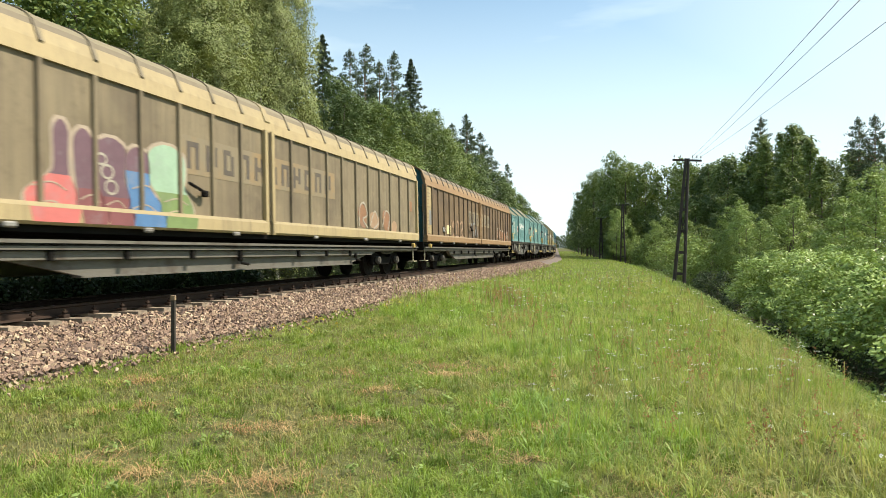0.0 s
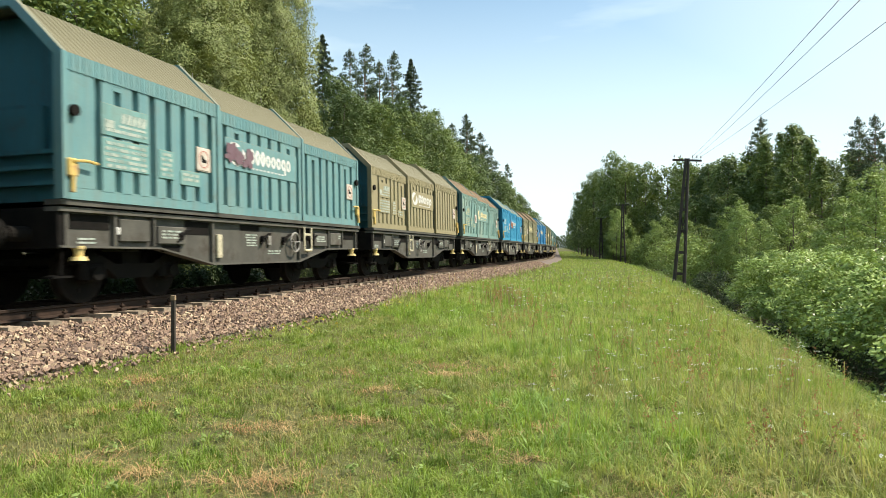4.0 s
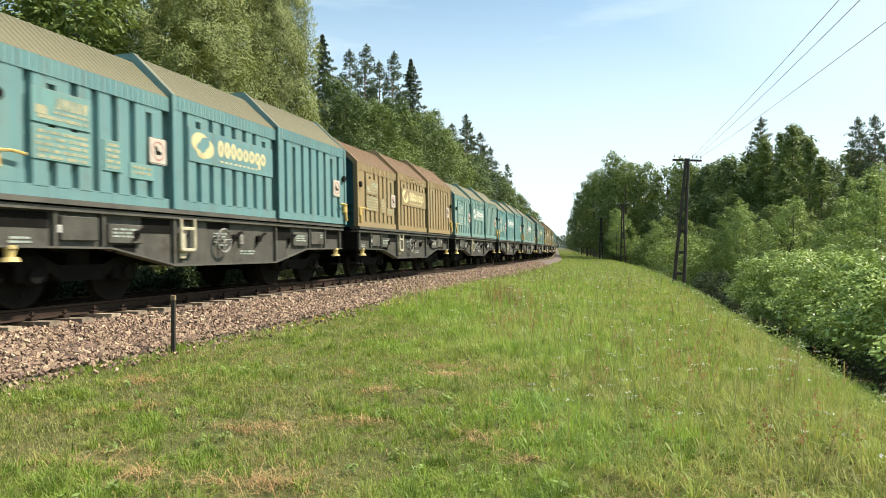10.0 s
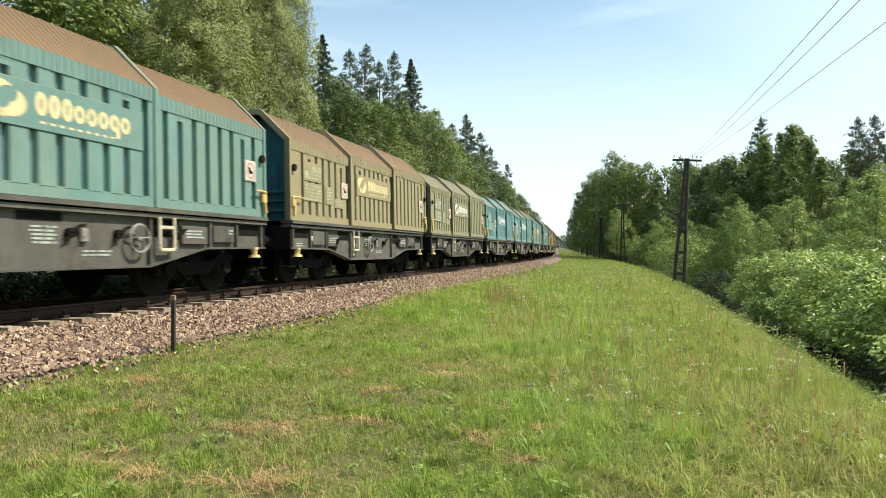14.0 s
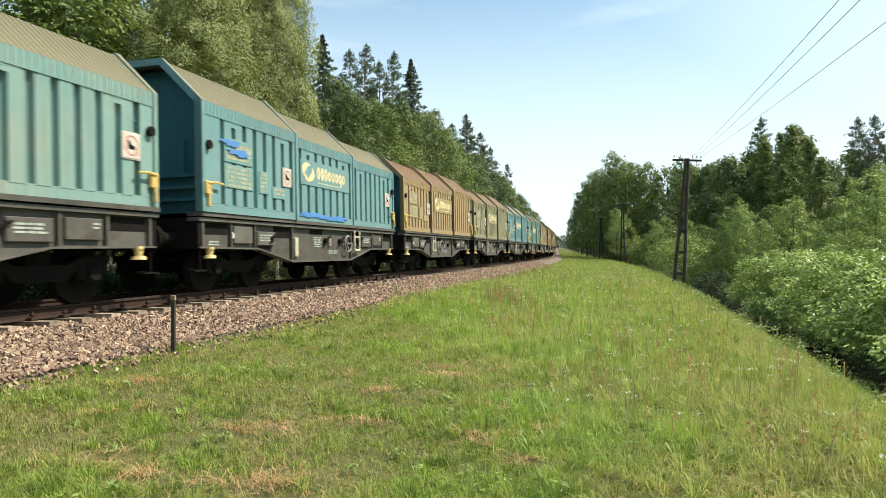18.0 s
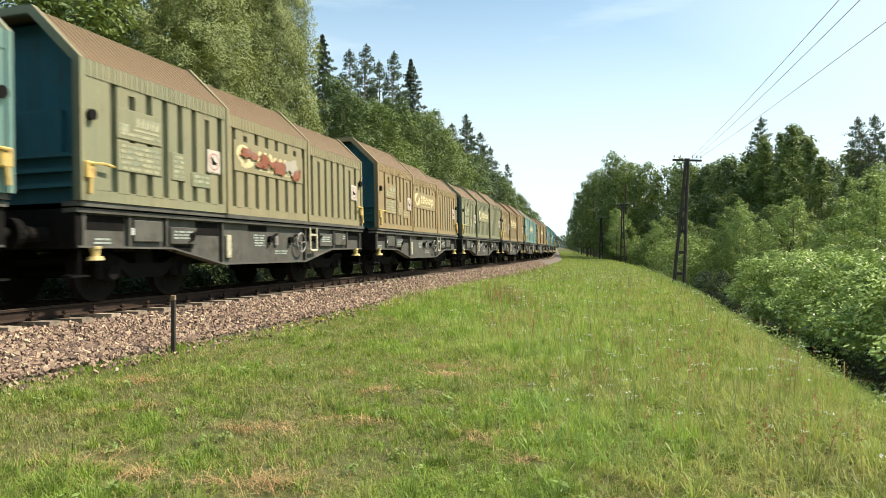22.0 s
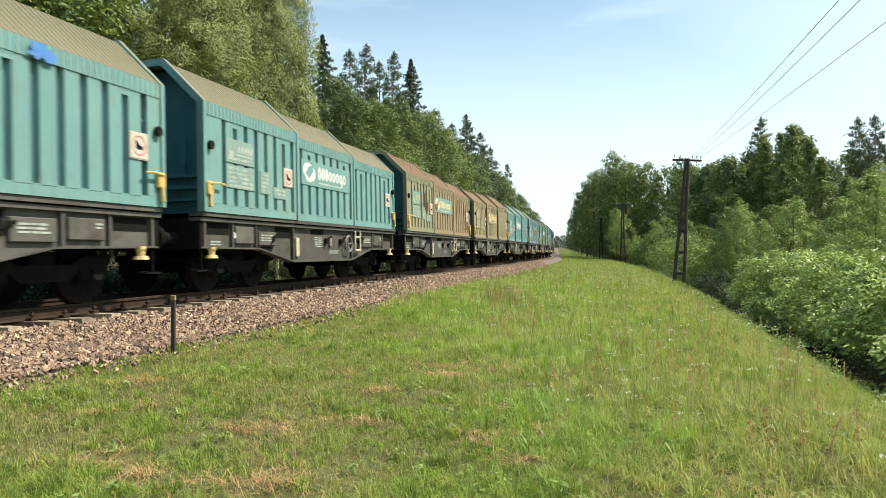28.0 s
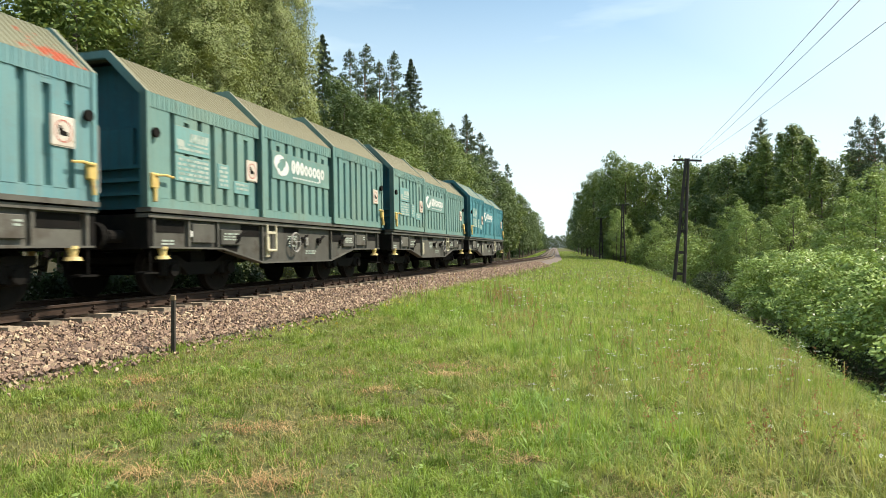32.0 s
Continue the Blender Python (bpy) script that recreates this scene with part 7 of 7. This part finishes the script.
def build_stones():
    """Crushed stone on the shoulder and between the sleepers."""
    rng = np.random.default_rng(9)
    cube = np.array([(-1, -1, -1), (1, -1, -1), (1, 1, -1), (-1, 1, -1), (-1, -1, 1), (1, -1, 1), (1, 1, 1), (-1, 1, 1)], float)
    quad = np.array([(3, 2, 1, 0), (4, 5, 6, 7), (0, 1, 5, 4), (1, 2, 6, 5), (2, 3, 7, 6), (3, 0, 4, 7)])
    n = 62000
    s = np.where(np.arange(n) < 5000, rng.uniform(-14, 4, n), 4 + 66 * rng.uniform(0, 1, n) ** 1.9)
    spill = 0.75 * np.maximum(rng.uniform(-5, 1, n), 0) ** 1.6
    lat = np.where(rng.uniform(0, 1, n) < 0.80, 1.12 + 1.40 * rng.uniform(0, 1, n) ** 0.9 + spill, rng.uniform(-1.7, 1.25, n))
    z = np.interp(lat, [-1.1, 1.1, 1.34, 1.60, 2.42, 2.7, 3.4], [-0.262, -0.258, -0.275, -0.325, -0.595, -0.655, -0.69]) + rng.normal(0, 0.008, n)
    a, z = lat * math.cos(CANT) + z * math.sin(CANT), z * math.cos(CANT) - lat * math.sin(CANT)
    h = np.interp(s, LINE_S, LINE_H)
    at = np.stack([np.interp(s, LINE_S, LINE_XY[:, 0]) + a * np.cos(h), np.interp(s, LINE_S, LINE_XY[:, 1]) - a * np.sin(h), z + 0.012], 1)
    r = rng.uniform(0.5, 1.0, n) ** 1.3 * 0.037 * (1 + 0.010 * np.maximum(s, 0))
    r = np.where(rng.uniform(0, 1, n) < 0.05, r * 1.5, r)
    q = unit(rng.normal(size=(n, 4)))
    w, x, y, t = q.T
    turn = np.stack([1 - 2 * (y * y + t * t), 2 * (x * y - t * w), 2 * (x * t + y * w), 2 * (x * y + t * w), 1 - 2 * (x * x + t * t), 2 * (y * t - x * w), 2 * (x * t - y * w), 2 * (y * t + x * w), 1 - 2 * (x * x + y * y)], 1).reshape(n, 3, 3)
    shape = cube[None] * rng.uniform(0.5, 1.0, (n, 8, 3)) * (rng.uniform(0.55, 1.15, (n, 3)) * np.array([1.1, 0.9, 0.65]))[:, None] * r[:, None, None]
    vs = np.einsum("nij,nkj->nki", turn, shape) + at[:, None]
    fs = quad[None] + 8 * np.arange(n)[:, None, None]
    me = raw_mesh("stones", vs.reshape(-1, 3), fs.reshape(-1, 4), M["stone"])
    me.shade_flat()
    tagged(new("ballast_stones", me), "loose angular reddish-grey ballast stones", "stones", kind="stuff")


def build_sleepers():
    """Concrete sleepers at 0.6 m, the near ones each with its two rail clips."""
    bm = bmesh.new()
    prism(bm, [(-0.14, -0.40), (0.14, -0.40), (0.10, -0.185), (-0.10, -0.185)], -1.30, 1.30, "y")
    me = bpy.data.meshes.new("sleeper")
    bmesh.ops.recalc_face_normals(bm, faces=bm.faces)
    bm.to_mesh(me)
    bm.free()
    me.materials.append(M["sleeper"])
    bm = bmesh.new()
    soft_box(bm, -0.06, 0.06, -0.075, 0.03, -0.19, -0.135, 0.008)
    tube(bm, [(0, -0.03, -0.15), (0, -0.03, -0.055)], 0.02, 6)
    soft_box(bm, -0.035, 0.035, -0.06, 0.0, -0.115, -0.08, 0.008)
    clip = bpy.data.meshes.new("rail_clip")
    bmesh.ops.recalc_face_normals(bm, faces=bm.faces)
    bm.to_mesh(clip)
    bm.free()
    clip.materials.append(M["rail"])
    for i in range(92):
        s = 3.0 + 0.6 * i
        m = rail_pose(s + 0.03 * math.sin(i * 2.7)) @ pose(0, 0.03 * math.sin(i * 1.9), 0.006 * math.sin(i * 3.3), 0, 0, 1.2 * math.sin(i * 4.1))
        ob = new("sleeper", me)
        ob.matrix_basis = m
        tagged(ob, "weathered concrete sleeper set in the ballast", "sleeper", "sleepers of the track")
        if i < 40:
            c = new("rail_clip", clip)
            c.parent = ob
            c.matrix_basis = pose(0, -0.86, 0)
    bm = bmesh.new()
    for i in list(range(-200, 5)) + list(range(97, 700)):
        m = rail_pose(0.6 * i)
        v = [bm.verts.new(m @ Vector(c)) for c in ((-0.13, -1.3, -0.4), (0.13, -1.3, -0.4), (0.13, 1.3, -0.4), (-0.13, 1.3, -0.4), (-0.1, -1.3, -0.185), (0.1, -1.3, -0.185), (0.1, 1.3, -0.185), (-0.1, 1.3, -0.185))]
        for q in ((4, 5, 6, 7), (0, 1, 5, 4), (1, 2, 6, 5), (2, 3, 7, 6), (3, 0, 4, 7)):
            bm.faces.new([v[k] for k in q])
    tagged(mesh_object("far_sleepers", bm, M["sleeper"]), "row of concrete sleepers under the far track", "sleepers", kind="stuff")


def build_post():
    s, lat = (float(v) for v in beside(-3.8, 9.56))
    p = on_line(s, lat)
    post = new("marker_post")
    post.matrix_basis = Matrix.Translation((p.x, p.y, float(land(s, lat, p.x, p.y)) - 0.02))
    bm = bmesh.new()
    soft_box(bm, -0.027, 0.027, -0.024, 0.024, -0.2, 0.80, 0.006)
    part("shaft", bm, M["post"], post)
    bm = bmesh.new()
    soft_box(bm, -0.032, 0.032, -0.028, 0.028, 0.79, 0.86, 0.006)
    part("cap", bm, M["post_top"], post, "pale rusty top")
    tagged(post, "thin dark metal marker post at the ballast's foot", "post")


def telegraph_pole(h):
    """Twin concrete-footed pole with one crossarm and its insulators."""
    pole = new("telegraph_pole")
    for sx in (-1, 1):
        bm = bmesh.new()
        tube(bm, [(sx * 0.34, 0, -0.5), (sx * 0.29, 0, h * 0.2), (sx * 0.17, 0, h * 0.6), (sx * 0.08, 0, h)], 0.13, 8, 0.09)
        part("leg", bm, M["pole"], pole)
    for k in range(5):
        z, w = h * (0.1 + 0.165 * k), 0.31 - 0.045 * k
        bm = bmesh.new()
        soft_box(bm, -w, w, -0.05, 0.05, z, z + 0.16, 0.01)
        part("rung", bm, M["pole"], pole)
    bm = bmesh.new()
    tube(bm, [(-0.30, 0.11, h * 0.3), (0.20, 0.11, h * 0.58)], 0.03, 6)
    tube(bm, [(0.30, -0.11, h * 0.3), (-0.20, -0.11, h * 0.58)], 0.03, 6)
    part("brace", bm, M["pole"], pole)
    bm = bmesh.new()
    soft_box(bm, -0.95, 0.95, -0.06, 0.06, h - 0.16, h - 0.05, 0.01)
    part("crossarm", bm, M["pole"], pole)
    for x in (-0.85, -0.44, 0.35, 0.62, 0.88):
        bm = bmesh.new()
        tube(bm, [(x, 0, h - 0.06), (x, 0, h + 0.10)], 0.012, 5)
        disc(bm, (x, 0, h + 0.12), 0.05, 0.13, "z", 10, r2=0.03)
        part("insulator", bm, M["porcelain"], pole)
    return pole


POLES = [(3.82, 13.85, 7.5), (51.36, 12.9, 8.9), (104, 11.4, 8.6), (138, 10.2, 8.0), (171, 9.5, 8.0), (205, 9.3, 8.0)]


def build_poles():
    tops = []
    first = None
    for s, lat, h in sorted(POLES, key=lambda q: q[0]):
        gz = ground_z(s, lat)
        p = on_line(s, lat, gz)
        lean = 3.7 if 40 < s < 60 else 0.0
        m = Matrix.Translation(p) @ pose(0, 0, 0, 0, 0, -math.degrees(heading(s))) @ pose(0, 0, 0, 0, lean, 0)
        if first is None:
            first = telegraph_pole(h)
            first.matrix_basis = m
            ob, first_h = first, h
        else:
            ob = copy_thing(first, m @ Matrix.Diagonal((1, 1, h / first_h, 1)))
        tagged(ob, "weathered twin-legged telegraph pole with a crossarm", "telegraph pole", "telegraph poles")
        tops.append((m, h))
    for (ma, ha), (mb, hb) in zip(tops, tops[1:]):
        for x, x2 in zip((-0.85, -0.40, 0.98) if ma is tops[0][0] else (0.35, 0.62, 0.9), (0.35, 0.62, 0.9)):
            a, b = ma @ Vector((x, 0, ha + 0.16)), mb @ Vector((x2, 0, hb + 0.16))
            sag = 0.004 * (b - a).length
            bm = bmesh.new()
            tube(bm, [a.lerp(b, i / 24) - Vector((0, 0, 4 * sag * (i / 24) * (1 - i / 24))) for i in range(25)], 0.007, 4)
            w = mesh_object("telegraph_wire", bm, M["wire"])
            tagged(w, "thin dark telegraph wire slung between poles", "wire", "telegraph wires")


def build_rock():
    """One pale block that has rolled to the ballast's foot."""
    bm = bmesh.new()
    bmesh.ops.create_icosphere(bm, subdivisions=2, radius=1.0)
    for v in bm.verts:
        v.co = Vector((v.co.x * 0.13, v.co.y * 0.10, v.co.z * 0.075)) * (1 + 0.25 * noise.noise(v.co * 1.7))
    ob = mesh_object("rock", bm, M["sleeper"])
    s, lat = 3.9, 2.55
    p = on_line(s, lat)
    ob.matrix_basis = Matrix.Translation((p.x, p.y, float(land(s, lat, p.x, p.y)) + 0.045)) @ pose(0, 0, 0, 8, 5, 30)
    tagged(ob, "pale weathered stone block at the ballast's foot", "rock")


build_rock()
build_post()
build_poles()
build_grass()
build_stones()
build_sleepers()


def motions():
    """The train runs by at about sixteen metres a second; its wheels roll as it passes."""
    keyed = [i * 0.5 for i in range(65)]
    for thing, mid in TRAIN:
        walk(thing, [(t, rail_pose(mid - travelled(t))) for t in keyed])
        near = [i / FPS for i in range(0, 32 * FPS + 1) if -14 < mid - travelled(i / FPS) < 36]
        for o in thing.children_recursive:
            if o.name.split(".")[0] == "wheelset" and near:
                x, z = o.location.x, o.location.z
                rows = [(t, pose(x, 0, z, 0, -math.degrees((travelled(t) - travelled(near[0])) / 0.46), 0)) for t in near]
                if near[0] > 0:
                    rows.insert(0, (0.0, rows[0][1]))
                if near[-1] < 32:
                    rows.append((32.0, rows[-1][1]))
                walk(o, rows)


motions()
